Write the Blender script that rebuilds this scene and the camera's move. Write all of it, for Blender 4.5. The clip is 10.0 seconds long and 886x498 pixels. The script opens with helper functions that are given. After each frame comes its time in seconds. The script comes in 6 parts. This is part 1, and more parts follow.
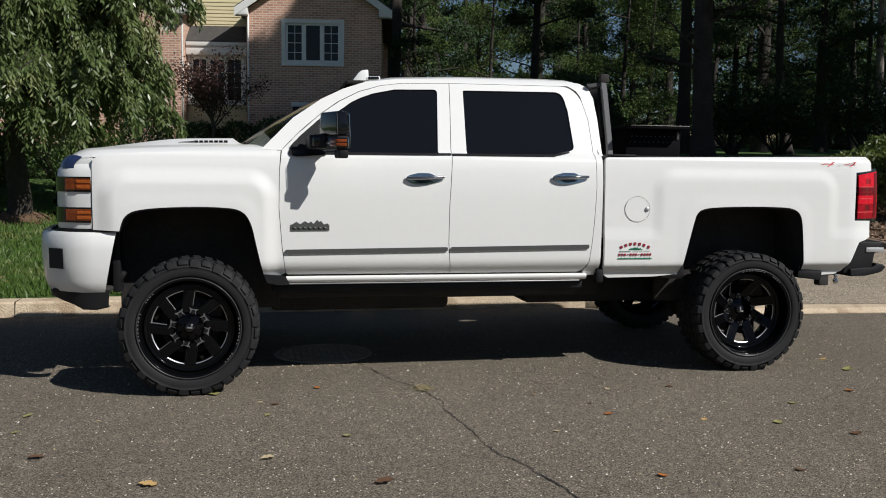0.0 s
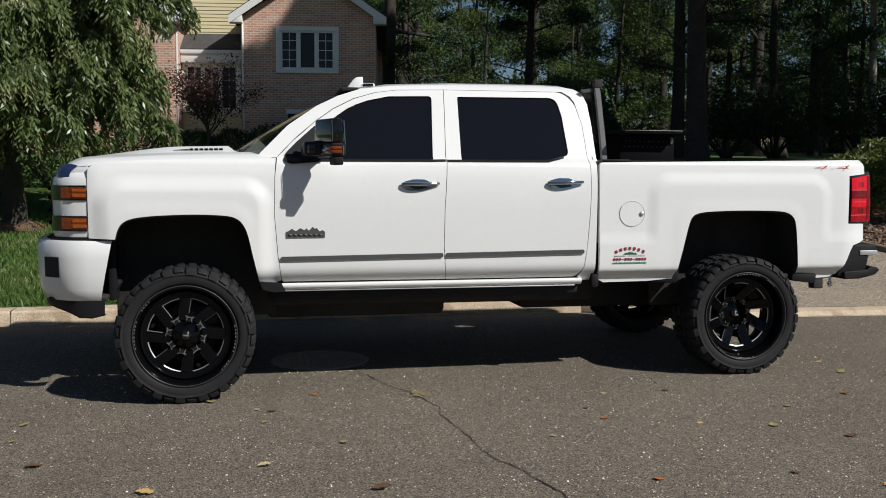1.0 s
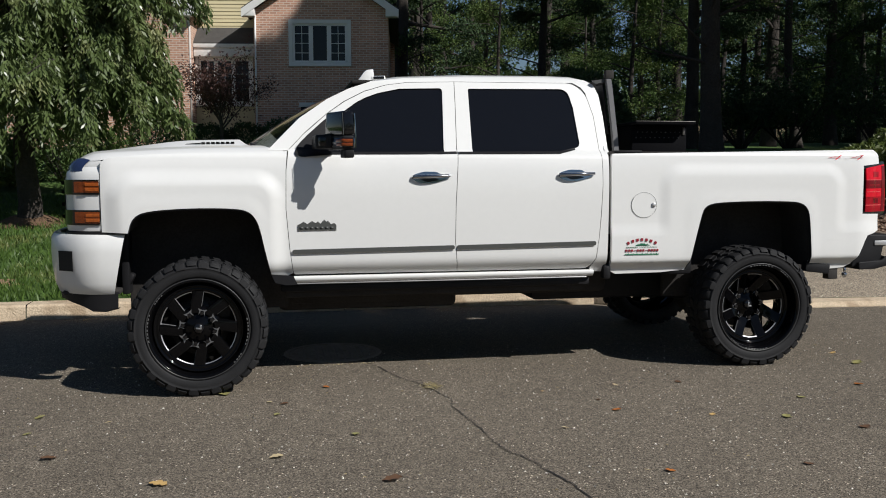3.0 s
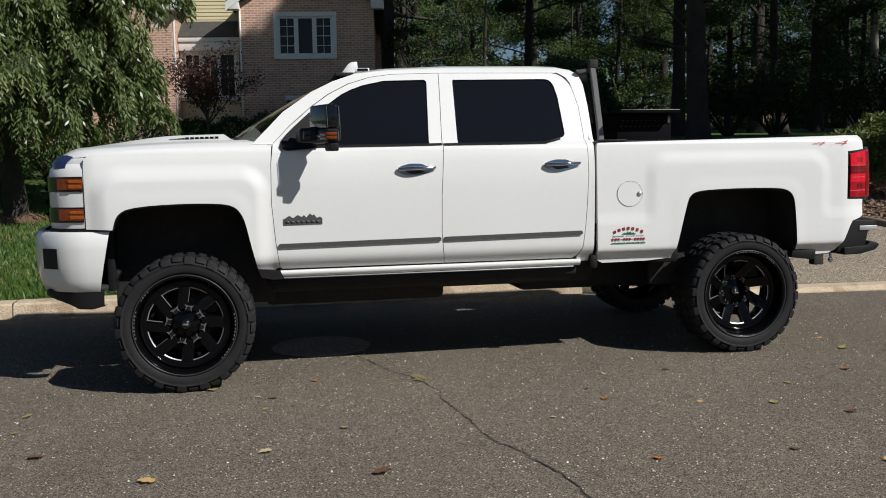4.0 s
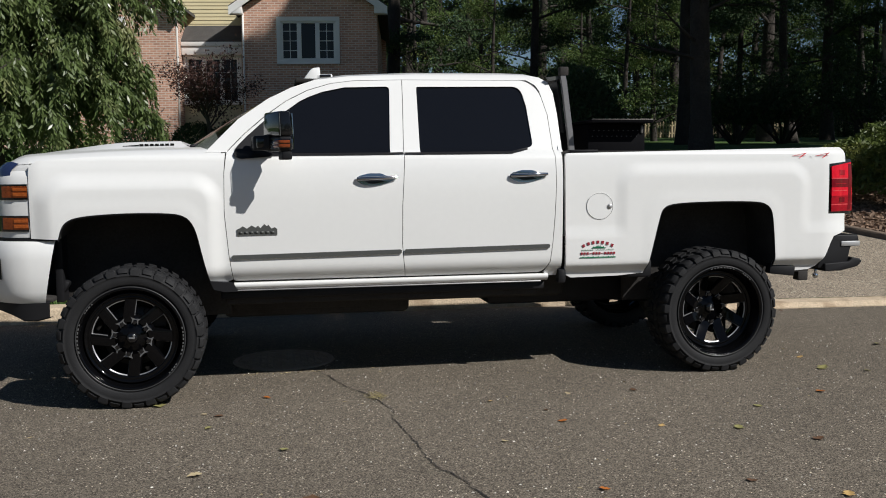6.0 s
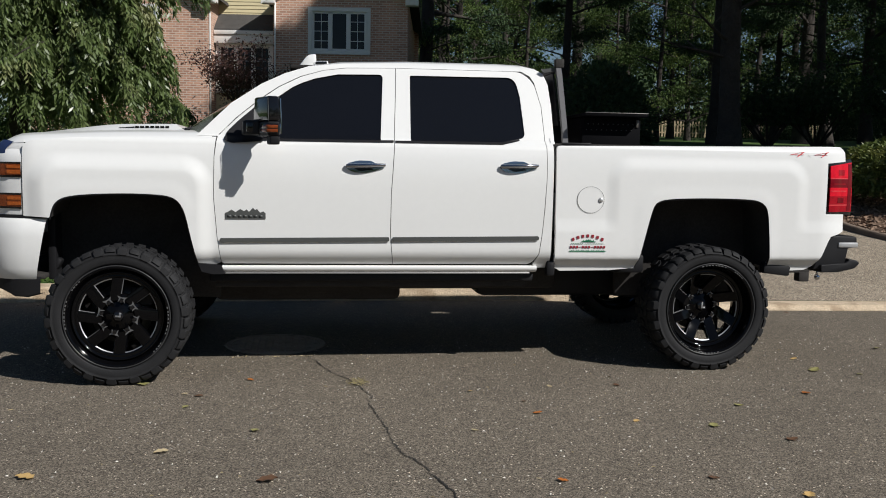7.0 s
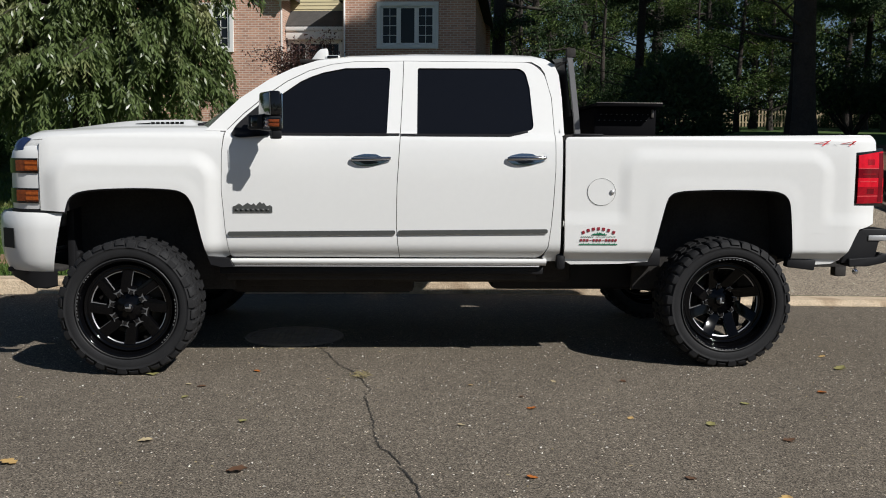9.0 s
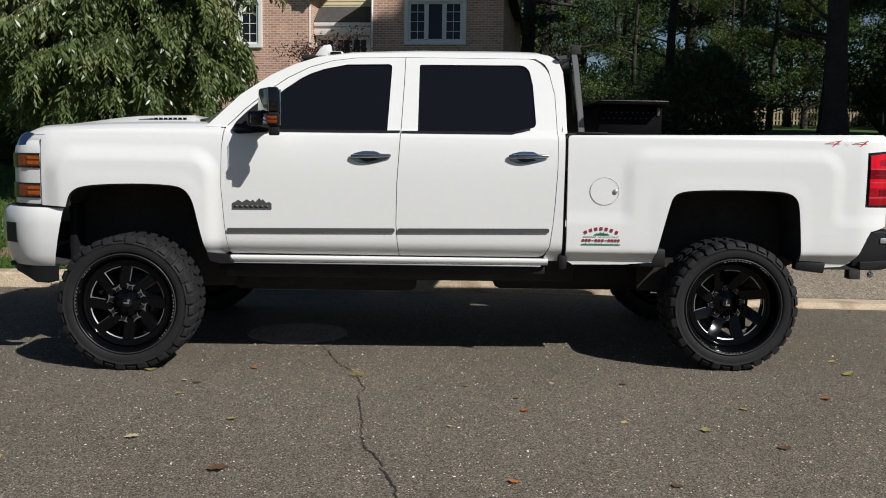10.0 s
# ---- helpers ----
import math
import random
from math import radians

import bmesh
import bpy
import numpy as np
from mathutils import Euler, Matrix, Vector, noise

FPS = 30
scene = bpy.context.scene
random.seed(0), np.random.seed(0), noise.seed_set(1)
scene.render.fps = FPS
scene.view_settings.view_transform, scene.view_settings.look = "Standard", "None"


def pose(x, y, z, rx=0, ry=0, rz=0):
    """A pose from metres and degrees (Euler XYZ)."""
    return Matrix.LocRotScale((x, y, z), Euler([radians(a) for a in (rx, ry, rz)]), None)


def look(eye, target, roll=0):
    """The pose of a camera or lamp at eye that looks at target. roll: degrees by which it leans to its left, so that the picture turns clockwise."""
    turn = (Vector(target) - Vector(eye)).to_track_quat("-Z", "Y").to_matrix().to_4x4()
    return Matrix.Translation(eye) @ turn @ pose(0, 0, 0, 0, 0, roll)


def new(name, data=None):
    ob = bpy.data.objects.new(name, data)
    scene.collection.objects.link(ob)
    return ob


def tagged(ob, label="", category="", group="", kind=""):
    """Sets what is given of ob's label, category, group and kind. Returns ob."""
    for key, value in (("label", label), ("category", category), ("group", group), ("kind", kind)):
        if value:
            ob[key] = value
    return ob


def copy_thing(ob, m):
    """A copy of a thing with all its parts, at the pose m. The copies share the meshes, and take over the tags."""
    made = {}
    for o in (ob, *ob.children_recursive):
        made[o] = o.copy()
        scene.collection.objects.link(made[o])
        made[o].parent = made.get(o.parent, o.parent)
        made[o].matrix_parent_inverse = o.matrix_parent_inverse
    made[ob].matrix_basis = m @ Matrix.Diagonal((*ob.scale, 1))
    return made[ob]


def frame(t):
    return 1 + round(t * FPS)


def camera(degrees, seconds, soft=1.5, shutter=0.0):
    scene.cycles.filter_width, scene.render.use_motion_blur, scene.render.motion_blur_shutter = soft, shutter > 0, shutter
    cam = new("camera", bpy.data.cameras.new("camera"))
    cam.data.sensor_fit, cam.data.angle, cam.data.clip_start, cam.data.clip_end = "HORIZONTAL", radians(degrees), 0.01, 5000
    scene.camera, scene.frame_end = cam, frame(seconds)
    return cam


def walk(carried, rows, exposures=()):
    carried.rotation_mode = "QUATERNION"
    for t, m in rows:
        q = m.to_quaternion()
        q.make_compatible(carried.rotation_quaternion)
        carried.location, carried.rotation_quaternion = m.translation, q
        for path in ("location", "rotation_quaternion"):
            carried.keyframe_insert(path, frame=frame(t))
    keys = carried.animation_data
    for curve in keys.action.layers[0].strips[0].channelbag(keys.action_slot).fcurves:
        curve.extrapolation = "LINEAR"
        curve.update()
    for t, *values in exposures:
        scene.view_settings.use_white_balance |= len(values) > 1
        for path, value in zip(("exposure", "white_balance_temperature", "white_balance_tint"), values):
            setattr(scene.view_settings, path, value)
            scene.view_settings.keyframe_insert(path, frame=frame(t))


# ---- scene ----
from mathutils.geometry import tessellate_polygon

cam = camera(51.8, 10.0, soft=1.0)
PATH = [
    (0, (0.434, -6.048, 1.395), (0.826, -4.094, 1.234), 0.6),
    (0.5, (0.438, -6.055, 1.394), (0.838, -4.101, 1.24), 0.4),
    (1, (0.434, -6.063, 1.396), (0.835, -4.109, 1.248), 0.2),
    (1.5, (0.437, -6.061, 1.393), (0.835, -4.107, 1.24), 0.2),
    (2, (0.446, -6.07, 1.392), (0.82, -4.112, 1.237), 0.1),
    (2.5, (0.449, -6.068, 1.393), (0.818, -4.109, 1.233), 0.0),
    (4, (0.473, -6.067, 1.398), (0.865, -4.114, 1.214), -1.0),
    (4.5, (0.512, -6.054, 1.398), (0.921, -4.107, 1.19), -1.5),
    (5, (0.609, -5.981, 1.41), (1.034, -4.04, 1.179), -1.4),
    (5.5, (0.712, -5.9, 1.402), (1.148, -3.956, 1.222), -0.8),
    (5.7, (0.749, -5.897, 1.423), (1.161, -3.947, 1.256), -0.8),
    (6.8, (1.136, -5.997, 1.416), (1.427, -4.028, 1.223), 0.9),
    (7, (1.15, -5.977, 1.391), (1.443, -4.007, 1.207), 1.0),
    (7.5, (1.281, -5.885, 1.407), (1.538, -3.909, 1.24), 1.1),
    (8, (1.42, -5.873, 1.396), (1.608, -3.888, 1.24), 0.7),
    (8.5, (1.564, -5.94, 1.397), (1.708, -3.955, 1.207), 1.2),
    (9, (1.664, -5.995, 1.394), (1.774, -4.008, 1.193), 0.5),
    (9.5, (1.75, -6.0, 1.392), (1.821, -4.012, 1.193), -0.0),
    (10, (1.878, -5.943, 1.406), (1.918, -3.955, 1.196), 0.9),
]
walk(cam, [(t, look(eye, target, roll)) for t, eye, target, roll in PATH])

# ---- world, sun, exposure ----
SUN_DIR = Vector((0.88, -0.82, 1.0)).normalized()
world = bpy.data.worlds.new("sky")
scene.world = world
world.use_nodes = True
wn = world.node_tree.nodes
sky = wn.new("ShaderNodeTexSky")
sky.sky_type = 'NISHITA'
sky.sun_disc = False
sky.dust_density, sky.ozone_density = 0.1, 3.5
sky.sun_elevation = math.asin(SUN_DIR.z)
sky.sun_rotation = math.atan2(SUN_DIR.x, SUN_DIR.y)
wn["Background"].inputs[1].default_value = 0.045
world.node_tree.links.new(sky.outputs[0], wn["Background"].inputs[0])
sun_data = bpy.data.lights.new("sun", 'SUN')
sun_data.energy, sun_data.angle, sun_data.color = 4.7, radians(0.53), (1.0, 0.978, 0.945)
sun = new("sun", sun_data)
sun.matrix_world = look(SUN_DIR * 60, (0, 0, 0))
scene.view_settings.exposure = 0.0

# ---- materials ----


def material(name, color, rough=0.6, metal=0.0, vary=0.0, scale=4.0, fine=60.0, bump=0.0, bump_dist=0.01, coat=0.0,
             second=None, second_amount=0.5, trans=0.0, ior=1.45, island=0.0, spec=0.5, rough_vary=0.0):
    """A principled material with variation at two scales and fine relief, in real metres."""
    m = bpy.data.materials.new(name)
    m.use_nodes = True
    nt = m.node_tree
    n, l = nt.nodes, nt.links
    b = n["Principled BSDF"]
    b.inputs["Roughness"].default_value = rough
    b.inputs["Metallic"].default_value = metal
    b.inputs["Coat Weight"].default_value = coat
    b.inputs["Coat Roughness"].default_value = 0.04
    b.inputs["Transmission Weight"].default_value = trans
    b.inputs["IOR"].default_value = ior
    b.inputs["Specular IOR Level"].default_value = spec
    b.inputs["Base Color"].default_value = (*color, 1)
    if not (vary or bump or second or island or rough_vary):
        return m
    geo = n.new("ShaderNodeNewGeometry")
    big = n.new("ShaderNodeTexNoise")
    big.inputs["Scale"].default_value, big.inputs["Detail"].default_value = scale, 5
    small = n.new("ShaderNodeTexNoise")
    small.inputs["Scale"].default_value, small.inputs["Detail"].default_value = fine, 3
    l.new(geo.outputs["Position"], big.inputs["Vector"])
    l.new(geo.outputs["Position"], small.inputs["Vector"])
    col = None
    if second:
        ramp = n.new("ShaderNodeValToRGB")
        ramp.color_ramp.elements[0].position, ramp.color_ramp.elements[1].position = 0.62 - 0.3 * second_amount, 0.78 - 0.3 * second_amount
        ramp.color_ramp.elements[0].color, ramp.color_ramp.elements[1].color = (*color, 1), (*second, 1)
        l.new(big.outputs["Fac"], ramp.inputs["Fac"])
        col = ramp.outputs["Color"]
    add = n.new("ShaderNodeMath")
    add.operation = 'ADD'
    l.new(big.outputs["Fac"], add.inputs[0])
    l.new(small.outputs["Fac"], add.inputs[1])
    val = add.outputs[0]
    if island:
        mul = n.new("ShaderNodeMath")
        mul.operation = 'MULTIPLY_ADD'
        mul.inputs[1].default_value = island / max(vary, 0.01)
        l.new(geo.outputs["Random Per Island"], mul.inputs[0])
        l.new(val, mul.inputs[2])
        val = mul.outputs[0]
    mp = n.new("ShaderNodeMapRange")
    top = 2.0 + (island / max(vary, 0.01) if island else 0)
    mp.inputs["From Min"].default_value, mp.inputs["From Max"].default_value = 0.5, top - 0.5
    mp.inputs["To Min"].default_value, mp.inputs["To Max"].default_value = 1 - vary, 1 + vary
    l.new(val, mp.inputs["Value"])
    hsv = n.new("ShaderNodeHueSaturation")
    hsv.inputs["Color"].default_value = (*color, 1)
    if col:
        l.new(col, hsv.inputs["Color"])
    l.new(mp.outputs[0], hsv.inputs["Value"])
    l.new(hsv.outputs[0], b.inputs["Base Color"])
    if rough_vary:
        rm = n.new("ShaderNodeMapRange")
        rm.inputs["To Min"].default_value, rm.inputs["To Max"].default_value = rough - rough_vary, rough + rough_vary
        l.new(big.outputs["Fac"], rm.inputs["Value"])
        l.new(rm.outputs[0], b.inputs["Roughness"])
    if bump:
        bp = n.new("ShaderNodeBump")
        bp.inputs["Strength"].default_value, bp.inputs["Distance"].default_value = bump, bump_dist
        l.new(small.outputs["Fac"], bp.inputs["Height"])
        l.new(bp.outputs[0], b.inputs["Normal"])
    return m


def leaf_material(name, color, second, vary=0.35, rough=0.5, glow=0.25):
    m = material(name, color, rough, vary=vary, scale=1.3, fine=9.0, second=second, second_amount=0.3, island=0.35)
    nt = m.node_tree
    n, l = nt.nodes, nt.links
    b = n["Principled BSDF"]
    tr = n.new("ShaderNodeBsdfTranslucent")
    mix = n.new("ShaderNodeMixShader")
    mix.inputs[0].default_value = glow
    src = b.inputs["Base Color"].links[0].from_socket
    l.new(src, tr.inputs["Color"])
    l.new(b.outputs[0], mix.inputs[1])
    l.new(tr.outputs[0], mix.inputs[2])
    l.new(mix.outputs[0], n["Material Output"].inputs["Surface"])
    return m


def asphalt_material(name, base, light, scale=1.0):
    """Worn asphalt: pale stones in a dark binder, large worn patches."""
    m = bpy.data.materials.new(name)
    m.use_nodes = True
    nt = m.node_tree
    n, l = nt.nodes, nt.links
    b = n["Principled BSDF"]
    b.inputs["Roughness"].default_value = 0.85
    b.inputs["Specular IOR Level"].default_value = 0.3
    geo = n.new("ShaderNodeNewGeometry")
    vor = n.new("ShaderNodeTexVoronoi")
    vor.inputs["Scale"].default_value = 180 / scale
    vor2 = n.new("ShaderNodeTexVoronoi")
    vor2.inputs["Scale"].default_value = 74 / scale
    big = n.new("ShaderNodeTexNoise")
    big.inputs["Scale"].default_value, big.inputs["Detail"].default_value = 0.9, 6
    mid = n.new("ShaderNodeTexNoise")
    mid.inputs["Scale"].default_value, mid.inputs["Detail"].default_value = 9, 4
    for t in (vor, vor2, big, mid):
        l.new(geo.outputs["Position"], t.inputs["Vector"])
    sep = n.new("ShaderNodeSeparateColor")
    l.new(vor.outputs["Color"], sep.inputs[0])
    ramp = n.new("ShaderNodeValToRGB")
    e = ramp.color_ramp.elements
    e[0].position, e[0].color = 0.0, (*[c * 0.16 for c in base], 1)
    e[1].position, e[1].color = 1.0, (*[c * 0.8 for c in light], 1)
    k = e.new(0.55)
    k.color = (*base, 1)
    k = e.new(0.88)
    k.color = (*[c * 1.45 for c in base], 1)
    l.new(sep.outputs[0], ramp.inputs["Fac"])
    sep2 = n.new("ShaderNodeSeparateColor")
    l.new(vor2.outputs["Color"], sep2.inputs[0])
    rare = n.new("ShaderNodeMath")
    rare.operation = 'GREATER_THAN'
    rare.inputs[1].default_value = 0.960
    l.new(sep2.outputs[0], rare.inputs[0])
    near = n.new("ShaderNodeMath")
    near.operation = 'LESS_THAN'
    near.inputs[1].default_value = 0.30
    l.new(vor2.outputs["Distance"], near.inputs[0])
    both_ = n.new("ShaderNodeMath")
    both_.operation = 'MULTIPLY'
    l.new(rare.outputs[0], both_.inputs[0])
    l.new(near.outputs[0], both_.inputs[1])
    mix = n.new("ShaderNodeMix")
    mix.data_type = 'RGBA'
    l.new(both_.outputs[0], mix.inputs["Factor"])
    l.new(ramp.outputs[0], mix.inputs["A"])
    mix.inputs["B"].default_value = (*[min(1, c * 1.75) for c in light], 1)
    add = n.new("ShaderNodeMath")
    add.operation = 'ADD'
    l.new(big.outputs["Fac"], add.inputs[0])
    l.new(mid.outputs["Fac"], add.inputs[1])
    mp = n.new("ShaderNodeMapRange")
    mp.inputs["From Min"].default_value, mp.inputs["From Max"].default_value = 0.6, 1.4
    mp.inputs["To Min"].default_value, mp.inputs["To Max"].default_value = 0.84, 1.16
    l.new(add.outputs[0], mp.inputs["Value"])
    hsv = n.new("ShaderNodeHueSaturation")
    l.new(mix.outputs["Result"], hsv.inputs["Color"])
    l.new(mp.outputs[0], hsv.inputs["Value"])
    l.new(hsv.outputs[0], b.inputs["Base Color"])
    bp = n.new("ShaderNodeBump")
    bp.inputs["Strength"].default_value, bp.inputs["Distance"].default_value = 0.6, 0.006
    l.new(sep.outputs[1], bp.inputs["Height"])
    l.new(bp.outputs[0], b.inputs["Normal"])
    return m


PAINT = material("white_car_paint", (0.775, 0.775, 0.757), 0.34, coat=0.45, vary=0.02, scale=1.5, fine=25, rough_vary=0.05)
BLACK = material("black_plastic", (0.013, 0.013, 0.0145), 0.55, spec=0.28, vary=0.2, scale=9, fine=200, bump=0.15, bump_dist=0.001)
GLOSS = material("gloss_black", (0.006, 0.006, 0.007), 0.12, coat=0.5, vary=0.1, scale=6, fine=80)
RIM = material("black_wheel_paint", (0.0025, 0.0025, 0.003), 0.08, spec=0.2, coat=0.12, vary=0.2, scale=8, fine=90)
LIPMARK = material("worn_lip_marks", (0.10, 0.10, 0.10), 0.6, vary=0.4, scale=30, fine=300)
# lighter grey that paints the highlight along the rim's lip
RIMEDGE = material("rim_highlight_grey", (0.035, 0.035, 0.036), 0.4, vary=0.4, scale=14, fine=200)
LUGSEAT = material("satin_lug_seat", (0.20, 0.20, 0.205), 0.38, metal=0.6, vary=0.2, scale=30, fine=300)
MILLED = material("milled_aluminium", (0.38, 0.38, 0.39), 0.45, metal=0.8, vary=0.1, scale=20, fine=300)
DARKCHROME = material("dark_chrome", (0.46, 0.46, 0.48), 0.08, metal=1.0, vary=0.05, scale=8, fine=90)
CHROME = material("chrome", (0.7, 0.71, 0.73), 0.06, metal=1.0, vary=0.03, scale=8, fine=90)
RUBBER = material("tyre_rubber", (0.0175, 0.0175, 0.0185), 0.7, spec=0.28, vary=0.35, scale=7, fine=120, bump=0.35, bump_dist=0.002)
TINT = material("tinted_glass", (0.006, 0.0062, 0.0075), 0.03, spec=0.6, vary=0.05, scale=2, fine=20)
SHIELD = material("windshield_glass", (0.030, 0.038, 0.036), 0.02, trans=0.95, ior=1.06)
AMBERBRIGHT = material("amber_reflector", (0.36, 0.085, 0.016), 0.15, coat=0.5, vary=0.5, scale=60, fine=200, bump=0.4, bump_dist=0.002)
AMBER = material("amber_lens", (0.19, 0.040, 0.008), 0.12, coat=0.5, vary=0.7, scale=45, fine=160, bump=0.4, bump_dist=0.002)
REDDARK = material("deep_red_lens", (0.14, 0.002, 0.008), 0.2, spec=0.25, coat=0.1, vary=0.4, scale=16, fine=160)
REDLENS = material("red_lens", (0.30, 0.004, 0.012), 0.2, spec=0.25, coat=0.1, vary=0.45, scale=16, fine=160, bump=0.3, bump_dist=0.002)
REDBRIGHT = material("red_reflector", (0.60, 0.006, 0.02), 0.25, spec=0.25, coat=0.1, vary=0.25, scale=30, fine=220, bump=0.5, bump_dist=0.002)
REDPALE = material("pale_red_reflector", (0.60, 0.055, 0.065), 0.25, coat=0.3, vary=0.35, scale=40, fine=220, bump=0.6, bump_dist=0.002)
GREYTRIM = material("grey_trim", (0.075, 0.078, 0.075), 0.4, vary=0.1, scale=12, fine=150)
STEEL = material("dull_steel", (0.16, 0.15, 0.14), 0.5, metal=0.8, vary=0.3, scale=10, fine=120)
UNDER = material("underbody_black", (0.042, 0.039, 0.037), 0.85, spec=0.2, vary=0.4, scale=6, fine=70)
SEAT = material("cabin_dark", (0.02, 0.018, 0.016), 0.8, vary=0.2, scale=5, fine=60)
SATIN = material("satin_bumper_cap", (0.50, 0.50, 0.50), 0.4, metal=0.5, vary=0.1, scale=8, fine=90)
# filler behind the shut lines; its grey stands for their shade
GREYPAINT = material("shut_line_filler", (0.10, 0.10, 0.10), 0.5, vary=0.1, scale=5, fine=60)
# base colour made bluer to carry the sky the shield reflects
SKYFILM = material("sky_blue_bug_shield", (0.022, 0.036, 0.095), 0.18, coat=0.5, vary=0.1, scale=5, fine=60)
REDVINYL = material("red_vinyl", (0.5, 0.02, 0.03), 0.4, vary=0.05, scale=20, fine=200)
MAROON = material("dark_red_vinyl", (0.28, 0.02, 0.035), 0.45, vary=0.1, scale=20, fine=200)
GREENVINYL = material("green_vinyl", (0.01, 0.16, 0.075), 0.4, vary=0.1, scale=20, fine=200)
PALEVINYL = material("pale_vinyl", (0.78, 0.77, 0.76), 0.4, vary=0.05, scale=20, fine=200)
DIAMOND = material("black_diamond_plate", (0.005, 0.005, 0.006), 0.6, spec=0.04, vary=0.2, scale=14, fine=90, bump=0.3, bump_dist=0.002)

ASPHALT = asphalt_material("road_asphalt", (0.161, 0.135, 0.104), (0.50, 0.44, 0.345))
DRIVE = asphalt_material("driveway_asphalt", (0.325, 0.268, 0.202), (0.66, 0.58, 0.45), 1.6)
CONCRETE = material("kerb_concrete", (0.60, 0.48, 0.34), 0.88, vary=0.38, scale=4, fine=60, bump=0.8, bump_dist=0.01, second=(0.36, 0.27, 0.18), second_amount=0.45)
CRACK = material("crack_fill", (0.03, 0.027, 0.024), 0.9, vary=0.3, scale=20, fine=200)
IRON = material("cast_iron", (0.27, 0.225, 0.185), 0.6, metal=0.1, vary=0.35, scale=12, fine=120, bump=0.4, bump_dist=0.002)
LAWN = material("lawn_soil", (0.055, 0.105, 0.018), 0.9, vary=0.4, scale=1.2, fine=30, bump=0.8, bump_dist=0.03, second=(0.20, 0.13, 0.07), second_amount=0.0)
MULCH = material("mulch_bed", (0.14, 0.085, 0.05), 0.95, vary=0.5, scale=3, fine=50, bump=0.9, bump_dist=0.03)
CHIP = material("mulch_chip", (0.22, 0.145, 0.10), 0.9, vary=0.5, scale=4, fine=60, island=0.5)
BLADE = leaf_material("grass_blade", (0.085, 0.150, 0.028), (0.19, 0.20, 0.065), glow=0.3)
SIDING = material("yellow_siding", (0.68, 0.59, 0.36), 0.7, vary=0.08, scale=1.5, fine=30, bump=0.1, bump_dist=0.003)
TRIM = material("white_trim_paint", (0.78, 0.77, 0.74), 0.6, vary=0.06, scale=3, fine=60)
SHINGLE = material("roof_shingle", (0.075, 0.07, 0.065), 0.9, vary=0.35, scale=4, fine=50, bump=0.5, bump_dist=0.01)
PANE = material("house_window_glass", (0.012, 0.014, 0.016), 0.03, spec=0.35, vary=0.1, scale=1, fine=5)
BARK = material("dark_bark", (0.045, 0.038, 0.032), 0.95, vary=0.45, scale=3, fine=22, bump=0.9, bump_dist=0.04)
PALEBARK = material("pale_bark", (0.30, 0.27, 0.23), 0.9, vary=0.45, scale=2.5, fine=18, bump=0.6, bump_dist=0.03, second=(0.07, 0.06, 0.05), second_amount=0.5)
WEEP = leaf_material("weeping_leaf", (0.118, 0.162, 0.056), (0.27, 0.28, 0.13), glow=0.28, rough=0.32)
PINE = leaf_material("pine_foliage", (0.034, 0.066, 0.024), (0.070, 0.102, 0.034), glow=0.12, rough=0.85)
OAK = leaf_material("broadleaf_foliage", (0.086, 0.140, 0.034), (0.17, 0.195, 0.050), glow=0.25, rough=0.8)
HEDGE = leaf_material("shrub_leaf", (0.10, 0.135, 0.028), (0.20, 0.20, 0.055), glow=0.25)
MAPLE = leaf_material("red_maple_leaf", (0.060, 0.026, 0.022), (0.11, 0.06, 0.045), glow=0.25)
FALLEN = [material("orange_leaf", (0.42, 0.13, 0.02), 0.6, vary=0.3, scale=40, fine=300),
          material("yellow_leaf", (0.52, 0.34, 0.13), 0.6, vary=0.3, scale=40, fine=300),
          material("green_leaf", (0.26, 0.24, 0.09), 0.6, vary=0.3, scale=40, fine=300),
          material("brown_leaf", (0.12, 0.06, 0.03), 0.7, vary=0.3, scale=40, fine=300),
          material("pale_leaf", (0.46, 0.37, 0.22), 0.7, vary=0.3, scale=40, fine=300)]
FENCE = material("fence_wood", (0.36, 0.29, 0.18), 0.8, vary=0.35, scale=2, fine=30)

# ---- mesh tools ----


BENT = {}


def part(name, bm, mat, parent=None, label="", smooth=True):
    """Links a bmesh as one mesh object under a thing or part."""
    me = bpy.data.meshes.new(name)
    bent = BENT.pop(id(bm), None)
    if smooth:
        for f in bm.faces:
            f.smooth = True
    bm.to_mesh(me)
    bm.free()
    me.materials.append(mat)
    if bent:
        exact_normals(me, *bent)
    ob = new(name, me)
    if parent is not None:
        ob.parent = parent
    if label:
        ob["label"] = label
    return ob


def exact_normals(me, yfun, flip):
    """Shades a bent panel by the slope of its own surface; its returned edges stay flat."""
    h = 0.004
    out = [None] * len(me.loops)
    for p in me.polygons:
        for li in p.loop_indices:
            if p.material_index:
                out[li] = p.normal.copy()
                continue
            c = me.vertices[me.loops[li].vertex_index].co
            dx = (yfun(c.x + h, c.z) - yfun(c.x - h, c.z)) / (2 * h)
            dz = (yfun(c.x, c.z + h) - yfun(c.x, c.z - h)) / (2 * h)
            n = Vector((dx, -1, dz)).normalized()
            if flip:
                n.y = -n.y
            out[li] = n
    me.polygons.foreach_set("material_index", [0] * len(me.polygons))
    me.normals_split_custom_set(out)


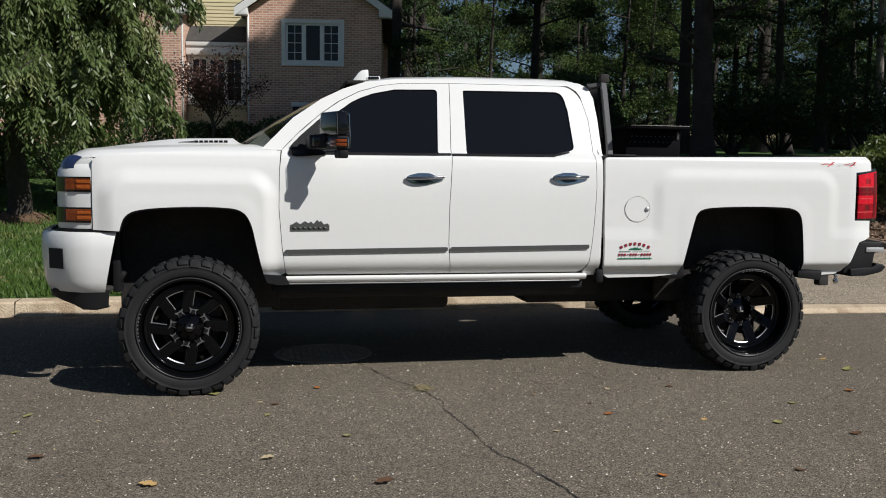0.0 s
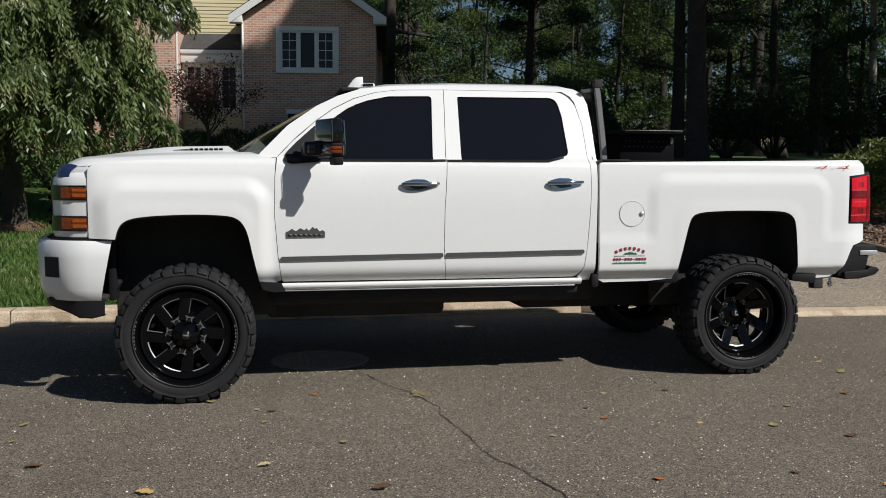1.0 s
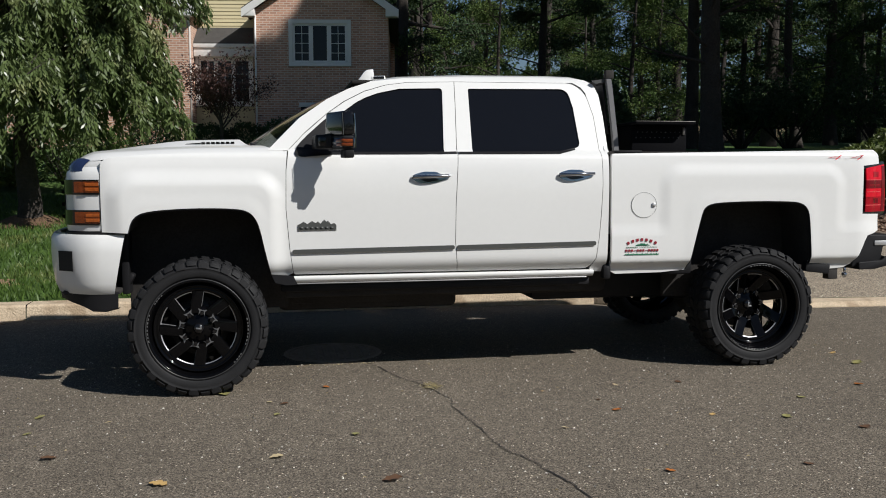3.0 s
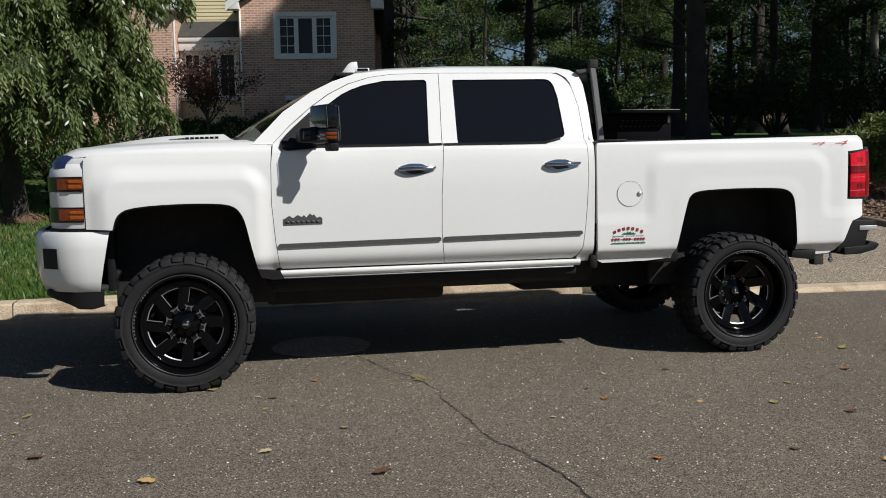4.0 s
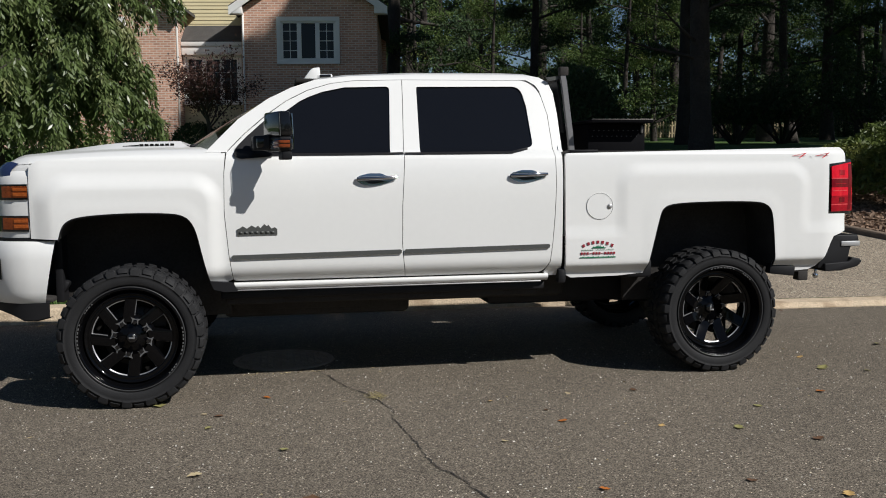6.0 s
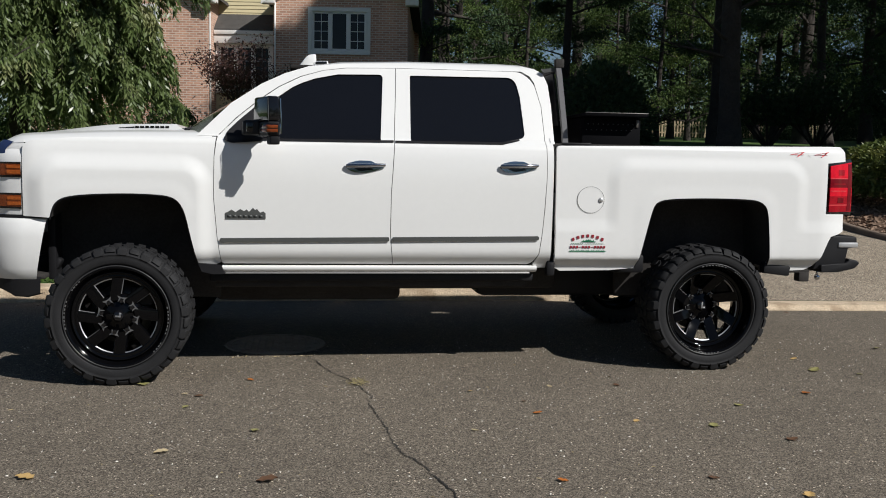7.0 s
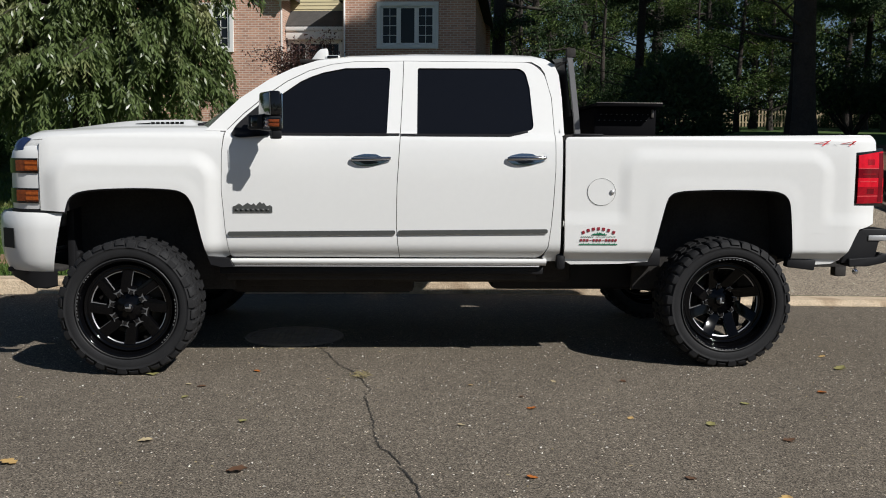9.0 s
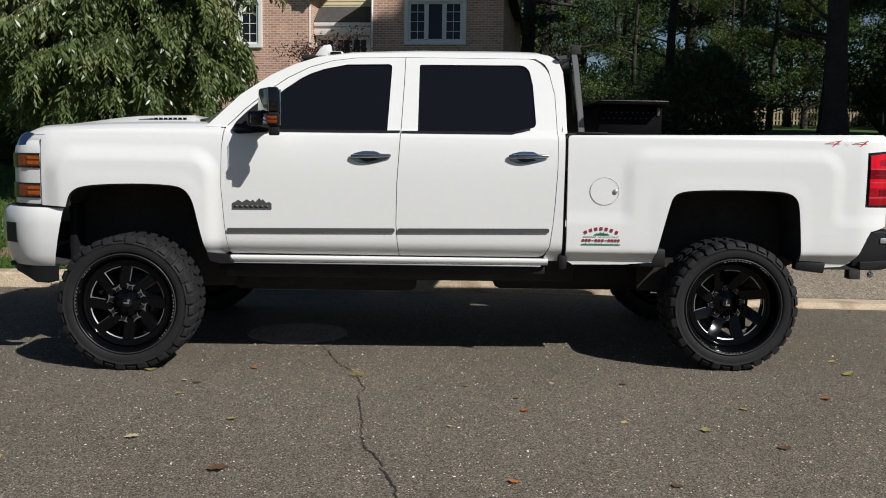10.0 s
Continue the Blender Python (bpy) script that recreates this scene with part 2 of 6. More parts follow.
def thing(name, label, category, group="", kind="", at=(0, 0, 0)):
    ob = new(name)
    ob.location = at
    ob.empty_display_size = 0.2
    return tagged(ob, label, category, group, kind)


def sharp(bm, angle=35):
    lim = math.radians(angle)
    for e in bm.edges:
        if len(e.link_faces) != 2 or e.calc_face_angle(0) > lim:
            e.smooth = False
    return bm


def add_box(bm, c, s, rot=None, bevel=0.0, seg=2):
    m = Matrix.Translation(c) @ (rot if rot else Matrix()) @ Matrix.Diagonal((*s, 1))
    r = bmesh.ops.create_cube(bm, size=1, matrix=m)
    if bevel:
        es = list({e for v in r["verts"] for e in v.link_edges})
        bmesh.ops.bevel(bm, geom=es, offset=bevel, segments=seg, profile=0.5, affect='EDGES')
    return bm


def box(c, s, rot=None, bevel=0.0, seg=2):
    return sharp(add_box(bmesh.new(), c, s, rot, bevel, seg))


def add_tube(bm, pts, radii, sides=10, cap=True):
    """A tube through points, tapered."""
    rings = []
    up = Vector((0, 0, 1))
    for i, p in enumerate(pts):
        p = Vector(p)
        d = (Vector(pts[min(i + 1, len(pts) - 1)]) - Vector(pts[max(i - 1, 0)])).normalized()
        a = d.cross(up if abs(d.z) < 0.9 else Vector((1, 0, 0))).normalized()
        b = d.cross(a)
        r = radii[i] if isinstance(radii, (list, tuple)) else radii
        rings.append([bm.verts.new(p + (a * math.cos(2 * math.pi * k / sides) + b * math.sin(2 * math.pi * k / sides)) * r) for k in range(sides)])
    for q, w in zip(rings, rings[1:]):
        for k in range(sides):
            bm.faces.new((q[k], q[(k + 1) % sides], w[(k + 1) % sides], w[k]))
    if cap:
        bm.faces.new(rings[0][::-1])
        bm.faces.new(rings[-1])
    return bm


def tube(pts, radii, sides=10, cap=True):
    bm = add_tube(bmesh.new(), pts, radii, sides, cap)
    bmesh.ops.recalc_face_normals(bm, faces=bm.faces[:])
    return sharp(bm, 50)


def revolve(profile, seg=64):
    """Profile of (radius, y) turned about the y axis."""
    bm = bmesh.new()
    rings = []
    for r, y in profile:
        rings.append([bm.verts.new((r * math.cos(2 * math.pi * k / seg), y, r * math.sin(2 * math.pi * k / seg))) for k in range(seg)])
    for q, w in zip(rings, rings[1:]):
        for k in range(seg):
            bm.faces.new((q[k], q[(k + 1) % seg], w[(k + 1) % seg], w[k]))
    bmesh.ops.recalc_face_normals(bm, faces=bm.faces[:])
    return bm


def fillet(pts, n=5):
    """Rounds the corners that carry a radius (x, z, r)."""
    out = []
    k = len(pts)
    for i, p in enumerate(pts):
        if len(p) < 3:
            out.append((p[0], p[1]))
            continue
        b = Vector(p[:2])
        a, c = Vector(pts[i - 1][:2]), Vector(pts[(i + 1) % k][:2])
        u, w = (a - b), (c - b)
        r = min(p[2], u.length * 0.45, w.length * 0.45)
        s, e = b + u.normalized() * r, b + w.normalized() * r
        for j in range(n + 1):
            t = j / n
            q = s * (1 - t) ** 2 + b * 2 * t * (1 - t) + e * t ** 2
            out.append((q.x, q.y))
    return out


def panel(outline, yfun, holes=(), step=0.024, thick=0.03, flip=False):
    """A sheet-metal panel: an outline in x and z, bent by y = yfun(x, z), with returned edges."""
    loops = [[Vector((x, z, 0)) for x, z in o] for o in (outline, *holes)]
    flat = [v for o in loops for v in o]
    bm = bmesh.new()
    vs = [bm.verts.new(v) for v in flat]
    for t in tessellate_polygon(loops):
        try:
            bm.faces.new([vs[i] for i in t])
        except ValueError:
            pass
    xs, zs = [v.x for v in flat], [v.y for v in flat]
    for axis, lo, hi in ((0, min(xs), max(xs)), (1, min(zs), max(zs))):
        c = lo + step
        while c < hi - 0.005:
            co, no = [0, 0, 0], [0, 0, 0]
            co[axis], no[axis] = c, 1
            bmesh.ops.bisect_plane(bm, geom=bm.verts[:] + bm.edges[:] + bm.faces[:], dist=1e-5, plane_co=co, plane_no=no)
            c += step
    for v in bm.verts:
        x, z = v.co.x, v.co.y
        v.co = (x, yfun(x, z), z)
    bm.normal_update()
    for f in bm.faces:
        if f.normal.y > 0:
            f.normal_flip()
    if thick:
        edge = [e for e in bm.edges if e.is_boundary]
        for e in edge:
            e.smooth = False
        front = set(bm.faces)
        r = bmesh.ops.extrude_edge_only(bm, edges=edge)
        for f in bm.faces:
            if f not in front:
                f.material_index = 1
        for v in r["geom"]:
            if isinstance(v, bmesh.types.BMVert):
                v.co.y += thick
    if flip:
        for v in bm.verts:
            v.co.y = WIDE - v.co.y
        bmesh.ops.reverse_faces(bm, faces=bm.faces[:])
    BENT[id(bm)] = (yfun, flip)
    return bm


def slab(outline, y0, y1, bevel=0.0):
    """A prism: an outline in x and z, from y0 to y1."""
    bm = bmesh.new()
    f = bm.faces.new([bm.verts.new((x, y0, z)) for x, z in outline])
    r = bmesh.ops.extrude_face_region(bm, geom=[f])
    for g_ in r["geom"]:
        if isinstance(g_, bmesh.types.BMVert):
            g_.co.y = y1
    bmesh.ops.recalc_face_normals(bm, faces=bm.faces[:])
    if bevel:
        bmesh.ops.bevel(bm, geom=bm.edges[:], offset=bevel, segments=2, profile=0.5, affect='EDGES')
    return sharp(bm)


def interp(x, table):
    if x <= table[0][0]:
        return table[0][1]
    for (a, p), (b, q) in zip(table, table[1:]):
        if x <= b:
            t = (x - a) / (b - a)
            return p + (q - p) * t
    return table[-1][1]


def soft(x, table):
    """Smooth interpolation (cubic, through the points)."""
    xs = [a for a, _ in table]
    if x <= xs[0]:
        return table[0][1]
    if x >= xs[-1]:
        return table[-1][1]
    i = max(k for k in range(len(xs)) if xs[k] <= x)
    i = min(i, len(xs) - 2)

    def slope(k):
        a, b = max(k - 1, 0), min(k + 1, len(xs) - 1)
        return (table[b][1] - table[a][1]) / (xs[b] - xs[a])
    h = xs[i + 1] - xs[i]
    t = (x - xs[i]) / h
    return ((2 * t ** 3 - 3 * t * t + 1) * table[i][1] + (t ** 3 - 2 * t * t + t) * h * slope(i)
            + (3 * t * t - 2 * t ** 3) * table[i + 1][1] + (t ** 3 - t * t) * h * slope(i + 1))


def ramp01(a, b, x):
    t = min(1, max(0, (x - a) / (b - a)))
    return t * t * (3 - 2 * t)


def loft(rows, close=False):
    """A skin over rows of points, all rows of one length."""
    bm = bmesh.new()
    g = [[bm.verts.new(p) for p in r] for r in rows]
    for a, b in zip(g, g[1:]):
        for k in range(len(a) - 1 + close):
            bm.faces.new((a[k], a[(k + 1) % len(a)], b[(k + 1) % len(a)], b[k]))
    bmesh.ops.recalc_face_normals(bm, faces=bm.faces[:])
    return bm


WIDE = 2.04

# ---- the truck ----
truck = thing("pickup_truck", "lifted white crew cab pickup truck on oversized mud tyres", "pickup truck")

SECTION = [(0.60, 0.11), (0.66, 0.10), (0.70, 0.080), (0.74, 0.054), (0.775, 0.024), (0.81, 0.009), (0.86, 0.004), (0.95, 0.0), (1.15, -0.006), (1.30, -0.006), (1.42, 0.004), (1.49, 0.018),
           (1.525, 0.034), (1.56, 0.088)]


def arch_distance(x, z, x0, x1, top, r):
    """How far a point lies outside an arch with rounded upper corners; negative inside."""
    qx, qz = abs(x - (x0 + x1) / 2) - (x1 - x0) / 2 + r, z - top + r
    return min(max(qx, qz), 0) + math.hypot(max(qx, 0), max(qz, 0)) - r


def body_y(x, z):
    y = soft(z, SECTION) if z < 1.56 else 0.088 + (z - 1.56) * 0.41
    if z > 2.02:
        y += ((z - 2.02) / 0.07) ** 2 * 0.055
    if x < 0.6:
        # the front flare, hollow above the arch's lip
        y -= 0.025 * (1 - ramp01(-0.11, 0.014, arch_distance(x, z, -0.575, 0.55, 1.425, 0.20)))
        y -= 0.005 * (1 - ramp01(0.0, 0.10, arch_distance(x, z, -0.42, 0.36, 1.18, 0.10)))
    if x < -0.52:
        y += 1.5 * (-0.52 - x) ** 2
    return y


BED_SIDE = [(0.60, 0.078), (0.66, 0.068), (0.70, 0.064), (0.716, 0.060), (0.728, 0.051), (0.746, 0.031), (0.768, 0.010), (0.80, 0.003), (0.945, 0.0), (0.965, 0.001), (1.03, 0.008), (1.05, 0.009), (1.15, 0.0095), (1.38, 0.0125), (1.505, 0.022),
            (1.535, 0.031), (1.562, 0.066)]


def bed_y(x, z):
    y = soft(z, BED_SIDE)
    # the squared flare: a raised field, hollow above the arch's lip, flush with the lower side
    face = -0.001 + (y if z < 0.9 else 0.0) + 0.003 * ramp01(1.30, 1.47, z)
    face -= 0.0035 * (1 - ramp01(0.0, 0.10, arch_distance(x, z, 3.44, 4.34, 1.19, 0.10)))
    y += (face - y) * (1 - ramp01(-0.095, 0.014, arch_distance(x, z, 3.165, 4.635, 1.462, 0.17)))
    if x > 4.72:
        y += 1.3 * (x - 4.72) ** 2
    return y


def pair(name, outline, yfun, mat, holes=(), label="", parents=None, **kw):
    """The same panel on both sides of the truck."""
    made = []
    for i, flip in enumerate((False, True)):
        made.append(part(name, panel(outline, yfun, holes, flip=flip, **kw), mat, parents[i] if parents else truck, label))
    return made


ARCH_F = [(0.455, 0.725), (0.412, 0.907), (0.381, 1.055), (0.352, 1.115), (0.318, 1.150), (0.253, 1.172), (0.041, 1.180), (-0.203, 1.172), (-0.340, 1.155), (-0.392, 1.128), (-0.420, 1.09), (-0.438, 1.022)]
ARCH_R = [(3.388, 0.70), (3.430, 0.88), (3.485, 1.105), (3.505, 1.148), (3.545, 1.173), (3.640, 1.186), (3.909, 1.193), (4.200, 1.188), (4.275, 1.172), (4.318, 1.138), (4.336, 1.085), (4.349, 0.952), (4.369, 0.70)]


def rounded(line, times=2):
    """Cuts the corners of an open line."""
    for _ in range(times):
        out = [line[0]]
        for p, q in zip(line, line[1:]):
            out += [(p[0] * 0.75 + q[0] * 0.25, p[1] * 0.75 + q[1] * 0.25), (p[0] * 0.25 + q[0] * 0.75, p[1] * 0.25 + q[1] * 0.75)]
        line = out + [line[-1]]
    return line


ARCH_F, ARCH_R = rounded(ARCH_F), rounded(ARCH_R)
pair("front_fender", [(-0.600, 1.030), (-0.602, 1.43), (-0.598, 1.475), (-0.55, 1.500), (-0.3, 1.522), (0.2, 1.540), (0.50, 1.544), (0.566, 1.545), (0.555, 1.42), (0.551, 1.166), (0.571, 0.907), (0.594, 0.738), (0.560, 0.722)] + ARCH_F, body_y, PAINT, step=0.018)

FRONT_GLASS = fillet([(0.655, 1.537), (0.785, 1.668), (0.935, 1.806), (1.046, 1.886), (1.110, 1.918), (1.195, 1.950), (1.344, 1.982), (1.646, 1.990, 0.03), (1.622, 1.535, 0.012)])
REAR_GLASS = fillet([(1.829, 1.989, 0.015), (2.556, 1.997, 0.09), (2.585, 1.86), (2.602, 1.580, 0.035), (2.44, 1.547), (1.822, 1.535, 0.012)])
front_doors = pair("front_door", fillet([(0.598, 0.737), (0.575, 0.907), (0.555, 1.166), (0.559, 1.42), (0.575, 1.55), (0.69, 1.668), (0.835, 1.795), (0.960, 1.885), (1.10, 1.958), (1.25, 2.005), (1.40, 2.026), (1.732, 2.036),
                                         (1.726, 1.86), (1.709, 1.53), (1.688, 1.2), (1.685, 0.94), (1.694, 0.82), (1.708, 0.726), (0.612, 0.728)]), body_y, PAINT, holes=[FRONT_GLASS])
rear_doors = pair("rear_door", fillet([(1.7125, 0.726), (1.6985, 0.82), (1.6895, 0.94), (1.6925, 1.2), (1.7135, 1.53), (1.7305, 1.86), (1.7365, 2.036), (2.60, 2.040, 0.06), (2.688, 1.965, 0.05), (2.727, 1.80), (2.735, 1.6), (2.735, 1.318),
                                       (2.724, 1.1), (2.713, 0.944), (2.695, 0.80), (2.655, 0.726, 0.04)]), body_y, PAINT, holes=[REAR_GLASS])
CAB_OUT = [(0.440, 1.552), (0.651, 1.768), (0.842, 1.902), (0.994, 1.978), (1.146, 2.030), (1.374, 2.060), (1.833, 2.082), (2.45, 2.087), (2.620, 2.082), (2.705, 2.066), (2.760, 2.028), (2.788, 1.955), (2.800, 1.80), (2.803, 1.545)]
CAB_IN = [(2.790, 1.540), (2.786, 1.20), (2.780, 0.75), (2.770, 0.70), (2.70, 0.70), (2.668, 0.722), (2.705, 0.80), (2.722, 0.944), (2.734, 1.1), (2.744, 1.318), (2.744, 1.6), (2.736, 1.80), (2.697, 1.968), (2.668, 2.012), (2.610, 2.046),
          (1.736, 2.044), (1.40, 2.034), (1.245, 2.012), (1.095, 1.966), (0.952, 1.892), (0.827, 1.802), (0.68, 1.675), (0.575, 1.563), (0.572, 1.552)]
MID = Vector((1.7, 1.3))
# the frame stands close to the doors: a shut line of about four millimetres
CAB_IN = [tuple(Vector(q) + (MID - Vector(q)).normalized() * (0.005 if q[1] > 0.75 else 0.0)) for q in CAB_IN]
pair("cab_side", CAB_OUT + CAB_IN, body_y, PAINT)
pair("gap_backing", [(0.556, 0.745), (0.552, 1.42), (0.585, 1.555), (0.70, 1.672), (0.84, 1.795), (0.96, 1.882), (1.10, 1.954), (1.25, 2.002), (1.42, 2.028), (2.60, 2.044), (2.70, 1.972), (2.740, 1.80), (2.740, 1.3), (2.722, 0.95), (2.69, 0.76), (2.66, 0.745)], lambda x, z: body_y(x, z) + 0.008, GREYPAINT, holes=[FRONT_GLASS, REAR_GLASS], thick=0.004)
for i, (fd, rd) in enumerate(zip(front_doors, rear_doors)):
    fl = i == 1

    def sidey(off):
        return lambda x, z: body_y(x, z) + off
    part("window_glass", panel([(x, z) for x, z in fillet([(0.64, 1.525), (0.93, 1.812), (1.10, 1.922), (1.344, 1.990), (1.655, 1.997), (1.632, 1.522)])], sidey(0.012), thick=0.004, flip=fl), TINT, fd, "dark tinted window glass")
    part("window_glass", panel([(1.82, 1.997), (2.60, 2.004), (2.625, 1.57), (2.44, 1.535), (1.815, 1.522)], sidey(0.012), thick=0.004, flip=fl), TINT, rd, "dark tinted window glass")
    for d, a, b in ((fd, 0.62, 1.706), (rd, 1.718, 2.56)):
        zz = 1.526 if d is fd else 1.530
        part("belt_moulding", panel([(a, zz), (b - 0.12, zz + 0.004), (b, zz + (0.03 if d is rd else 0.006)), (b, zz + (0.044 if d is rd else 0.02)), (b - 0.12, zz + 0.018), (a, zz + 0.014)], sidey(-0.010), step=0.2, thick=0.02, flip=fl), BLACK, d, "thin black belt moulding")
    # lower mouldings
    for d, a, b, z0 in ((fd, 0.592, 1.680, 0.870), (rd, 1.700, 2.690, 0.882)):
        part("side_moulding", panel(fillet([(a, z0, 0.012), (b, z0 + 0.012, 0.012), (b, z0 + 0.040, 0.012), (a, z0 + 0.028, 0.012)]), sidey(-0.012), step=0.2, thick=0.016, flip=fl), GREYTRIM, d, "grey protective side moulding")
    # handles: a cup, a grip and a lock cap
    for d, hx, hz in ((fd, 1.385, 1.362), (rd, 2.408, 1.374)):
        s = 1 if not fl else -1

        def Y(v):
            return v if not fl else WIDE - v
        base = part("door_handle", panel(fillet([(hx, hz + 0.002, 0.02), (hx + 0.05, hz - 0.030, 0.03), (hx + 0.14, hz - 0.034, 0.03), (hx + 0.21, hz - 0.016, 0.03), (hx + 0.266, hz + 0.012, 0.012), (hx + 0.262, hz + 0.030, 0.012), (hx + 0.20, hz + 0.030, 0.01), (hx + 0.17, hz + 0.046, 0.02), (hx + 0.09, hz + 0.048, 0.02), (hx + 0.02, hz + 0.030, 0.03)]), sidey(-0.004), step=0.05, thick=0.01, flip=fl), DARKCHROME, d, "chrome door handle")
        rows = []
        for k in range(15):
            t = k / 14
            x = hx + 0.008 + 0.256 * t
            h = 0.013 * (1 - 0.25 * t)
            off = -0.016 - 0.026 * math.sin(math.pi * min(1, max(0, t)) ** 0.9)
            cz = hz + 0.012 + 0.008 * t
            rows.append([(x, Y(body_y(x, cz) + off + 0.011 * math.cos(q)), cz + h * math.sin(q)) for q in [2 * math.pi * j / 10 for j in range(10)]])
        part("grip", loft(rows, True), DARKCHROME, base)
        part("finger_recess", panel(fillet([(hx + 0.045, hz + 0.004, 0.012), (hx + 0.10, hz - 0.024, 0.02), (hx + 0.19, hz - 0.010, 0.01), (hx + 0.17, hz + 0.0, 0.006)]), sidey(-0.008), step=0.05, thick=0.004, flip=fl), GLOSS, base, "dark finger recess behind the grip")

# badge of mountains, fuel flap, markings (near side only)
nd = front_doors[0]
part("badge", panel([(0.628, 1.022), (0.880, 1.024), (0.880, 1.060), (0.865, 1.072), (0.845, 1.064), (0.825, 1.088), (0.815, 1.080), (0.800, 1.094), (0.775, 1.068), (0.760, 1.084), (0.745, 1.072), (0.720, 1.086), (0.690, 1.066), (0.665, 1.082), (0.640, 1.066), (0.628, 1.062)],
                     lambda x, z: body_y(x, z) - 0.006, step=0.1, thick=0.008), GREYTRIM, nd, "dark mountain-shaped badge")
bm = bmesh.new()
for k in range(7):
    add_box(bm, (0.652 + 0.033 * k, body_y(0.7, 1.04) - 0.007, 1.041), (0.022, 0.004, 0.014))
part("badge_lettering", bm, GREYTRIM, nd, "plain bars in place of lettering")

bed_sides = pair("bed_side", [(2.806, 1.506), (2.812, 1.526), (2.83, 1.532), (4.918, 1.566), (4.934, 1.556), (4.946, 1.52), (4.950, 1.462), (4.778, 1.446), (4.776, 1.090), (4.950, 1.086), (4.945, 0.964), (4.900, 0.946), (4.826, 0.928), (4.800, 0.885), (4.757, 0.79), (4.716, 0.715), (4.66, 0.688), (4.42, 0.674)]
                 + ARCH_R[::-1] + [(3.2, 0.684), (2.86, 0.680), (2.808, 0.71)], bed_y, PAINT, step=0.018)
bs = bed_sides[0]
fuel = part("fuel_door", panel([(3.048 + 0.094 * math.cos(a), 1.171 + 0.089 * math.sin(a)) for a in [2 * math.pi * k / 40 for k in range(40)]], lambda x, z: bed_y(x, z) - 0.003, thick=0.004), PAINT, bs, "round fuel door")
bm = bmesh.new()
ring = [[(3.048 + r * math.cos(a), bed_y(3.048 + r * math.cos(a), 1.171 + r * math.sin(a)) - 0.0045, 1.171 + r * 0.95 * math.sin(a)) for r in (0.0932, 0.0950)] for a in [2 * math.pi * k / 48 for k in range(49)]]
bm.free()
part("fuel_door_gap", loft(ring), GREYTRIM, bs, "thin dark gap")
bm = bmesh.new()
bmesh.ops.create_uvsphere(bm, u_segments=16, v_segments=10, radius=0.017, matrix=Matrix.Translation((3.120, bed_y(3.12, 1.17) - 0.006, 1.171)) @ Matrix.Diagonal((1, 0.6, 1, 1)))
part("fuel_knob", bm, SATIN, fuel, "small bright knob")


def lettering(name, text, size, x, z, yfun, mat, parent, label="", shear=0.0, lift=0.004, width=None, thin=0.0012):
    cu = bpy.data.curves.new(name, 'FONT')
    cu.offset = -thin
    cu.body, cu.size, cu.shear, cu.resolution_u = text, size, shear, 3
    tmp = bpy.data.objects.new(name, cu)
    me = bpy.data.meshes.new_from_object(tmp)
    bpy.data.objects.remove(tmp)
    xs = [v.co.x for v in me.vertices]
    s = (width / (max(xs) - min(xs))) if width else 1
    lo = min(xs)
    for v in me.vertices:
        px, pz = x + (v.co.x - lo) * s, z + v.co.y
        v.co = (px, yfun(px, pz) - lift, pz)
    me.materials.append(mat)
    ob = new(name, me)
    ob.parent = parent
    if label:
        ob["label"] = label
    return ob


lettering("marking", "4", 0.060, 4.482, 1.488, bed_y, REDVINYL, bs, "red lettering reading 4x4", 0.35, width=0.122)
lettering("marking", "x", 0.050, 4.612, 1.489, bed_y, PALEVINYL, bs, "pale letter x of the 4x4 marking", 0.35, lift=0.0045, width=0.045)
lettering("marking", "4", 0.060, 4.664, 1.488, bed_y, REDVINYL, bs, "red lettering reading 4x4", 0.35, width=0.122)

# company sticker, in plain bars and little trees
bm = bmesh.new()
for k in range(7):
    u = (k - 3) / 3
    add_box(bm, (3.033 + 0.102 * u, bed_y(3.03, 0.92) - 0.004, 0.927 - 0.024 * u * u), (0.0175, 0.003, 0.0195), Matrix.Rotation(0.35 * u, 4, 'Y'))
for k in range(12):
    dash = k in (3, 7)
    add_box(bm, (2.917 + 0.0212 * k, bed_y(3.0, 0.855) - 0.004, 0.850), (0.0135, 0.003, 0.004 if dash else 0.0155))
tagged(part("sticker_lettering", bm, MAROON, bs, "dark red bars of a company sticker", smooth=False), kind="stuff")
bm = bmesh.new()
for k in range(9):
    h = 0.007 + 0.014 * (1 - abs(k - 4) / 4) + 0.005 * (k % 2)
    x = 2.992 + 0.0115 * k
    v = [bm.verts.new((x + dx, bed_y(x, 0.9) - 0.004, 0.884 + dz)) for dx, dz in ((-0.009, 0), (0.009, 0), (0, h))]
    bm.faces.new(v)
for k in range(22):
    x = 2.910 + 0.0117 * k
    v = [bm.verts.new((x + dx, bed_y(x, 0.83) - 0.004, 0.818 + dz)) for dx, dz in ((-0.0065, 0), (0.0065, 0), (0.004, 0.007), (0, 0.009 + 0.003 * (k % 3)), (-0.004, 0.007))]
    bm.faces.new(v)
tagged(part("sticker_green_row", bm, GREENVINYL, bs, "green row of little fir trees on the sticker", smooth=False), kind="stuff")
bm = bmesh.new()
for k in range(7):
    add_box(bm, (2.921 + 0.0125 * k, bed_y(3.0, 0.877) - 0.004, 0.873), (0.006, 0.003, 0.005))
tagged(part("sticker_small_lettering", bm, GREENVINYL, bs, "small green bars in place of lettering", smooth=False), kind="stuff")
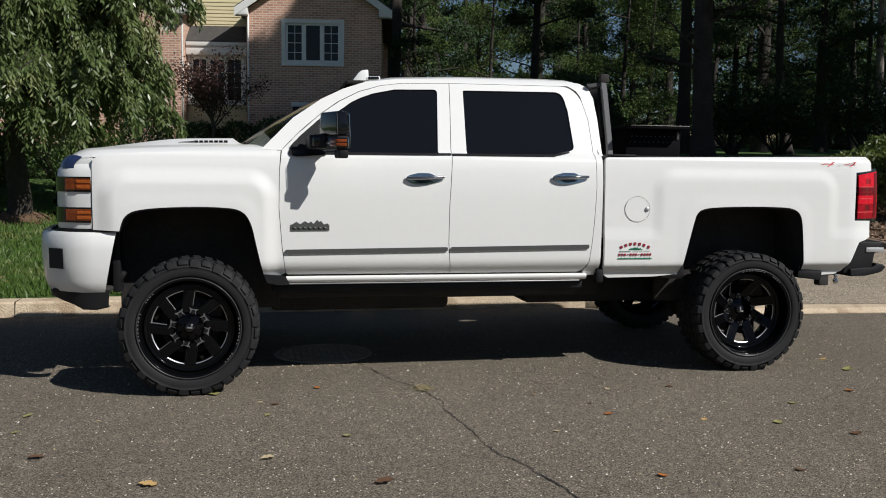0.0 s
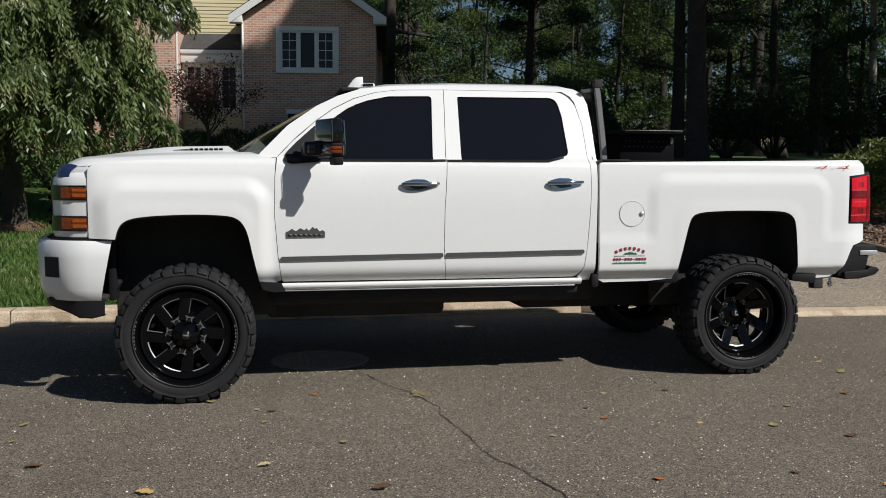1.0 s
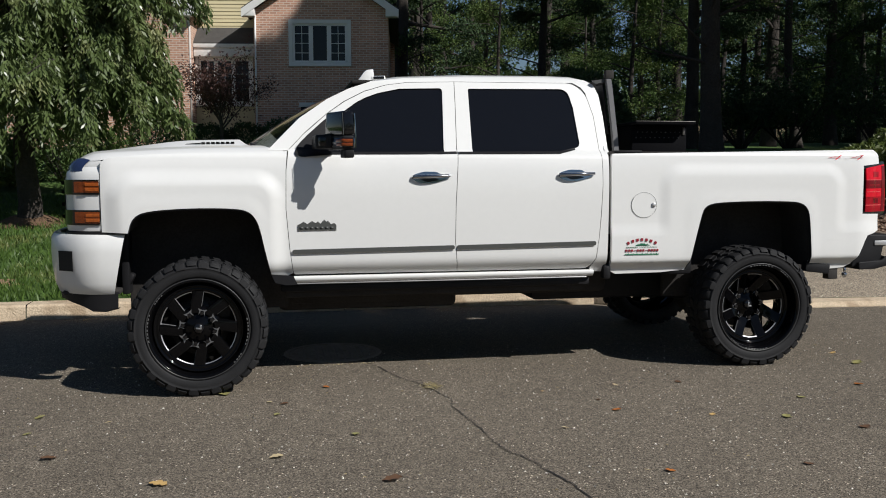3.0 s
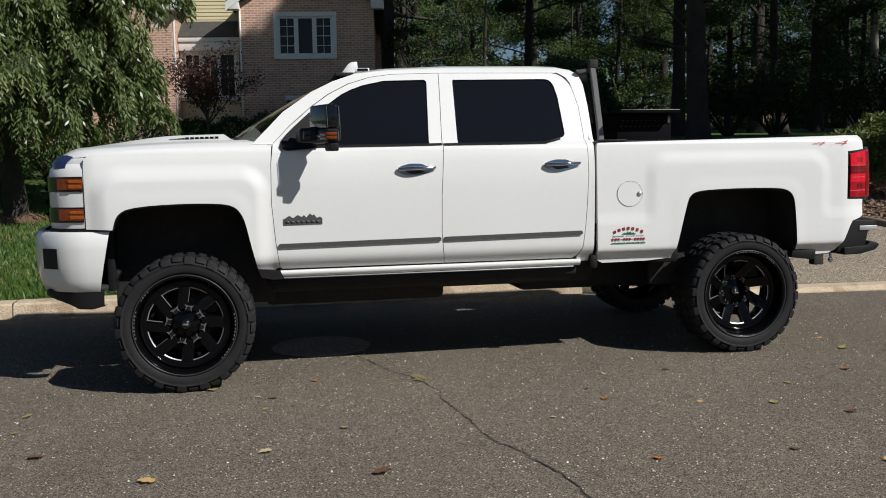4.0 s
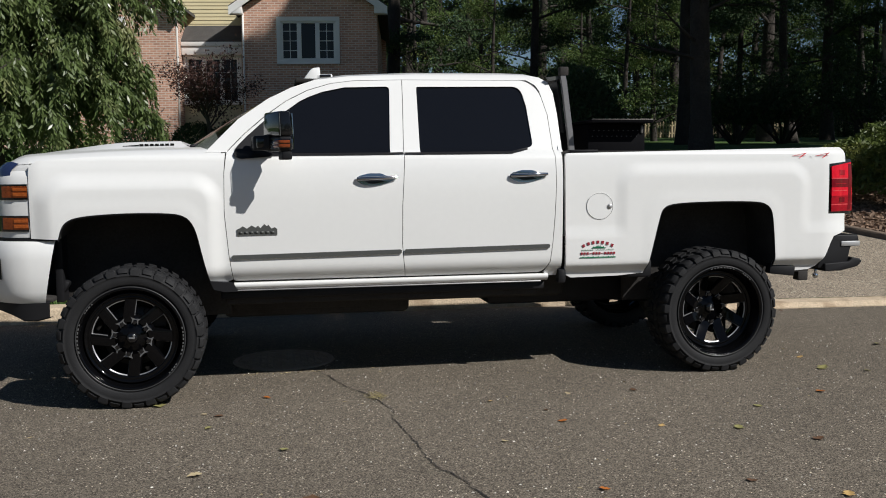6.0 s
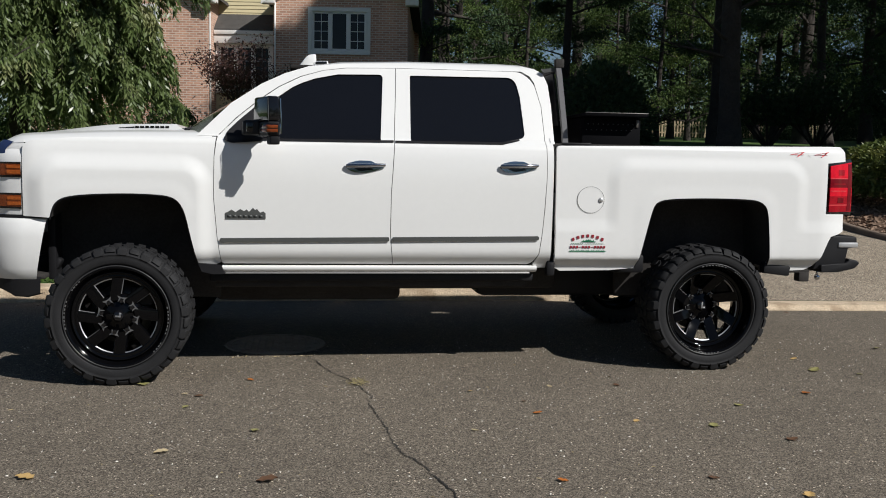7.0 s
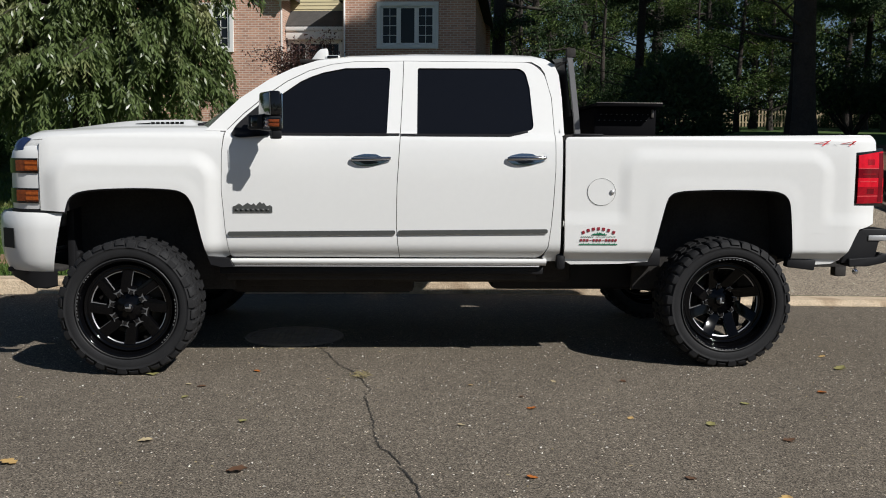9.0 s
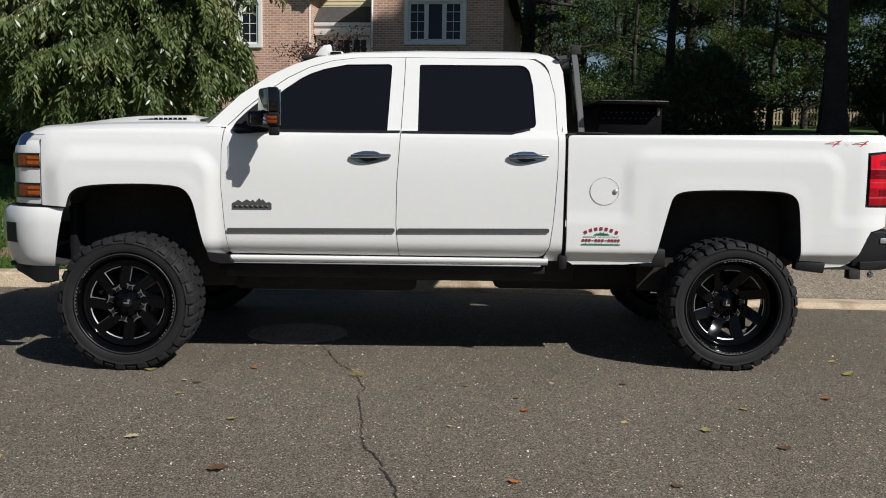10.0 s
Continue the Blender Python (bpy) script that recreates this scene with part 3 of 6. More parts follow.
lettering("sticker_word", "LANDSCAPING", 0.0135, 3.016, 0.8685, bed_y, GREENVINYL, bs, "small green lettering", width=0.132, thin=0.0)

# tail lamps
def lens_y(x, z):
    return bed_y(min(x, 4.9), z) + (0.9 * max(0, x - 4.87)) ** 1.4 - 0.006 * math.cos(min(1, abs(z - 1.28) / 0.18) * 1.5)


for fl in (False, True):
    tl = part("tail_light", panel(fillet([(4.770, 1.080, 0.02), (5.040, 1.080, 0.03), (5.020, 1.482, 0.02), (4.90, 1.470), (4.772, 1.440, 0.02)]), lambda x, z: bed_y(min(x, 4.9), z) + 0.004 + (0.9 * max(0, x - 4.87)) ** 1.4, thick=0.06, flip=fl), GLOSS, truck, "dark tail lamp housing")
    for z0, z1, m_, nm in ((1.104, 1.150, REDLENS, "lower_lens"), (1.150, 1.157, REDPALE, "lens_rib"), (1.157, 1.216, REDLENS, "reverse_lens"), (1.216, 1.277, REDBRIGHT, "middle_lens"), (1.277, 1.338, REDDARK, "turn_lens"), (1.338, 1.344, REDPALE, "lens_rib"), (1.344, 1.446, REDBRIGHT, "upper_lens")):
        part(nm, panel(fillet([(4.797, z0, 0.004), (5.030 - 0.045 * (z0 - 1.08), z0, 0.004), (5.030 - 0.045 * (z1 - 1.08), z1 + (0.012 if z1 > 1.4 else 0), 0.004), (4.797, z1 - (0.018 if z1 > 1.4 else 0), 0.004)]), lambda x, z: lens_y(x, z) - 0.004, thick=0.02, flip=fl), m_, tl, "red tail lamp lens")
    for x0, x1, z0, z1, m_, nm in ((4.872, 4.935, 1.364, 1.402, REDLENS, "bulb_reflector"), (4.872, 4.935, 1.168, 1.204, REDDARK, "bulb_reflector"), (4.975, 5.014, 1.112, 1.445, REDDARK, "lens_edge"), (4.805, 4.96, 1.250, 1.256, REDPALE, "lens_rib"), (4.83, 4.95, 1.300, 1.306, REDLENS, "lens_rib")):
        part(nm, panel(fillet([(x0, z0, 0.002), (x1, z0, 0.002), (x1, z1, 0.002), (x0, z1, 0.002)]), lambda x, z: lens_y(x, z) - 0.0055, thick=0.01, flip=fl), m_, tl, "facet of the red lamp")

# bed: floor, inner walls, front wall, tailgate, rail caps
part("bed_floor", box((3.85, WIDE / 2, 1.02), (2.06, 1.1, 0.05), bevel=0.008), UNDER, truck, "black bed liner")
for y in (0.17, WIDE - 0.17):
    part("bed_inner_wall", box((3.85, y, 1.38), (2.06, 0.05, 0.34), bevel=0.008), UNDER, truck)
for y in (0.135, WIDE - 0.135):
    part("bed_rail_cap", box((3.84, y, 1.541), (2.03, 0.10, 0.018), Matrix.Rotation(-0.0165, 4, 'Y'), bevel=0.006), BLACK, truck, "black plastic bed rail cap")
part("bed_front_wall", box((2.86, WIDE / 2, 1.24), (0.05, 1.80, 0.56), bevel=0.01), PAINT, truck)
tg = part("tailgate", box((4.885, WIDE / 2, 1.26), (0.07, 1.70, 0.60), bevel=0.02), PAINT, truck, "white tailgate")
part("tailgate_handle", box((4.925, WIDE / 2, 1.44), (0.02, 0.26, 0.07), bevel=0.01), BLACK, tg)

# roof, windscreen and back of the cab
rows = []
for x, z in CAB_OUT[4:12]:
    y0 = body_y(x, z)
    rows.append([(x - 0.03 * math.sin(math.pi * t) * (1 if x < 2 else -1), y0 + (WIDE - 2 * y0) * t, z + (0.052 if 1.2 < x < 2.7 else 0.035) * math.sin(math.pi * t) ** 0.7) for t in [k / 20 for k in range(21)]])
part("roof", sharp(loft(rows), 40), PAINT, truck)
rows = []
for k in range(11):
    t = k / 10
    x, z = 0.455 + (1.146 - 0.455) * t, 1.564 + (2.030 - 1.564) * t + 0.030 * math.sin(math.pi * t)
    y0 = body_y(x, z) + 0.02
    bow = 0.21 * (1 - t) + 0.09 * t
    rows.append([(x - bow * (1 - (2 * s - 1) ** 2) ** 0.8, y0 + (WIDE - 2 * y0) * s, z + 0.02 * math.sin(math.pi * s)) for s in [j / 20 for j in range(21)]])
part("windscreen", loft(rows), SHIELD, truck, "clear windscreen").visible_shadow = False
rows = []
for z in (1.30, 1.50, 1.62, 1.75, 1.88, 1.98, 2.03):
    y0 = body_y(2.7, z) + 0.01
    x = soft(z, [(1.3, 2.775), (1.55, 2.775), (1.8, 2.770), (1.95, 2.755), (2.03, 2.73)])
    rows.append([(x + 0.03 * math.sin(math.pi * s), y0 + (WIDE - 2 * y0) * s, z) for s in [j / 12 for j in range(13)]])
part("cab_back", loft(rows), PAINT, truck)
part("rear_window", box((2.806, WIDE / 2, 1.78), (0.012, 1.25, 0.36), bevel=0.005), TINT, truck, "dark tinted rear window")
# brow lamp pod on the roof's front edge
pod = part("roof_marker", slab([(1.075, 2.050), (1.128, 2.122), (1.152, 2.142), (1.200, 2.148), (1.206, 2.085), (1.190, 2.060)], 0.57, 0.67, 0.008), PAINT, truck, "white roof marker fin")
part("roof_marker_base", box((1.236, 0.62, 2.083), (0.105, 0.115, 0.034), Matrix.Rotation(-0.05, 4, 'Y'), bevel=0.013), PAINT, pod)
part("roof_marker_lens", box((1.238, 0.5625, 2.086), (0.078, 0.010, 0.020), Matrix.Rotation(-0.05, 4, 'Y'), bevel=0.004), GLOSS, pod, "dark lamp lens")

# cabin: dark seats and dash
for y in (0.55, 1.49):
    st = part("seat", box((1.55, y, 1.18), (0.55, 0.55, 0.16), bevel=0.05), SEAT, truck, "dark cabin seat")
    part("seat_back", box((1.85, y, 1.50), (0.16, 0.52, 0.62), Matrix.Rotation(0.2, 4, 'Y'), bevel=0.05), SEAT, st)
    part("headrest", box((1.93, y, 1.86), (0.09, 0.27, 0.17), bevel=0.04), SEAT, st)
part("bench_seat", box((2.45, WIDE / 2, 1.35), (0.2, 1.5, 0.75), bevel=0.05), SEAT, truck, "dark rear bench")
part("dashboard", box((0.78, WIDE / 2, 1.44), (0.5, 1.62, 0.22), bevel=0.07), SEAT, truck, "black dashboard")
bm = bmesh.new()
add_tube(bm, [(1.08 + 0.06 * math.sin(a), 0.55 + 0.19 * math.cos(a), 1.50 + 0.17 * math.sin(a)) for a in [2 * math.pi * k / 24 for k in range(25)]], 0.014, 8, False)
part("steering_wheel", bm, SEAT, truck)
part("cab_floor", box((1.70, WIDE / 2, 0.93), (2.2, 1.88, 0.42), bevel=0.02), UNDER, truck)
part("cab_inner_liner", box((1.70, WIDE / 2, 2.035), (1.35, 1.30, 0.03), bevel=0.01), SEAT, truck)

# rockers, steps, cladding
for fl in (False, True):
    def Y(v):
        return v if not fl else WIDE - v
    part("rocker", loft([[(x, Y(y), z) for y, z in ((0.085, 0.716), (0.058, 0.713), (0.050, 0.704), (0.056, 0.686), (0.075, 0.670), (0.12, 0.665))] for x in [0.60 + 0.0524 * k for k in range(41)]]), PAINT, truck)
    part("running_board", box((1.60, Y(0.155), 0.630), (2.18, 0.09, 0.055), bevel=0.015), BLACK, truck, "folded black power running board")
    part("board_mechanism", box((1.60, Y(0.20), 0.605), (2.12, 0.06, 0.10), bevel=0.02), UNDER, truck)
    part("board_edge", box((1.62, Y(0.070), 0.664), (2.06, 0.008, 0.008), bevel=0.003), SATIN, truck, "thin bright edge of the running board")
    part("front_mud_flap", slab([(0.452, 0.735), (0.475, 0.680), (0.545, 0.662), (0.622, 0.664), (0.597, 0.715), (0.555, 0.724)], Y(0.012), Y(0.14)), BLACK, truck)
    part("rear_cladding", box((2.79, Y(0.07), 0.70), (0.06, 0.08, 0.11), bevel=0.02), BLACK, truck)
    # hidden block added to close a lit gap in the ground shadow
    part("arch_light_block", box((3.41, Y(0.30), 0.712), (0.23, 0.16, 0.13), bevel=0.02), BLACK, truck)
    part("bed_bracket", box((4.45, Y(0.085), 0.690), (0.20, 0.07, 0.075), Matrix.Rotation(0.12, 4, 'Y'), bevel=0.012), BLACK, truck)
    for arch, nm in ((ARCH_F, "front_wheel_well"), (ARCH_R, "rear_wheel_well")):
        f0 = body_y if nm.startswith("front") else bed_y
        rows = [[(x, Y(yy), z + (0.02 if yy > 0.1 else 0)) for yy in (f0(x, z) + 0.004, f0(x, z) + 0.03, 0.30, 0.62)] for x, z in arch]
        part(nm, loft(rows), UNDER, truck, "black wheel well liner")
        cx = sum(p[0] for p in arch) / len(arch)
        part("well_wall", box((cx, Y(0.42), 0.86), (1.06, 0.05, 0.80), bevel=0.01), UNDER, truck)
        # dark lip of the arch
        part("arch_lip", loft([[(x, Y(f0(x, z) + o), z - d) for o, d in ((0.003, 0.001), (0.004, 0.012), (0.03, 0.014))] for x, z in arch[1:]]), BLACK, truck)
# gap filler between cab and bed
part("cab_bed_gap", box((2.797, WIDE / 2, 1.12), (0.02, 1.90, 0.82), bevel=0.004), UNDER, truck)
for fl in (False, True):
    def Y(v):
        return v if not fl else WIDE - v
    part("door_jamb", box((1.68, Y(0.075), 1.12), (2.16, 0.03, 0.76), bevel=0.004), UNDER, truck)
    part("fender_liner", box((0.30, Y(0.09), 1.36), (0.6, 0.03, 0.26), bevel=0.004), UNDER, truck)

# hood
def hood_z(x):
    return soft(x, [(-0.80, 1.435), (-0.76, 1.474), (-0.70, 1.496), (-0.59, 1.512), (-0.36, 1.527), (-0.14, 1.540), (0.2, 1.549), (0.56, 1.552)])


rows = []
for k in range(33):
    x = -0.80 + 1.34 * k / 32
    y0 = body_y(x, 1.47) + 0.026
    row = []
    for j in range(33):
        s = j / 32
        y = y0 + (WIDE - 2 * y0) * s
        d = min(s, 1 - s) * 2
        xs = x - (0.12 * (1 - (2 * s - 1) ** 2)) * (1 - ramp01(-0.8, 0.1, x))
        dome = 0.010 + 0.028 * ramp01(0.0, 0.25, d) - 0.035 * (1 - ramp01(0, 0.04, d))
        scoop = 0.052 * ramp01(0.40, 0.52, d) * ramp01(-0.72, -0.05, x) * (1 - ramp01(0.255, 0.315, x))
        row.append((xs, y, hood_z(x) + dome * ramp01(-0.80, -0.62, x) + scoop))
    rows.append(row)
hood = part("hood", sharp(loft(rows), 50), PAINT, truck, "white hood with a raised scoop")
bm = bmesh.new()
for k in range(7):
    add_box(bm, (0.004 + 0.033 * k, 0.478, 1.609 + 0.0006 * k), (0.025, 0.006, 0.015), Matrix.Rotation(0.0, 4, 'X'))
part("hood_lettering", bm, GLOSS, hood, "black bars in place of lettering", smooth=False)
part("hood_stripe", loft([[(x, 0.474, 1.600 + 0.0007 * k + h) for h in (0, 0.004 + 0.0015 * k)] for k, x in enumerate((-0.115, -0.09, -0.06, -0.03, -0.012))]), GLOSS, hood, "thin dark stripe")
part("scoop_intake", box((0.295, WIDE / 2, 1.592), (0.02, 0.95, 0.035), bevel=0.006), BLACK, hood)
part("cowl", loft([[(x, 0.12 + (WIDE - 0.24) * s, z + 0.02 * math.sin(math.pi * s)) for s in [j / 10 for j in range(11)]] for x, z in ((0.20, 1.535), (0.35, 1.56), (0.50, 1.565))]), BLACK, truck, "black cowl below the windscreen")
bm = bmesh.new()
add_tube(bm, [(0.33, 0.42, 1.598), (0.40, 0.52, 1.62), (0.50, 0.85, 1.66)], [0.012, 0.01, 0.007], 8)
part("wiper", bm, BLACK, truck)
plan_ = [(-0.722, 0.060), (-0.765, 0.082), (-0.800, 0.118), (-0.832, 0.19), (-0.865, 0.38), (-0.895, 0.72), (-0.905, WIDE / 2)]
plan_ = plan_ + [(x, WIDE - y) for x, y in plan_[-2::-1]]
part("bug_shield", loft([[(x + dx, y + dx * 0.3 * (1 if y < 1 else -1), z + 0.012 * (i not in (0, len(plan_) - 1))) for i, (x, y) in enumerate(plan_)] for dx, z in ((0.004, 1.402), (0.008, 1.432), (0.026, 1.464), (0.056, 1.487))]), SKYFILM, truck, "glossy grey-blue bug shield along the hood's front edge, bluer for the reflected sky")

# side of the hood's lip, down to the header
for fl in (False, True):
    rows = []
    for x, yn in ((-0.600, 0.012), (-0.65, 0.022), (-0.69, 0.032), (-0.73, 0.052), (-0.762, 0.07), (-0.79, 0.10)):
        y0 = body_y(x, 1.47) + 0.030
        rows.append([(x, WIDE - y if fl else y, z) for y, z in ((y0 + 0.02, hood_z(x) - 0.004), (y0, hood_z(x) - 0.02), (yn + 0.034, 1.436), (yn + 0.05, 1.40))])
    part("hood_lip", loft(rows), PAINT, hood)
    part("fender_gap_filler", box((-0.598, WIDE - 0.028 if fl else 0.028, 1.22), (0.03, 0.012, 0.36), bevel=0.003), GREYPAINT, truck)

# nose: a curve in plan, swept
NOSE = [(-0.46, 0.0), (-0.607, 0.012), (-0.69, 0.032), (-0.762, 0.07), (-0.822, 0.13), (-0.852, 0.22), (-0.864, 0.36), (-0.872, 0.6), (-0.876, WIDE / 2)]
NOSE = NOSE + [(x, WIDE - y) for x, y in NOSE[-2::-1]]
BUMPER = [(-0.46, -0.012), (-0.60, -0.014), (-0.70, 0.0), (-0.785, 0.05), (-0.885, 0.135), (-0.955, 0.25), (-1.0, 0.45), (-1.03, 0.75), (-1.04, WIDE / 2)]
BUMPER = BUMPER + [(x, WIDE - y) for x, y in BUMPER[-2::-1]]


def sweep(i0, i1, section, push=0.0, slant=0.0, plan=NOSE, fall=None):
    rows = []
    for i in range(i0, i1 + 1):
        x, y = plan[i]
        a, b = plan[max(i - 1, 0)], plan[min(i + 1, len(plan) - 1)]
        t = Vector((b[0] - a[0], b[1] - a[1])).normalized()
        end = 1.0 if i in (0, len(plan) - 1) else 0.0
        low = fall[min(i, len(plan) - 1 - i)] if fall else 0.0
        rows.append([(x - t.y * (o + push) - end * slant * (1.016 - z), y + t.x * (o + push), z - (low if z < 0.61 else 0.0)) for o, z in section])
    return sharp(loft(rows), 45)


LAST = len(NOSE) - 1
part("front_bumper", sweep(0, LAST, [(-0.06, 1.018), (-0.02, 1.014), (0.0, 0.985), (0.004, 0.90), (0.0, 0.80), (-0.015, 0.70), (-0.04, 0.632), (-0.07, 0.612)], 0.0, 0.2, BUMPER), PAINT, truck, "white painted front bumper")
part("front_valance", sweep(0, LAST, [(-0.03, 0.640), (-0.004, 0.628), (-0.012, 0.600), (-0.03, 0.590), (-0.14, 0.588)], -0.04, 0.14, BUMPER, (0.060, 0.078, 0.074, 0.045, 0.022, 0.010, 0.0, 0.0, 0.0)), BLACK, truck, "black air dam below the bumper")
part("bumper_gap", sweep(0, LAST, [(-0.06, 1.012), (0.012, 1.014), (0.012, 1.030), (-0.06, 1.034)], -0.006), BLACK, truck)
part("header_panel", sweep(1, LAST - 1, [(-0.03, 1.034), (0.0, 1.036), (0.004, 1.07), (0.004, 1.36), (-0.004, 1.405), (-0.025, 1.44), (-0.07, 1.468), (-0.14, 1.475)], -0.004), PAINT, truck)
for i0, i1 in ((1, 5), (LAST - 5, LAST - 1)):
    for z0, z1 in ((1.072, 1.172), (1.266, 1.364)):
        hl = part("headlight", sweep(i0, i1, [(-0.01, z0), (0.002, z0 + 0.002), (0.002, z1 - 0.002), (-0.01, z1)], 0.006), GLOSS, truck, "dark headlight with an amber corner")
        a0, a1 = (i0, i0 + 2) if i0 == 1 else (i1 - 2, i1)
        part("amber_marker", sweep(a0, a1, [(0.0, z0 + 0.014), (0.004, z0 + 0.016), (0.004, z1 - 0.016), (0.0, z1 - 0.014)], 0.008), AMBER, hl, "amber side marker")
        b0 = a0 if i0 == 1 else a1 - 1
        for za, zb in ((z0 + 0.022, z0 + 0.044), (z0 + 0.056, z1 - 0.024)):
            part("amber_reflector", sweep(b0, b0 + 1, [(0.0, za), (0.003, za + 0.002), (0.003, zb - 0.002), (0.0, zb)], 0.0125), AMBERBRIGHT, hl, "bright amber reflector cell")
gr = part("grille", sweep(6, LAST - 6, [(0.0, 1.05), (0.012, 1.06), (0.012, 1.38), (0.0, 1.39)], 0.01), BLACK, truck, "black grille")
for z in (1.12, 1.20, 1.28, 1.34):
    part("grille_bar", sweep(6, LAST - 6, [(0.012, z - 0.012), (0.03, z - 0.01), (0.03, z + 0.01), (0.012, z + 0.012)], 0.012), CHROME, gr, "chrome grille bar")
for i0, i1 in ((3, 4), (LAST - 4, LAST - 3)):
    part("fog_lamp_recess", sweep(i0, i1, [(-0.02, 0.775), (0.006, 0.780), (0.008, 0.908), (-0.02, 0.914)], 0.0, 0.0, BUMPER), BLACK, truck, "black fog lamp recess")
part("bumper_bracket", box((-0.475, 0.30, 0.70), (0.04, 0.08, 0.08), Matrix.Rotation(0.5, 4, 'Y'), bevel=0.015), BLACK, truck)
part("inner_splash", box((-0.50, WIDE / 2, 0.975), (0.05, 1.54, 0.75), bevel=0.01), BLACK, truck)
# plate added under the bumper to fill out its ground shadow
part("bumper_shadow_plate", box((-0.70, WIDE / 2, 0.63), (0.36, 1.75, 0.03), bevel=0.008), UNDER, truck)

# mirrors
for fl in (False, True):
    def Y(v):
        return v if not fl else WIDE - v
    def block_up(plan, z0, z1, lean=0.0, bevel=0.01):
        """A block with the given outline in plan; its top leans in by a share of its size."""
        cx_, cy_ = sum(q[0] for q in plan) / len(plan), sum(q[1] for q in plan) / len(plan)
        b_ = loft([[(cx_ + (x - cx_) * (1 - lean * t), Y(cy_ + (y - cy_) * (1 - lean * t)), z0 + (z1 - z0) * t) for x, y in plan] for t in (0.0, 0.5, 1.0)], True)
        for side in (b_.verts[:len(plan)], b_.verts[-len(plan):]):
            b_.faces.new(side)
        bmesh.ops.recalc_face_normals(b_, faces=b_.faces[:])
        bmesh.ops.bevel(b_, geom=[e for e in b_.edges if e.calc_face_angle(0) > 0.5], offset=bevel, segments=3, profile=0.5, affect='EDGES')
        return sharp(b_, 50)
    mir = part("door_mirror", block_up([(0.804, -0.080), (0.906, -0.290), (0.985, -0.297), (0.895, -0.085)], 1.638, 1.790, 0.10, 0.014), GLOSS, truck, "tall gloss black tow mirror with an amber marker")
    part("mirror_lower", block_up([(0.818, -0.085), (0.906, -0.288), (0.980, -0.292), (0.900, -0.090)], 1.548, 1.636, 0.0, 0.010), BLACK, mir, "black lower mirror housing")
    part("mirror_foot", block_up([(0.895, -0.20), (0.918, -0.284), (0.980, -0.288), (0.955, -0.20)], 1.496, 1.550, 0.0, 0.010), BLACK, mir)
    part("mirror_arm", block_up([(0.725, 0.055), (0.742, -0.10), (0.850, -0.17), (0.890, 0.02)], 1.556, 1.648, 0.04, 0.014), BLACK, mir)
    part("arm_collar", block_up([(0.752, -0.085), (0.770, -0.125), (0.815, -0.145), (0.822, -0.09)], 1.572, 1.634, 0.0, 0.008), GLOSS, mir, "gloss black collar of the folding arm")
    part("mirror_sail", panel(fillet([(0.612, 1.528, 0.02), (0.66, 1.506, 0.02), (0.86, 1.522), (0.87, 1.80, 0.03), (0.80, 1.742), (0.70, 1.652), (0.635, 1.585, 0.02)]), lambda x, z: body_y(x, z) - 0.016, thick=0.05, flip=fl), BLACK, mir, "black mirror sail panel")
    # the marker lamp wraps from the front face on to the outer end
    wrap = [(0.836, -0.135), (0.874, -0.222), (0.905, -0.291), (0.914, -0.2965), (0.945, -0.2985), (0.974, -0.2995)]
    mk = part("mirror_marker", loft([[(x - 0.003, Y(y + 0.004), z), (x - 0.004, Y(y - 0.001), z), (x - 0.004, Y(y - 0.001), z + 0.058), (x - 0.003, Y(y + 0.004), z + 0.058)] for x, y in wrap for z in (1.564,)]), GLOSS, mir, "dark marker lamp with amber strips")
    for z in (1.570, 1.594):
        part("amber_strip", loft([[(x - 0.006, Y(y - 0.003), z), (x - 0.0075, Y(y - 0.005), z + 0.003), (x - 0.0075, Y(y - 0.005), z + 0.017), (x - 0.006, Y(y - 0.003), z + 0.020)] for x, y in wrap[1:]]), AMBER, mk, "amber lamp strip")
    part("mirror_trim", tube([(0.986, Y(-0.298), 1.56), (0.987, Y(-0.299), 1.64), (0.981, Y(-0.291), 1.775)], 0.0035, 6), DARKCHROME, mir, "thin bright edge trim")
    part("mirror_seam", tube([(0.9105, Y(-0.2935), 1.640), (0.9095, Y(-0.291), 1.70), (0.906, Y(-0.283), 1.778)], 0.0022, 6), GREYTRIM, mir)
    tilt = Matrix.Rotation((0.39 if not fl else -0.39), 4, 'Z')
    part("mirror_glass", box((0.947, Y(-0.192), 1.715), (0.006, 0.19, 0.118), tilt, bevel=0.002), CHROME, mir, "mirror glass")
    part("mirror_spot_glass", box((0.945, Y(-0.190), 1.592), (0.006, 0.18, 0.062), tilt, bevel=0.002), CHROME, mir)

# headache rack behind the cab
rack = thing("headache_rack", "grey metal headache rack standing on the bed behind the cab", "truck rack")
for y in (0.25, WIDE - 0.25):
    bm = bmesh.new()
    rows = [[(x0 + dx, y + dy, z) for dx, dy in ((0.008, -0.02), (0.044, -0.02), (0.044, 0.02), (0.008, 0.02))] for x0, z in ((2.900, 1.545), (2.889, 1.66), (2.841, 2.03), (2.832, 2.072))]
    bm.free()
    part("post", sharp(loft(rows, True)), material("grey_rack_paint", (0.17, 0.17, 0.175), 0.45, metal=0.0, vary=0.1, scale=10, fine=120) if y < 1 else GREYTRIM, rack)
    part("foot_plate", box((2.98, y - 0.06, 1.549), (0.20, 0.12, 0.016), bevel=0.004), BLACK, rack)
part("top_bar", box((2.850, WIDE / 2, 2.058), (0.036, 1.50, 0.036), bevel=0.006), UNDER, rack)
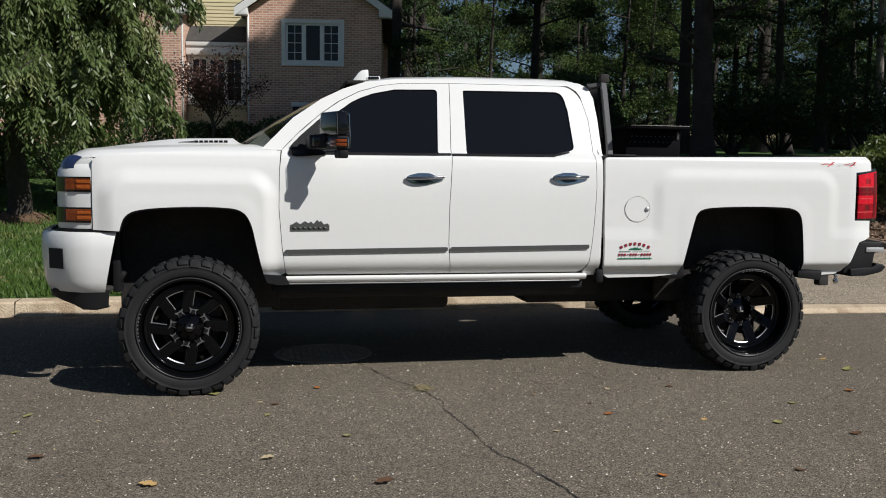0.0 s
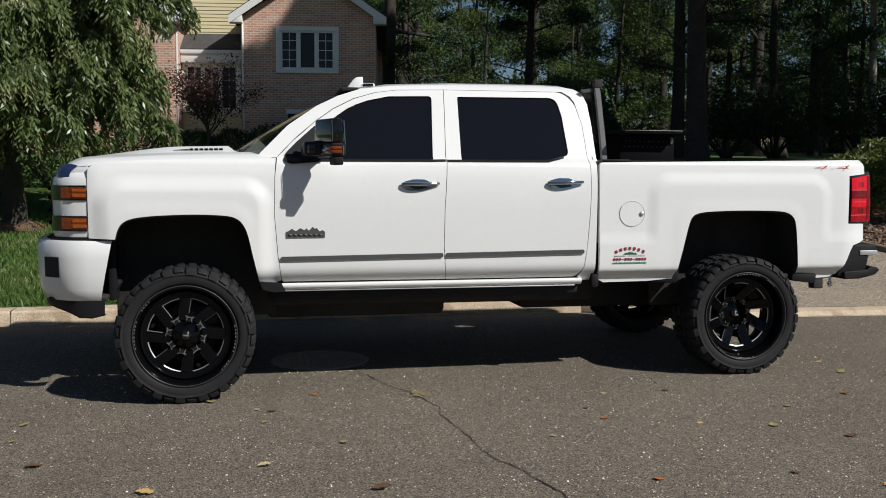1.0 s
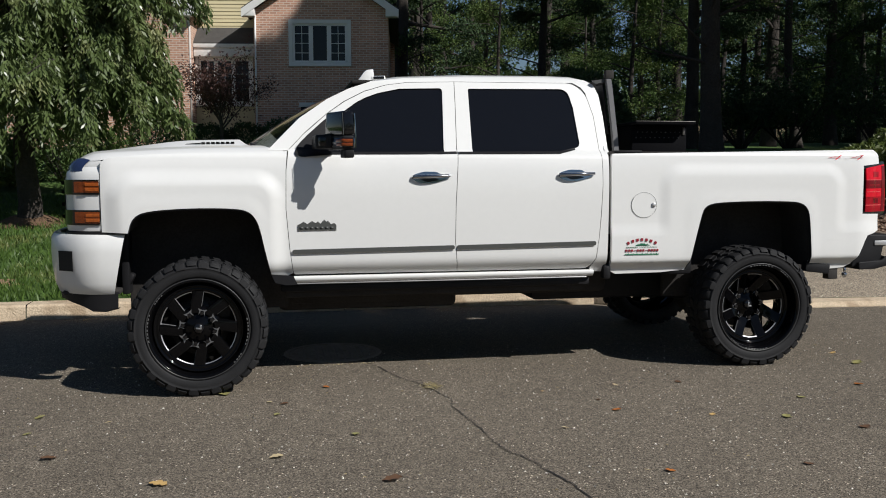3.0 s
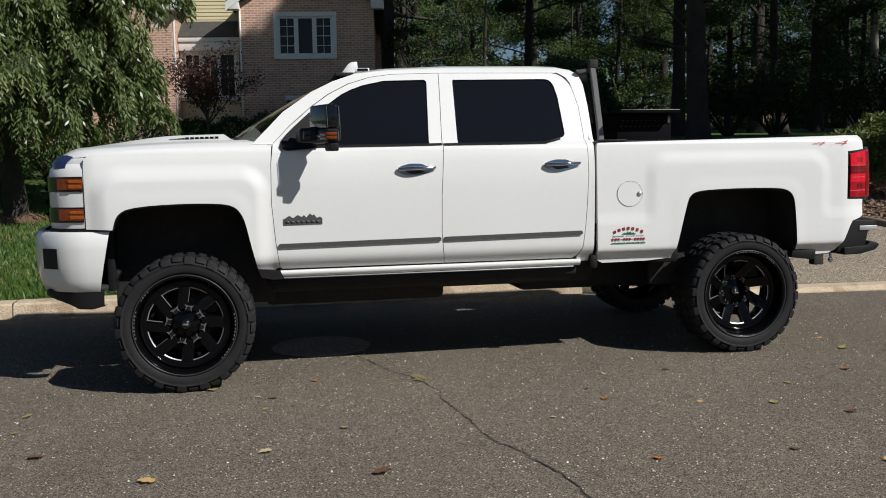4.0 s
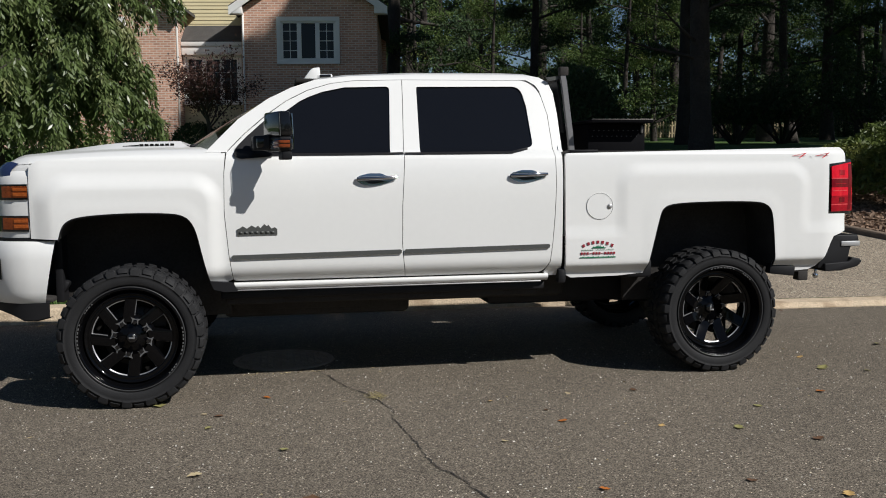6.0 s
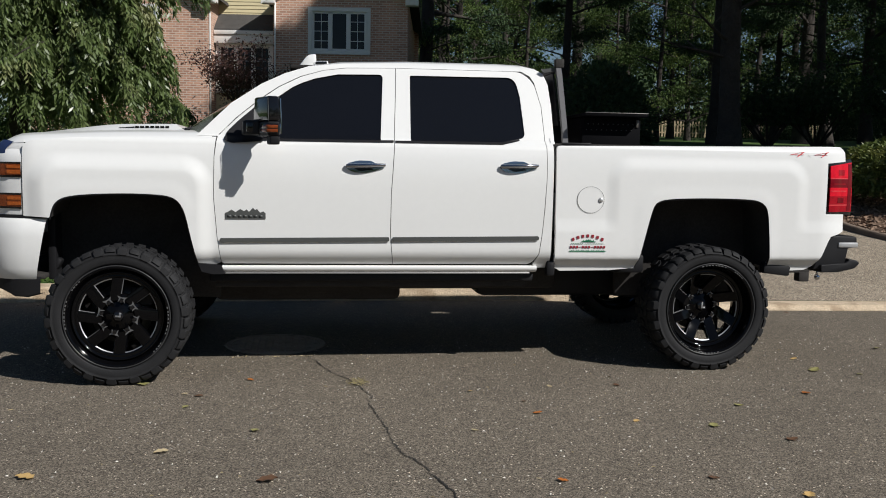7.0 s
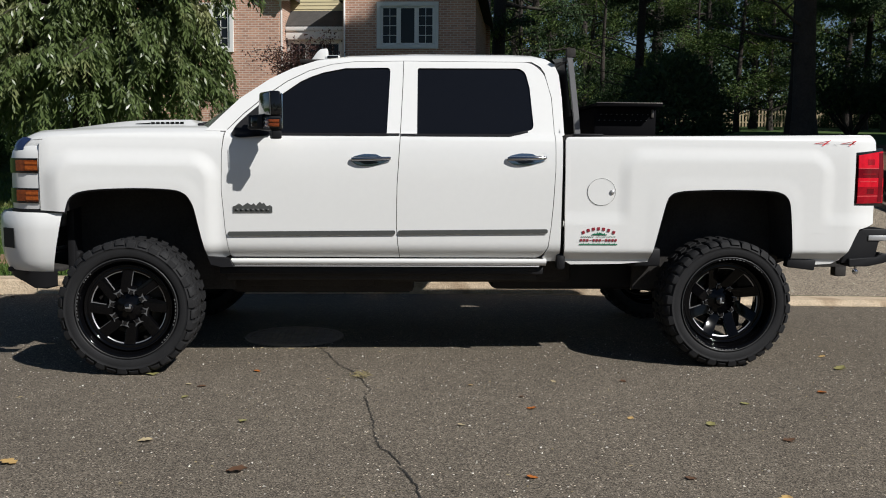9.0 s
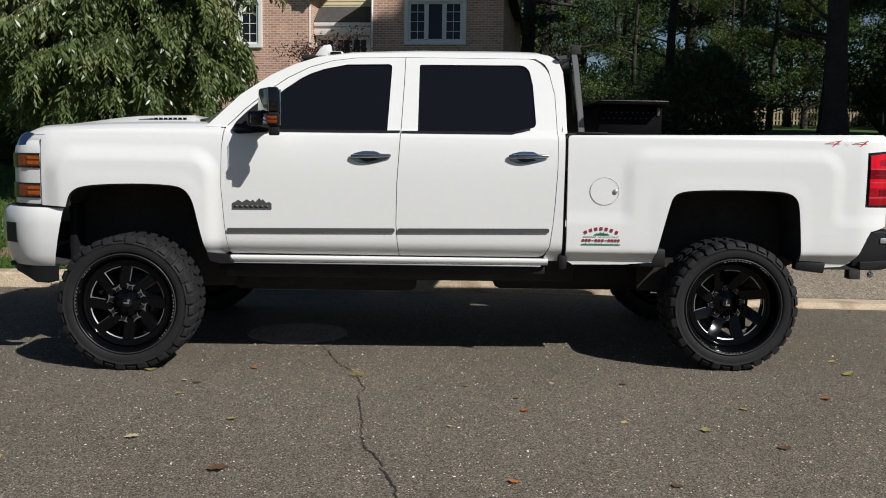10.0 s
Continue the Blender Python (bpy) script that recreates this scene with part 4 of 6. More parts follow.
for y in (0.25, WIDE - 0.25):
    part("post_cap", box((2.866, y, 2.102), (0.062, 0.05, 0.060), bevel=0.006), UNDER, rack, "black bracket on the post")
part("mesh_panel", box((2.862, WIDE / 2, 1.86), (0.012, 1.46, 0.36), Matrix.Rotation(-0.13, 4, 'Y'), bevel=0.003), BLACK, rack, "dark mesh panel")
part("gusset", slab([(2.745, 2.060), (2.838, 2.072), (2.838, 2.050), (2.765, 2.036)], 0.25, 0.275), GREYTRIM, rack)

# tool chest across the bed
chest = thing("tool_chest", "black diamond-plate tool chest across the truck bed", "tool box")
part("chest_body", box((3.245, WIDE / 2, 1.52), (0.43, 1.62, 0.44), bevel=0.015), DIAMOND, chest)
part("chest_lid", box((3.245, WIDE / 2, 1.752), (0.455, 1.84, 0.022), bevel=0.008), DIAMOND, chest)
# raised treads in a lighter grey than the chest, for their glints
for r_ in range(2):
    for k in range(10):
        part("tread_mark", box((3.065 + 0.036 * k + 0.012 * (r_ % 2), 0.208, 1.652 + 0.040 * r_), (0.010, 0.006, 0.005), Matrix.Rotation(0.6 if k % 2 else -0.6, 4, 'Y'), bevel=0.0015, seg=1), GREYTRIM, chest, "raised tread mark, painted lighter for its glint")
part("chest_latch", box((3.43, 0.206, 1.70), (0.018, 0.012, 0.055), bevel=0.004), STEEL, chest)
# lighter strip paints the highlight along the lid's edge
part("lid_highlight", box((3.245, 0.098, 1.764), (0.45, 0.006, 0.005), bevel=0.002), STEEL, chest, "light strip that paints the lit edge of the lid")

# rear bumper, hitch
rb = part("rear_bumper", loft([[(x + (0.03 if 0.25 < y < 1.79 else 0), y, z) for x, z in ((4.79, 0.925), (4.90, 0.934), (5.03, 0.931), (5.052, 0.918), (5.054, 0.85), (4.985, 0.842), (4.968, 0.76), (4.93, 0.70), (4.73, 0.69), (4.79, 0.925))] for y in (0.065, 0.08, 0.25, 1.79, 1.96, 1.975)]), BLACK, truck, "black rear step bumper")
part("bumper_end", slab(fillet([(4.722, 0.695), (4.760, 0.79), (4.803, 0.886), (4.830, 0.926, 0.012), (4.90, 0.932), (5.045, 0.929, 0.014), (5.052, 0.888), (4.985, 0.846, 0.02), (4.968, 0.755), (4.955, 0.69)]), 0.046, 0.10, 0.008), BLACK, rb)
part("bumper_chrome", box((4.980, 0.044, 0.868), (0.150, 0.012, 0.036), bevel=0.005), SATIN, rb, "bright bumper cap")
for y in (0.12, WIDE - 0.12):
    stp = part("corner_step", slab(fillet([(4.765, 0.726, 0.01), (4.955, 0.738), (4.985, 0.764, 0.008), (5.030, 0.762), (5.066, 0.742, 0.012), (5.030, 0.702, 0.02), (4.90, 0.674), (4.770, 0.672, 0.01)]), y - 0.10, y + 0.09, 0.006), BLACK, rb, "black corner step")
    for k in range(4):
        part("step_tread", box((4.985 + 0.020 * k, y - 0.02, 0.766 - 0.004 * k), (0.009, 0.15, 0.010), Matrix.Rotation(0.25, 4, 'Y'), bevel=0.002), STEEL, stp)
part("hitch_tube", box((5.02, 1.02, 0.585), (0.46, 0.07, 0.06), bevel=0.008), UNDER, truck)
part("hitch_receiver", box((5.198, 1.02, 0.520), (0.090, 0.085, 0.076), bevel=0.008), UNDER, truck)
part("hitch_bar", tube([(5.22, 1.02, 0.578), (5.33, 1.02, 0.580), (5.40, 1.00, 0.592)], [0.010, 0.011, 0.009], 10), STEEL, truck)
bm = bmesh.new()
bmesh.ops.create_uvsphere(bm, u_segments=16, v_segments=12, radius=0.024, matrix=Matrix.Translation((5.336, 1.02, 0.515)))
add_tube(bm, [(5.336, 1.02, 0.53), (5.336, 1.02, 0.578)], 0.012, 12)
part("hitch_ball", bm, CHROME, truck, "chrome tow ball")

# under the truck
# block added to hide the grass beyond and fill a lit gap in the shadow
part("underbody_block", box((2.95, WIDE / 2 + 0.01, 0.618), (1.15, 0.98, 0.364), bevel=0.05), BLACK, truck, "dark block added under the bed to hide the ground beyond")
# two dark blocks added here to hide the lit kerb beyond
part("gearbox_side_block", box((1.05, 0.80, 0.585), (1.00, 0.42, 0.30), bevel=0.07), UNDER, truck, "dark block added beside the gearbox to hide the kerb")
part("gearbox_underblock", box((1.16, 0.98, 0.515), (1.32, 0.72, 0.23), bevel=0.04), UNDER, truck, "dark block added under the gearbox to hide the kerb")
for y in (0.56, WIDE - 0.56):
    part("frame_rail", tube([(-0.75, y, 0.80), (-0.4, y, 0.86), (0.6, y, 0.72), (2.9, y, 0.70), (3.5, y, 0.88), (4.3, y, 0.86), (4.8, y, 0.78)], 0.075, 6), UNDER, truck)
    part("leaf_spring", tube([(3.2, y - 0.06, 0.70), (3.6, y - 0.06, 0.58), (3.9, y - 0.06, 0.56), (4.2, y - 0.06, 0.58), (4.6, y - 0.06, 0.72)], 0.035, 6), BLACK, truck)
    part("rear_shock", tube([(3.72, y - 0.12, 0.44), (3.62, y - 0.02, 0.9)], 0.032, 10), STEEL, truck)
    part("control_arm", tube([(0.55, y - 0.02, 0.66), (0.05, y - 0.26, 0.40), (-0.4, y, 0.62)], 0.035, 8), UNDER, truck)
part("front_axle", tube([(0, 0.28, 0.445), (0, 0.7, 0.46), (0, 1.34, 0.46), (0, 1.76, 0.445)], 0.05, 10), UNDER, truck)
part("rear_axle", tube([(3.904, 0.25, 0.445), (3.904, 1.79, 0.445)], 0.055, 12), UNDER, truck)
bm = bmesh.new()
bmesh.ops.create_uvsphere(bm, u_segments=20, v_segments=12, radius=0.2, matrix=Matrix.Translation((3.92, 1.0, 0.43)) @ Matrix.Diagonal((0.9, 0.8, 1, 1)))
part("differential", bm, UNDER, truck)
part("driveshaft", tube([(3.75, 1.0, 0.47), (1.9, 1.0, 0.66), (1.2, 1.0, 0.72)], 0.05, 12), UNDER, truck)
part("gearbox", box((1.0, 1.02, 0.72), (1.0, 0.42, 0.36), bevel=0.06), UNDER, truck)
part("oil_pan", box((0.05, 1.02, 0.78), (0.8, 0.6, 0.36), bevel=0.06), UNDER, truck)
part("fuel_tank", box((2.25, 0.66, 0.635), (1.4, 0.42, 0.27), bevel=0.05), UNDER, truck)
part("exhaust_pipe", tube([(1.0, 1.45, 0.66), (3.0, 1.45, 0.62), (3.5, 1.5, 0.85), (4.2, 1.55, 0.8), (4.7, 1.9, 0.66)], 0.05, 10), STEEL, truck)
part("muffler", tube([(1.9, 1.45, 0.64), (2.7, 1.45, 0.62)], 0.12, 14), STEEL, truck)
part("traction_bar", tube([(2.35, 0.78, 0.60), (3.80, 0.74, 0.40)], 0.03, 8), BLACK, truck)
part("spare_hanger", box((4.4, 1.02, 0.72), (0.5, 0.7, 0.12), bevel=0.05), UNDER, truck)

# ---- wheels ----
R_T, R_L = 0.431, 0.316


def tyre_casing(w):
    """The casing of a mud tyre, outer face at y=0."""
    return revolve([(R_L - 0.012, 0.030), (R_L + 0.004, 0.012), (R_L + 0.010, 0.004), (R_L + 0.013, 0.0), (R_L + 0.020, -0.003), (R_L + 0.034, -0.0065), (R_L + 0.052, -0.0075), (R_L + 0.066, -0.005), (R_L + 0.068, -0.0075), (R_L + 0.072, -0.0065), (R_L + 0.074, -0.002), (R_L + 0.088, 0.010), (R_T - 0.012, 0.026), (R_T - 0.011, w / 2), (R_T - 0.012, w - 0.026), (R_L + 0.06, w - 0.002), (R_L + 0.01, w - 0.006), (R_L - 0.012, w - 0.03)], 72)


LUGS = 36
LUG_STEP = 2 * math.pi / LUGS


def block(bm, a0, a1, y0, y1, r0, r1, skew=0.0):
    vs = []
    am, ym = (a0 + a1 + skew) / 2, (y0 + y1) / 2
    for r in (r0, r1):
        k = 0.10 if r == r1 else 0
        for a, y in ((a0, y0), (a1, y0), (a1 + skew, y1), (a0 + skew, y1)):
            aa, yy = a + (am - a) * k, y + (ym - y) * k
            vs.append(bm.verts.new((r * math.cos(aa), yy, r * math.sin(aa))))
    for f in ((4, 5, 6, 7), (0, 1, 5, 4), (1, 2, 6, 5), (2, 3, 7, 6), (3, 0, 4, 7)):
        bm.faces.new([vs[i] for i in f])


def shoulder_lug(long_):
    """One shoulder block that wraps on to the sidewall."""
    bm = bmesh.new()
    st = LUG_STEP
    yo = -0.002 if long_ else 0.006
    lo = R_T - (0.050 if long_ else 0.034)
    A = [0.05, 0.14, 0.74, 0.86]
    rows = []
    for r, y, k in ((lo, yo + 0.006, 0.8), (lo + 0.006, yo - 0.010, 0.9), (R_T - 0.012, yo - 0.002, 1.0), (R_T, yo + 0.016, 1.0), (R_T + 0.001, 0.050, 0.92), (R_T - 0.001, 0.092, 0.86), (R_T - 0.022, 0.094, 0.9)):
        rows.append([(r * math.cos(st * (0.45 + (a - 0.45) * k + 0.2 * max(0, y) / 0.09)), y, r * math.sin(st * (0.45 + (a - 0.45) * k + 0.2 * max(0, y) / 0.09))) for a in A])
        rows[-1] = [(x * q, y_, z * q) for (x, y_, z), q in zip(rows[-1], (0.985, 1, 1, 0.985))] if r > R_T - 0.02 else rows[-1]
    g = [[bm.verts.new(p) for p in r] for r in rows]
    for p, q in zip(g, g[1:]):
        for k in range(3):
            bm.faces.new((p[k], p[k + 1], q[k + 1], q[k]))
    for side in (0, 3):
        base = [bm.verts.new((v.co.x * 0.955, v.co.y + 0.012, v.co.z * 0.955)) for v in (r[side] for r in g)]
        for i in range(len(g) - 1):
            bm.faces.new((g[i][side], g[i + 1][side], base[i + 1], base[i]))
    bmesh.ops.recalc_face_normals(bm, faces=bm.faces[:])
    return sharp(bm, 32)


def mesh_of(name, bm, mat):
    for f in bm.faces:
        f.smooth = True
    me = bpy.data.meshes.new(name)
    bm.to_mesh(me)
    bm.free()
    me.materials.append(mat)
    return me


LUG_MESH = [mesh_of("tread_block", shoulder_lug(k), RUBBER) for k in (True, False)]


def tread_rest(w):
    bm = bmesh.new()
    st = LUG_STEP
    for k in range(LUGS):
        a = k * st
        block(bm, a + 0.05 * st, a + 0.62 * st, 0.104, 0.160, R_T - 0.024, R_T, 0.35 * st)
        block(bm, a + 0.45 * st, a + 1.02 * st, 0.172, w - 0.104, R_T - 0.024, R_T, -0.35 * st)
        block(bm, a + 0.12 * st, a + 0.80 * st, w - 0.088, w - 0.008, R_T - 0.05, R_T, 0.18 * st)
    bmesh.ops.recalc_face_normals(bm, faces=bm.faces[:])
    return sharp(bm, 38)


def arc_bar(bm, r, a0, a1, y, h, n=6):
    rows = []
    for k in range(n + 1):
        a = a0 + (a1 - a0) * k / n
        rows.append([bm.verts.new((rr * math.cos(a), y, rr * math.sin(a))) for rr in (r - h / 2, r + h / 2)])
    for p, q in zip(rows, rows[1:]):
        bm.faces.new((p[0], p[1], q[1], q[0]))


def wheel(name, at, dish, width, turn, phase=0):
    """A wheel, outer face towards -y, centred on its own empty."""
    wh = new(name)
    wh.parent = truck
    wh.matrix_local = Matrix.Translation(at) @ Matrix.Rotation(turn, 4, 'Y')
    wh["label"] = "black milled alloy wheel with a mud tyre"
    part("tyre", tyre_casing(width), RUBBER, wh, "knobbly black mud-terrain tyre")
    for k in range(LUGS):
        o = new("tread_block", LUG_MESH[k % 2])
        o.parent = wh
        o.matrix_local = Matrix.Rotation(-LUG_STEP * k, 4, 'Y')
    tagged(part("tread", tread_rest(width), RUBBER, wh), kind="stuff")
    rim = part("rim", revolve([(R_L - 0.004, 0.020), (R_L, 0.006), (R_L - 0.006, -0.002), (R_L - 0.014, 0.0), (R_L - 0.020, 0.010), (R_L - 0.026, 0.03), (R_L - 0.040, 0.05 + dish * 0.3), (R_L - 0.045, dish + 0.04), (R_L - 0.04, width - 0.05), (R_L - 0.012, width - 0.03)], 72), RIM, wh, "gloss black rim with a deep lip")
    bm = bmesh.new()
    # worn bars in place of the lettering round the lip
    for d0, d1, count in ((133, 149, 4), (160, 195, 8), (314, 330, 4), (339, 373, 8)):
        for i in range(count):
            a = radians(d0 + (d1 - d0) * (i + 0.15) / count)
            arc_bar(bm, R_L - 0.010, a, a + radians((d1 - d0) / count) * (0.62 if i % 3 else 0.45), -0.0045, 0.007, 2)
    tagged(part("lip_lettering", bm, LIPMARK, rim, "worn pale bars in place of lettering round the lip"), kind="stuff")
    # ring in lighter grey, for the highlight round the lip
    part("rim_edge", revolve([(R_L - 0.004, -0.002), (R_L - 0.001, -0.005), (R_L + 0.003, -0.004), (R_L + 0.004, 0.002)], 72), RIMEDGE, rim, "edge of the lip, painted lighter for its highlight")
    # hub and spokes
    hub_y = dish
    rim_y = max(0.05, hub_y * 0.45 + 0.02)
    part("hub_face", revolve([(0.001, hub_y + 0.006), (0.055, hub_y + 0.006), (0.062, hub_y + 0.014), (0.125, hub_y + 0.008), (0.14, hub_y + 0.03), (0.14, hub_y + 0.06), (0.02, hub_y + 0.06)], 48), RIM, wh)
    part("wheel_step", revolve([(0.236, rim_y + 0.05), (0.2345, rim_y + 0.004), (0.239, rim_y), (0.254, rim_y - 0.004), (0.262, rim_y + 0.004), (0.266, rim_y - 0.012), (0.274, rim_y - 0.016), (0.283, rim_y + 0.012)], 64), RIM, wh)
    cap = part("centre_cap", revolve([(0.0005, hub_y - 0.014), (0.026, hub_y - 0.014), (0.034, hub_y - 0.008), (0.040, hub_y + 0.008)], 6), GLOSS, wh)
    bm = bmesh.new()
    add_box(bm, (0, hub_y - 0.016, 0.0), (0.034, 0.004, 0.010), Matrix.Rotation(0.1, 4, 'Y'), 0.001)
    add_box(bm, (0.012, hub_y - 0.016, 0.012), (0.010, 0.004, 0.022), Matrix.Rotation(0.1, 4, 'Y'), 0.001)
    part("cap_mark", bm, MILLED, cap)
    R_IN, R_OUT = 0.100, 0.238
    for k in range(8):
        a = radians(171 + phase + 45 * k)

        def pt(r, ang, y):
            return (r * math.cos(a + ang), y, r * math.sin(a + ang))

        def face(r):
            return hub_y + (rim_y - hub_y) * ((r - R_IN) / (R_OUT - R_IN)) ** 1.3

        def flank(r):
            # the slanting side: a straight line from the next root to the outer ring
            t = (r - R_IN) / (R_OUT - R_IN)
            p = Vector((R_IN * math.cos(radians(45)), R_IN * math.sin(radians(45)))).lerp(Vector((R_OUT * math.cos(radians(18)), R_OUT * math.sin(radians(18)))), t)
            return p

        rows, near = [], []
        for j in range(8):
            r = R_IN + (R_OUT - R_IN) * j / 7
            y = face(r)
            q = flank(r)
            rq, aq = q.length, math.atan2(q.y, q.x)
            e = 0.005 / r
            mid = aq * 0.5
            rows.append([pt(r, 0.0, y + 0.045), pt(r, 0.0, y + 0.008), pt(r, e, y), pt(r, mid, y - 0.004), pt(rq, aq - e, y), pt(rq, aq, y + 0.008), pt(rq, aq, y + 0.045)])
            if j >= 1:
                near.append([pt(r, -0.001, y + 0.007), pt(r, 0.0035 / r, y - 0.0012)])
        sp = part("spoke", sharp(loft(rows), 30), RIM, wh)
        part("milled_edge", loft(near[1:]), MILLED, sp, "milled bright edge")
        arc = []
        for j in range(8):
            ang = -radians(27) * j / 7
            arc.append([pt(0.2355, ang, rim_y + 0.001), pt(0.2292, ang, rim_y + 0.0048)])
        part("milled_window_edge", loft(arc), MILLED, sp, "milled bright edge")
        part("lug_nut", tube([pt(0.098, -0.06, hub_y - 0.016), pt(0.098, -0.06, hub_y + 0.02)], 0.0125, 6), GLOSS, wh, "black lug nut")
        seat = [(0.086, 0.24), (0.110, 0.16), (0.128, 0.24), (0.119, 0.0), (0.128, -0.24), (0.110, -0.16), (0.086, -0.24)]
        part("lug_seat", loft([[pt(r, g_ - 0.06, hub_y - 0.0015 - 0.002 * (r > 0.1)), pt(0.098 + 0.014 * (1 if r > 0.1 else -0.2), g_ * 0.55 - 0.06, hub_y - 0.0030)] for r, g_ in seat]), LUGSEAT, wh)
    # black backing added so the front wheel's windows stay dark
    if dish < 0.1:
        part("spoke_backing", revolve([(0.05, hub_y + 0.15), (0.275, hub_y + 0.15), (0.275, hub_y + 0.156), (0.05, hub_y + 0.156)], 48), UNDER, wh, "black disc added behind the spokes to keep the windows dark")
    part("brake_disc", revolve([(0.05, hub_y + 0.10), (0.185, hub_y + 0.10), (0.185, hub_y + 0.13), (0.05, hub_y + 0.13)], 48), STEEL, wh, "dull steel brake disc")
    part("brake_caliper", box((0.13, hub_y + 0.11, 0.11), (0.14, 0.08, 0.12), bevel=0.02), UNDER, wh)
    return wh


TW = 0.33
wheel("front_wheel", (-0.004, -0.235, 0.428), 0.045, TW, 0.0)
wheel("rear_wheel", (3.908, -0.075, 0.428), 0.165, TW, 1.553, 18)
for nm, x, dish in (("front_wheel", 0, 0.085), ("rear_wheel", 3.904, 0.15)):
    src = bpy.data.objects[nm]
    m = Matrix.Translation((x, WIDE + (0.235 if x == 0 else 0.075), 0.428)) @ Matrix.Rotation(math.pi, 4, 'Z')
    copy_thing(src, m)

# ---- road, kerb, lawn, driveway ----


def kerb_y(x):
    """The kerb's face; the driveway apron steps out into the gutter."""
    a = interp(x, [(-30, 2.8), (-2.0, 3.20), (-1.0, 3.24), (0.5, 3.225), (3.7, 3.215)])
    b = 2.46 - 0.07 * (x - 5.6)
    return a + (b - a) * ramp01(3.7, 4.5, x)


def dropped(x):
    """1 where the kerb is lowered for the driveway."""
    return ramp01(3.5, 4.6, x) * (1 - ramp01(10.2, 11.2, x))


RISE = [(0.0, 0.13), (2.0, 0.29), (5.0, 0.66), (9.0, 1.22), (14.0, 1.85), (19.0, 2.15), (30.0, 2.5), (48.0, 3.35), (100.0, 5.2), (400.0, 9.5)]


def land(x, y):
    d = max(0, y - kerb_y(x) - 0.28)
    return interp(d, RISE) - 0.085 * dropped(x) * max(0, 1 - d / 5)


xs = [-300, -60, -20] + [-10 + 2 * k for k in range(16)] + [40, 90, 300]
rows = [[(x, y if y is not None else kerb_y(x) + 0.1, 0.0) for x in xs] for y in (-260, -60, -20, -8, -4, 0, None)]
tagged(part("road", loft(rows), ASPHALT, smooth=False), "worn grey asphalt road with pale stones and fallen leaves", "road", kind="structure")

gx = [-260, -120, -70, -45, -30, -22, -16] + [-12 + 0.8 * k for k in range(46)] + [27, 30, 35, 42, 52, 65, 85, 120, 180, 260]
gd = [0.0, 0.35, 0.8, 1.4, 2.0, 2.8, 3.6, 4.4, 5.2, 6.2, 7.2, 8.4, 9.6, 11, 12.5, 14, 16, 18, 20, 23, 27, 32, 38, 45, 55, 70, 90, 120, 170, 260, 400]
rows = []
for d in gd:
    row = []
    for x in gx:
        y = kerb_y(x) + 0.27 + d
        bumpy = 0.03 * noise.noise((x * 0.35, y * 0.35, 0.0)) * min(1, d / 1.5) * (1 - dropped(x))
        row.append((x, y, land(x, y) + bumpy))
    rows.append(row)
tagged(part("ground", loft(rows), LAWN), "sloping lawn with worn patches rising from the kerb", "lawn", kind="structure")

kerb = thing("kerb", "tan concrete kerb along the road edge, lowered at the driveway", "kerb", kind="structure")
x0 = -1.87 - 3.05 * 6
while x0 < 32:
    rows = []
    for k in range(9):
        x = x0 + 0.006 + (3.05 - 0.012) * k / 8
        h = 0.145 - 0.09 * dropped(x)
        y = kerb_y(x)
        rows.append([(x, y - 0.005, -0.05), (x, y, 0.01), (x, y + 0.018, h - 0.02), (x, y + 0.035, h), (x, y + 0.27, h + 0.004), (x, y + 0.29, h - 0.06)])
    part("kerb_stone", sharp(loft(rows), 30), CONCRETE, kerb)
    x0 += 3.05

rows = []
for k in range(15):
    d = 0.02 + 17.0 * (k / 14) ** 1.4
    row = []
    for j in range(13):
        x = 4.35 + (5.35 + 0.05 * d) * j / 12
        y = kerb_y(x) + 0.27 + d
        row.append((x, y, land(x, y) + 0.014))
    rows.append(row)
tagged(part("driveway", loft(rows), DRIVE), "pale worn asphalt driveway behind the lowered kerb", "driveway", kind="structure")

# mulch bed beside the driveway
def bed_edge(d):
    return 8.95 + 0.03 * d + 0.38 * max(0, 3.9 - d) ** 1.3


rows = []
for k in range(12):
    d = 0.9 + 11.0 * k / 11
    row = []
    for j in range(10):
        x = bed_edge(d) + 0.02 + 9.0 * j / 9
        y = kerb_y(x) + 0.27 + d
        row.append((x, y, land(x, y) + 0.03 + 0.09 * math.sin(math.pi * j / 9) + 0.05))
    rows.append(row)
tagged(part("mulch_bed", loft(rows), MULCH), "brown bark mulch bed beside the driveway", "mulch bed", kind="structure")
edge = []
for k in range(26):
    d = 0.9 + 11.0 * k / 25
    x = bed_edge(d)
    y = kerb_y(x) + 0.27 + d
    z = land(x, y)
    edge.append([(x - 0.05, y, z), (x - 0.05, y, z + 0.09), (x + 0.05, y, z + 0.10), (x + 0.06, y, z)])
tagged(part("bed_edging", loft(edge), material("edging_stone", (0.16, 0.12, 0.09), 0.9, vary=0.4, scale=6, fine=60, bump=0.6, bump_dist=0.01)), "low dark edging along the mulch bed", "edging", kind="structure")

rng = np.random.default_rng(7)


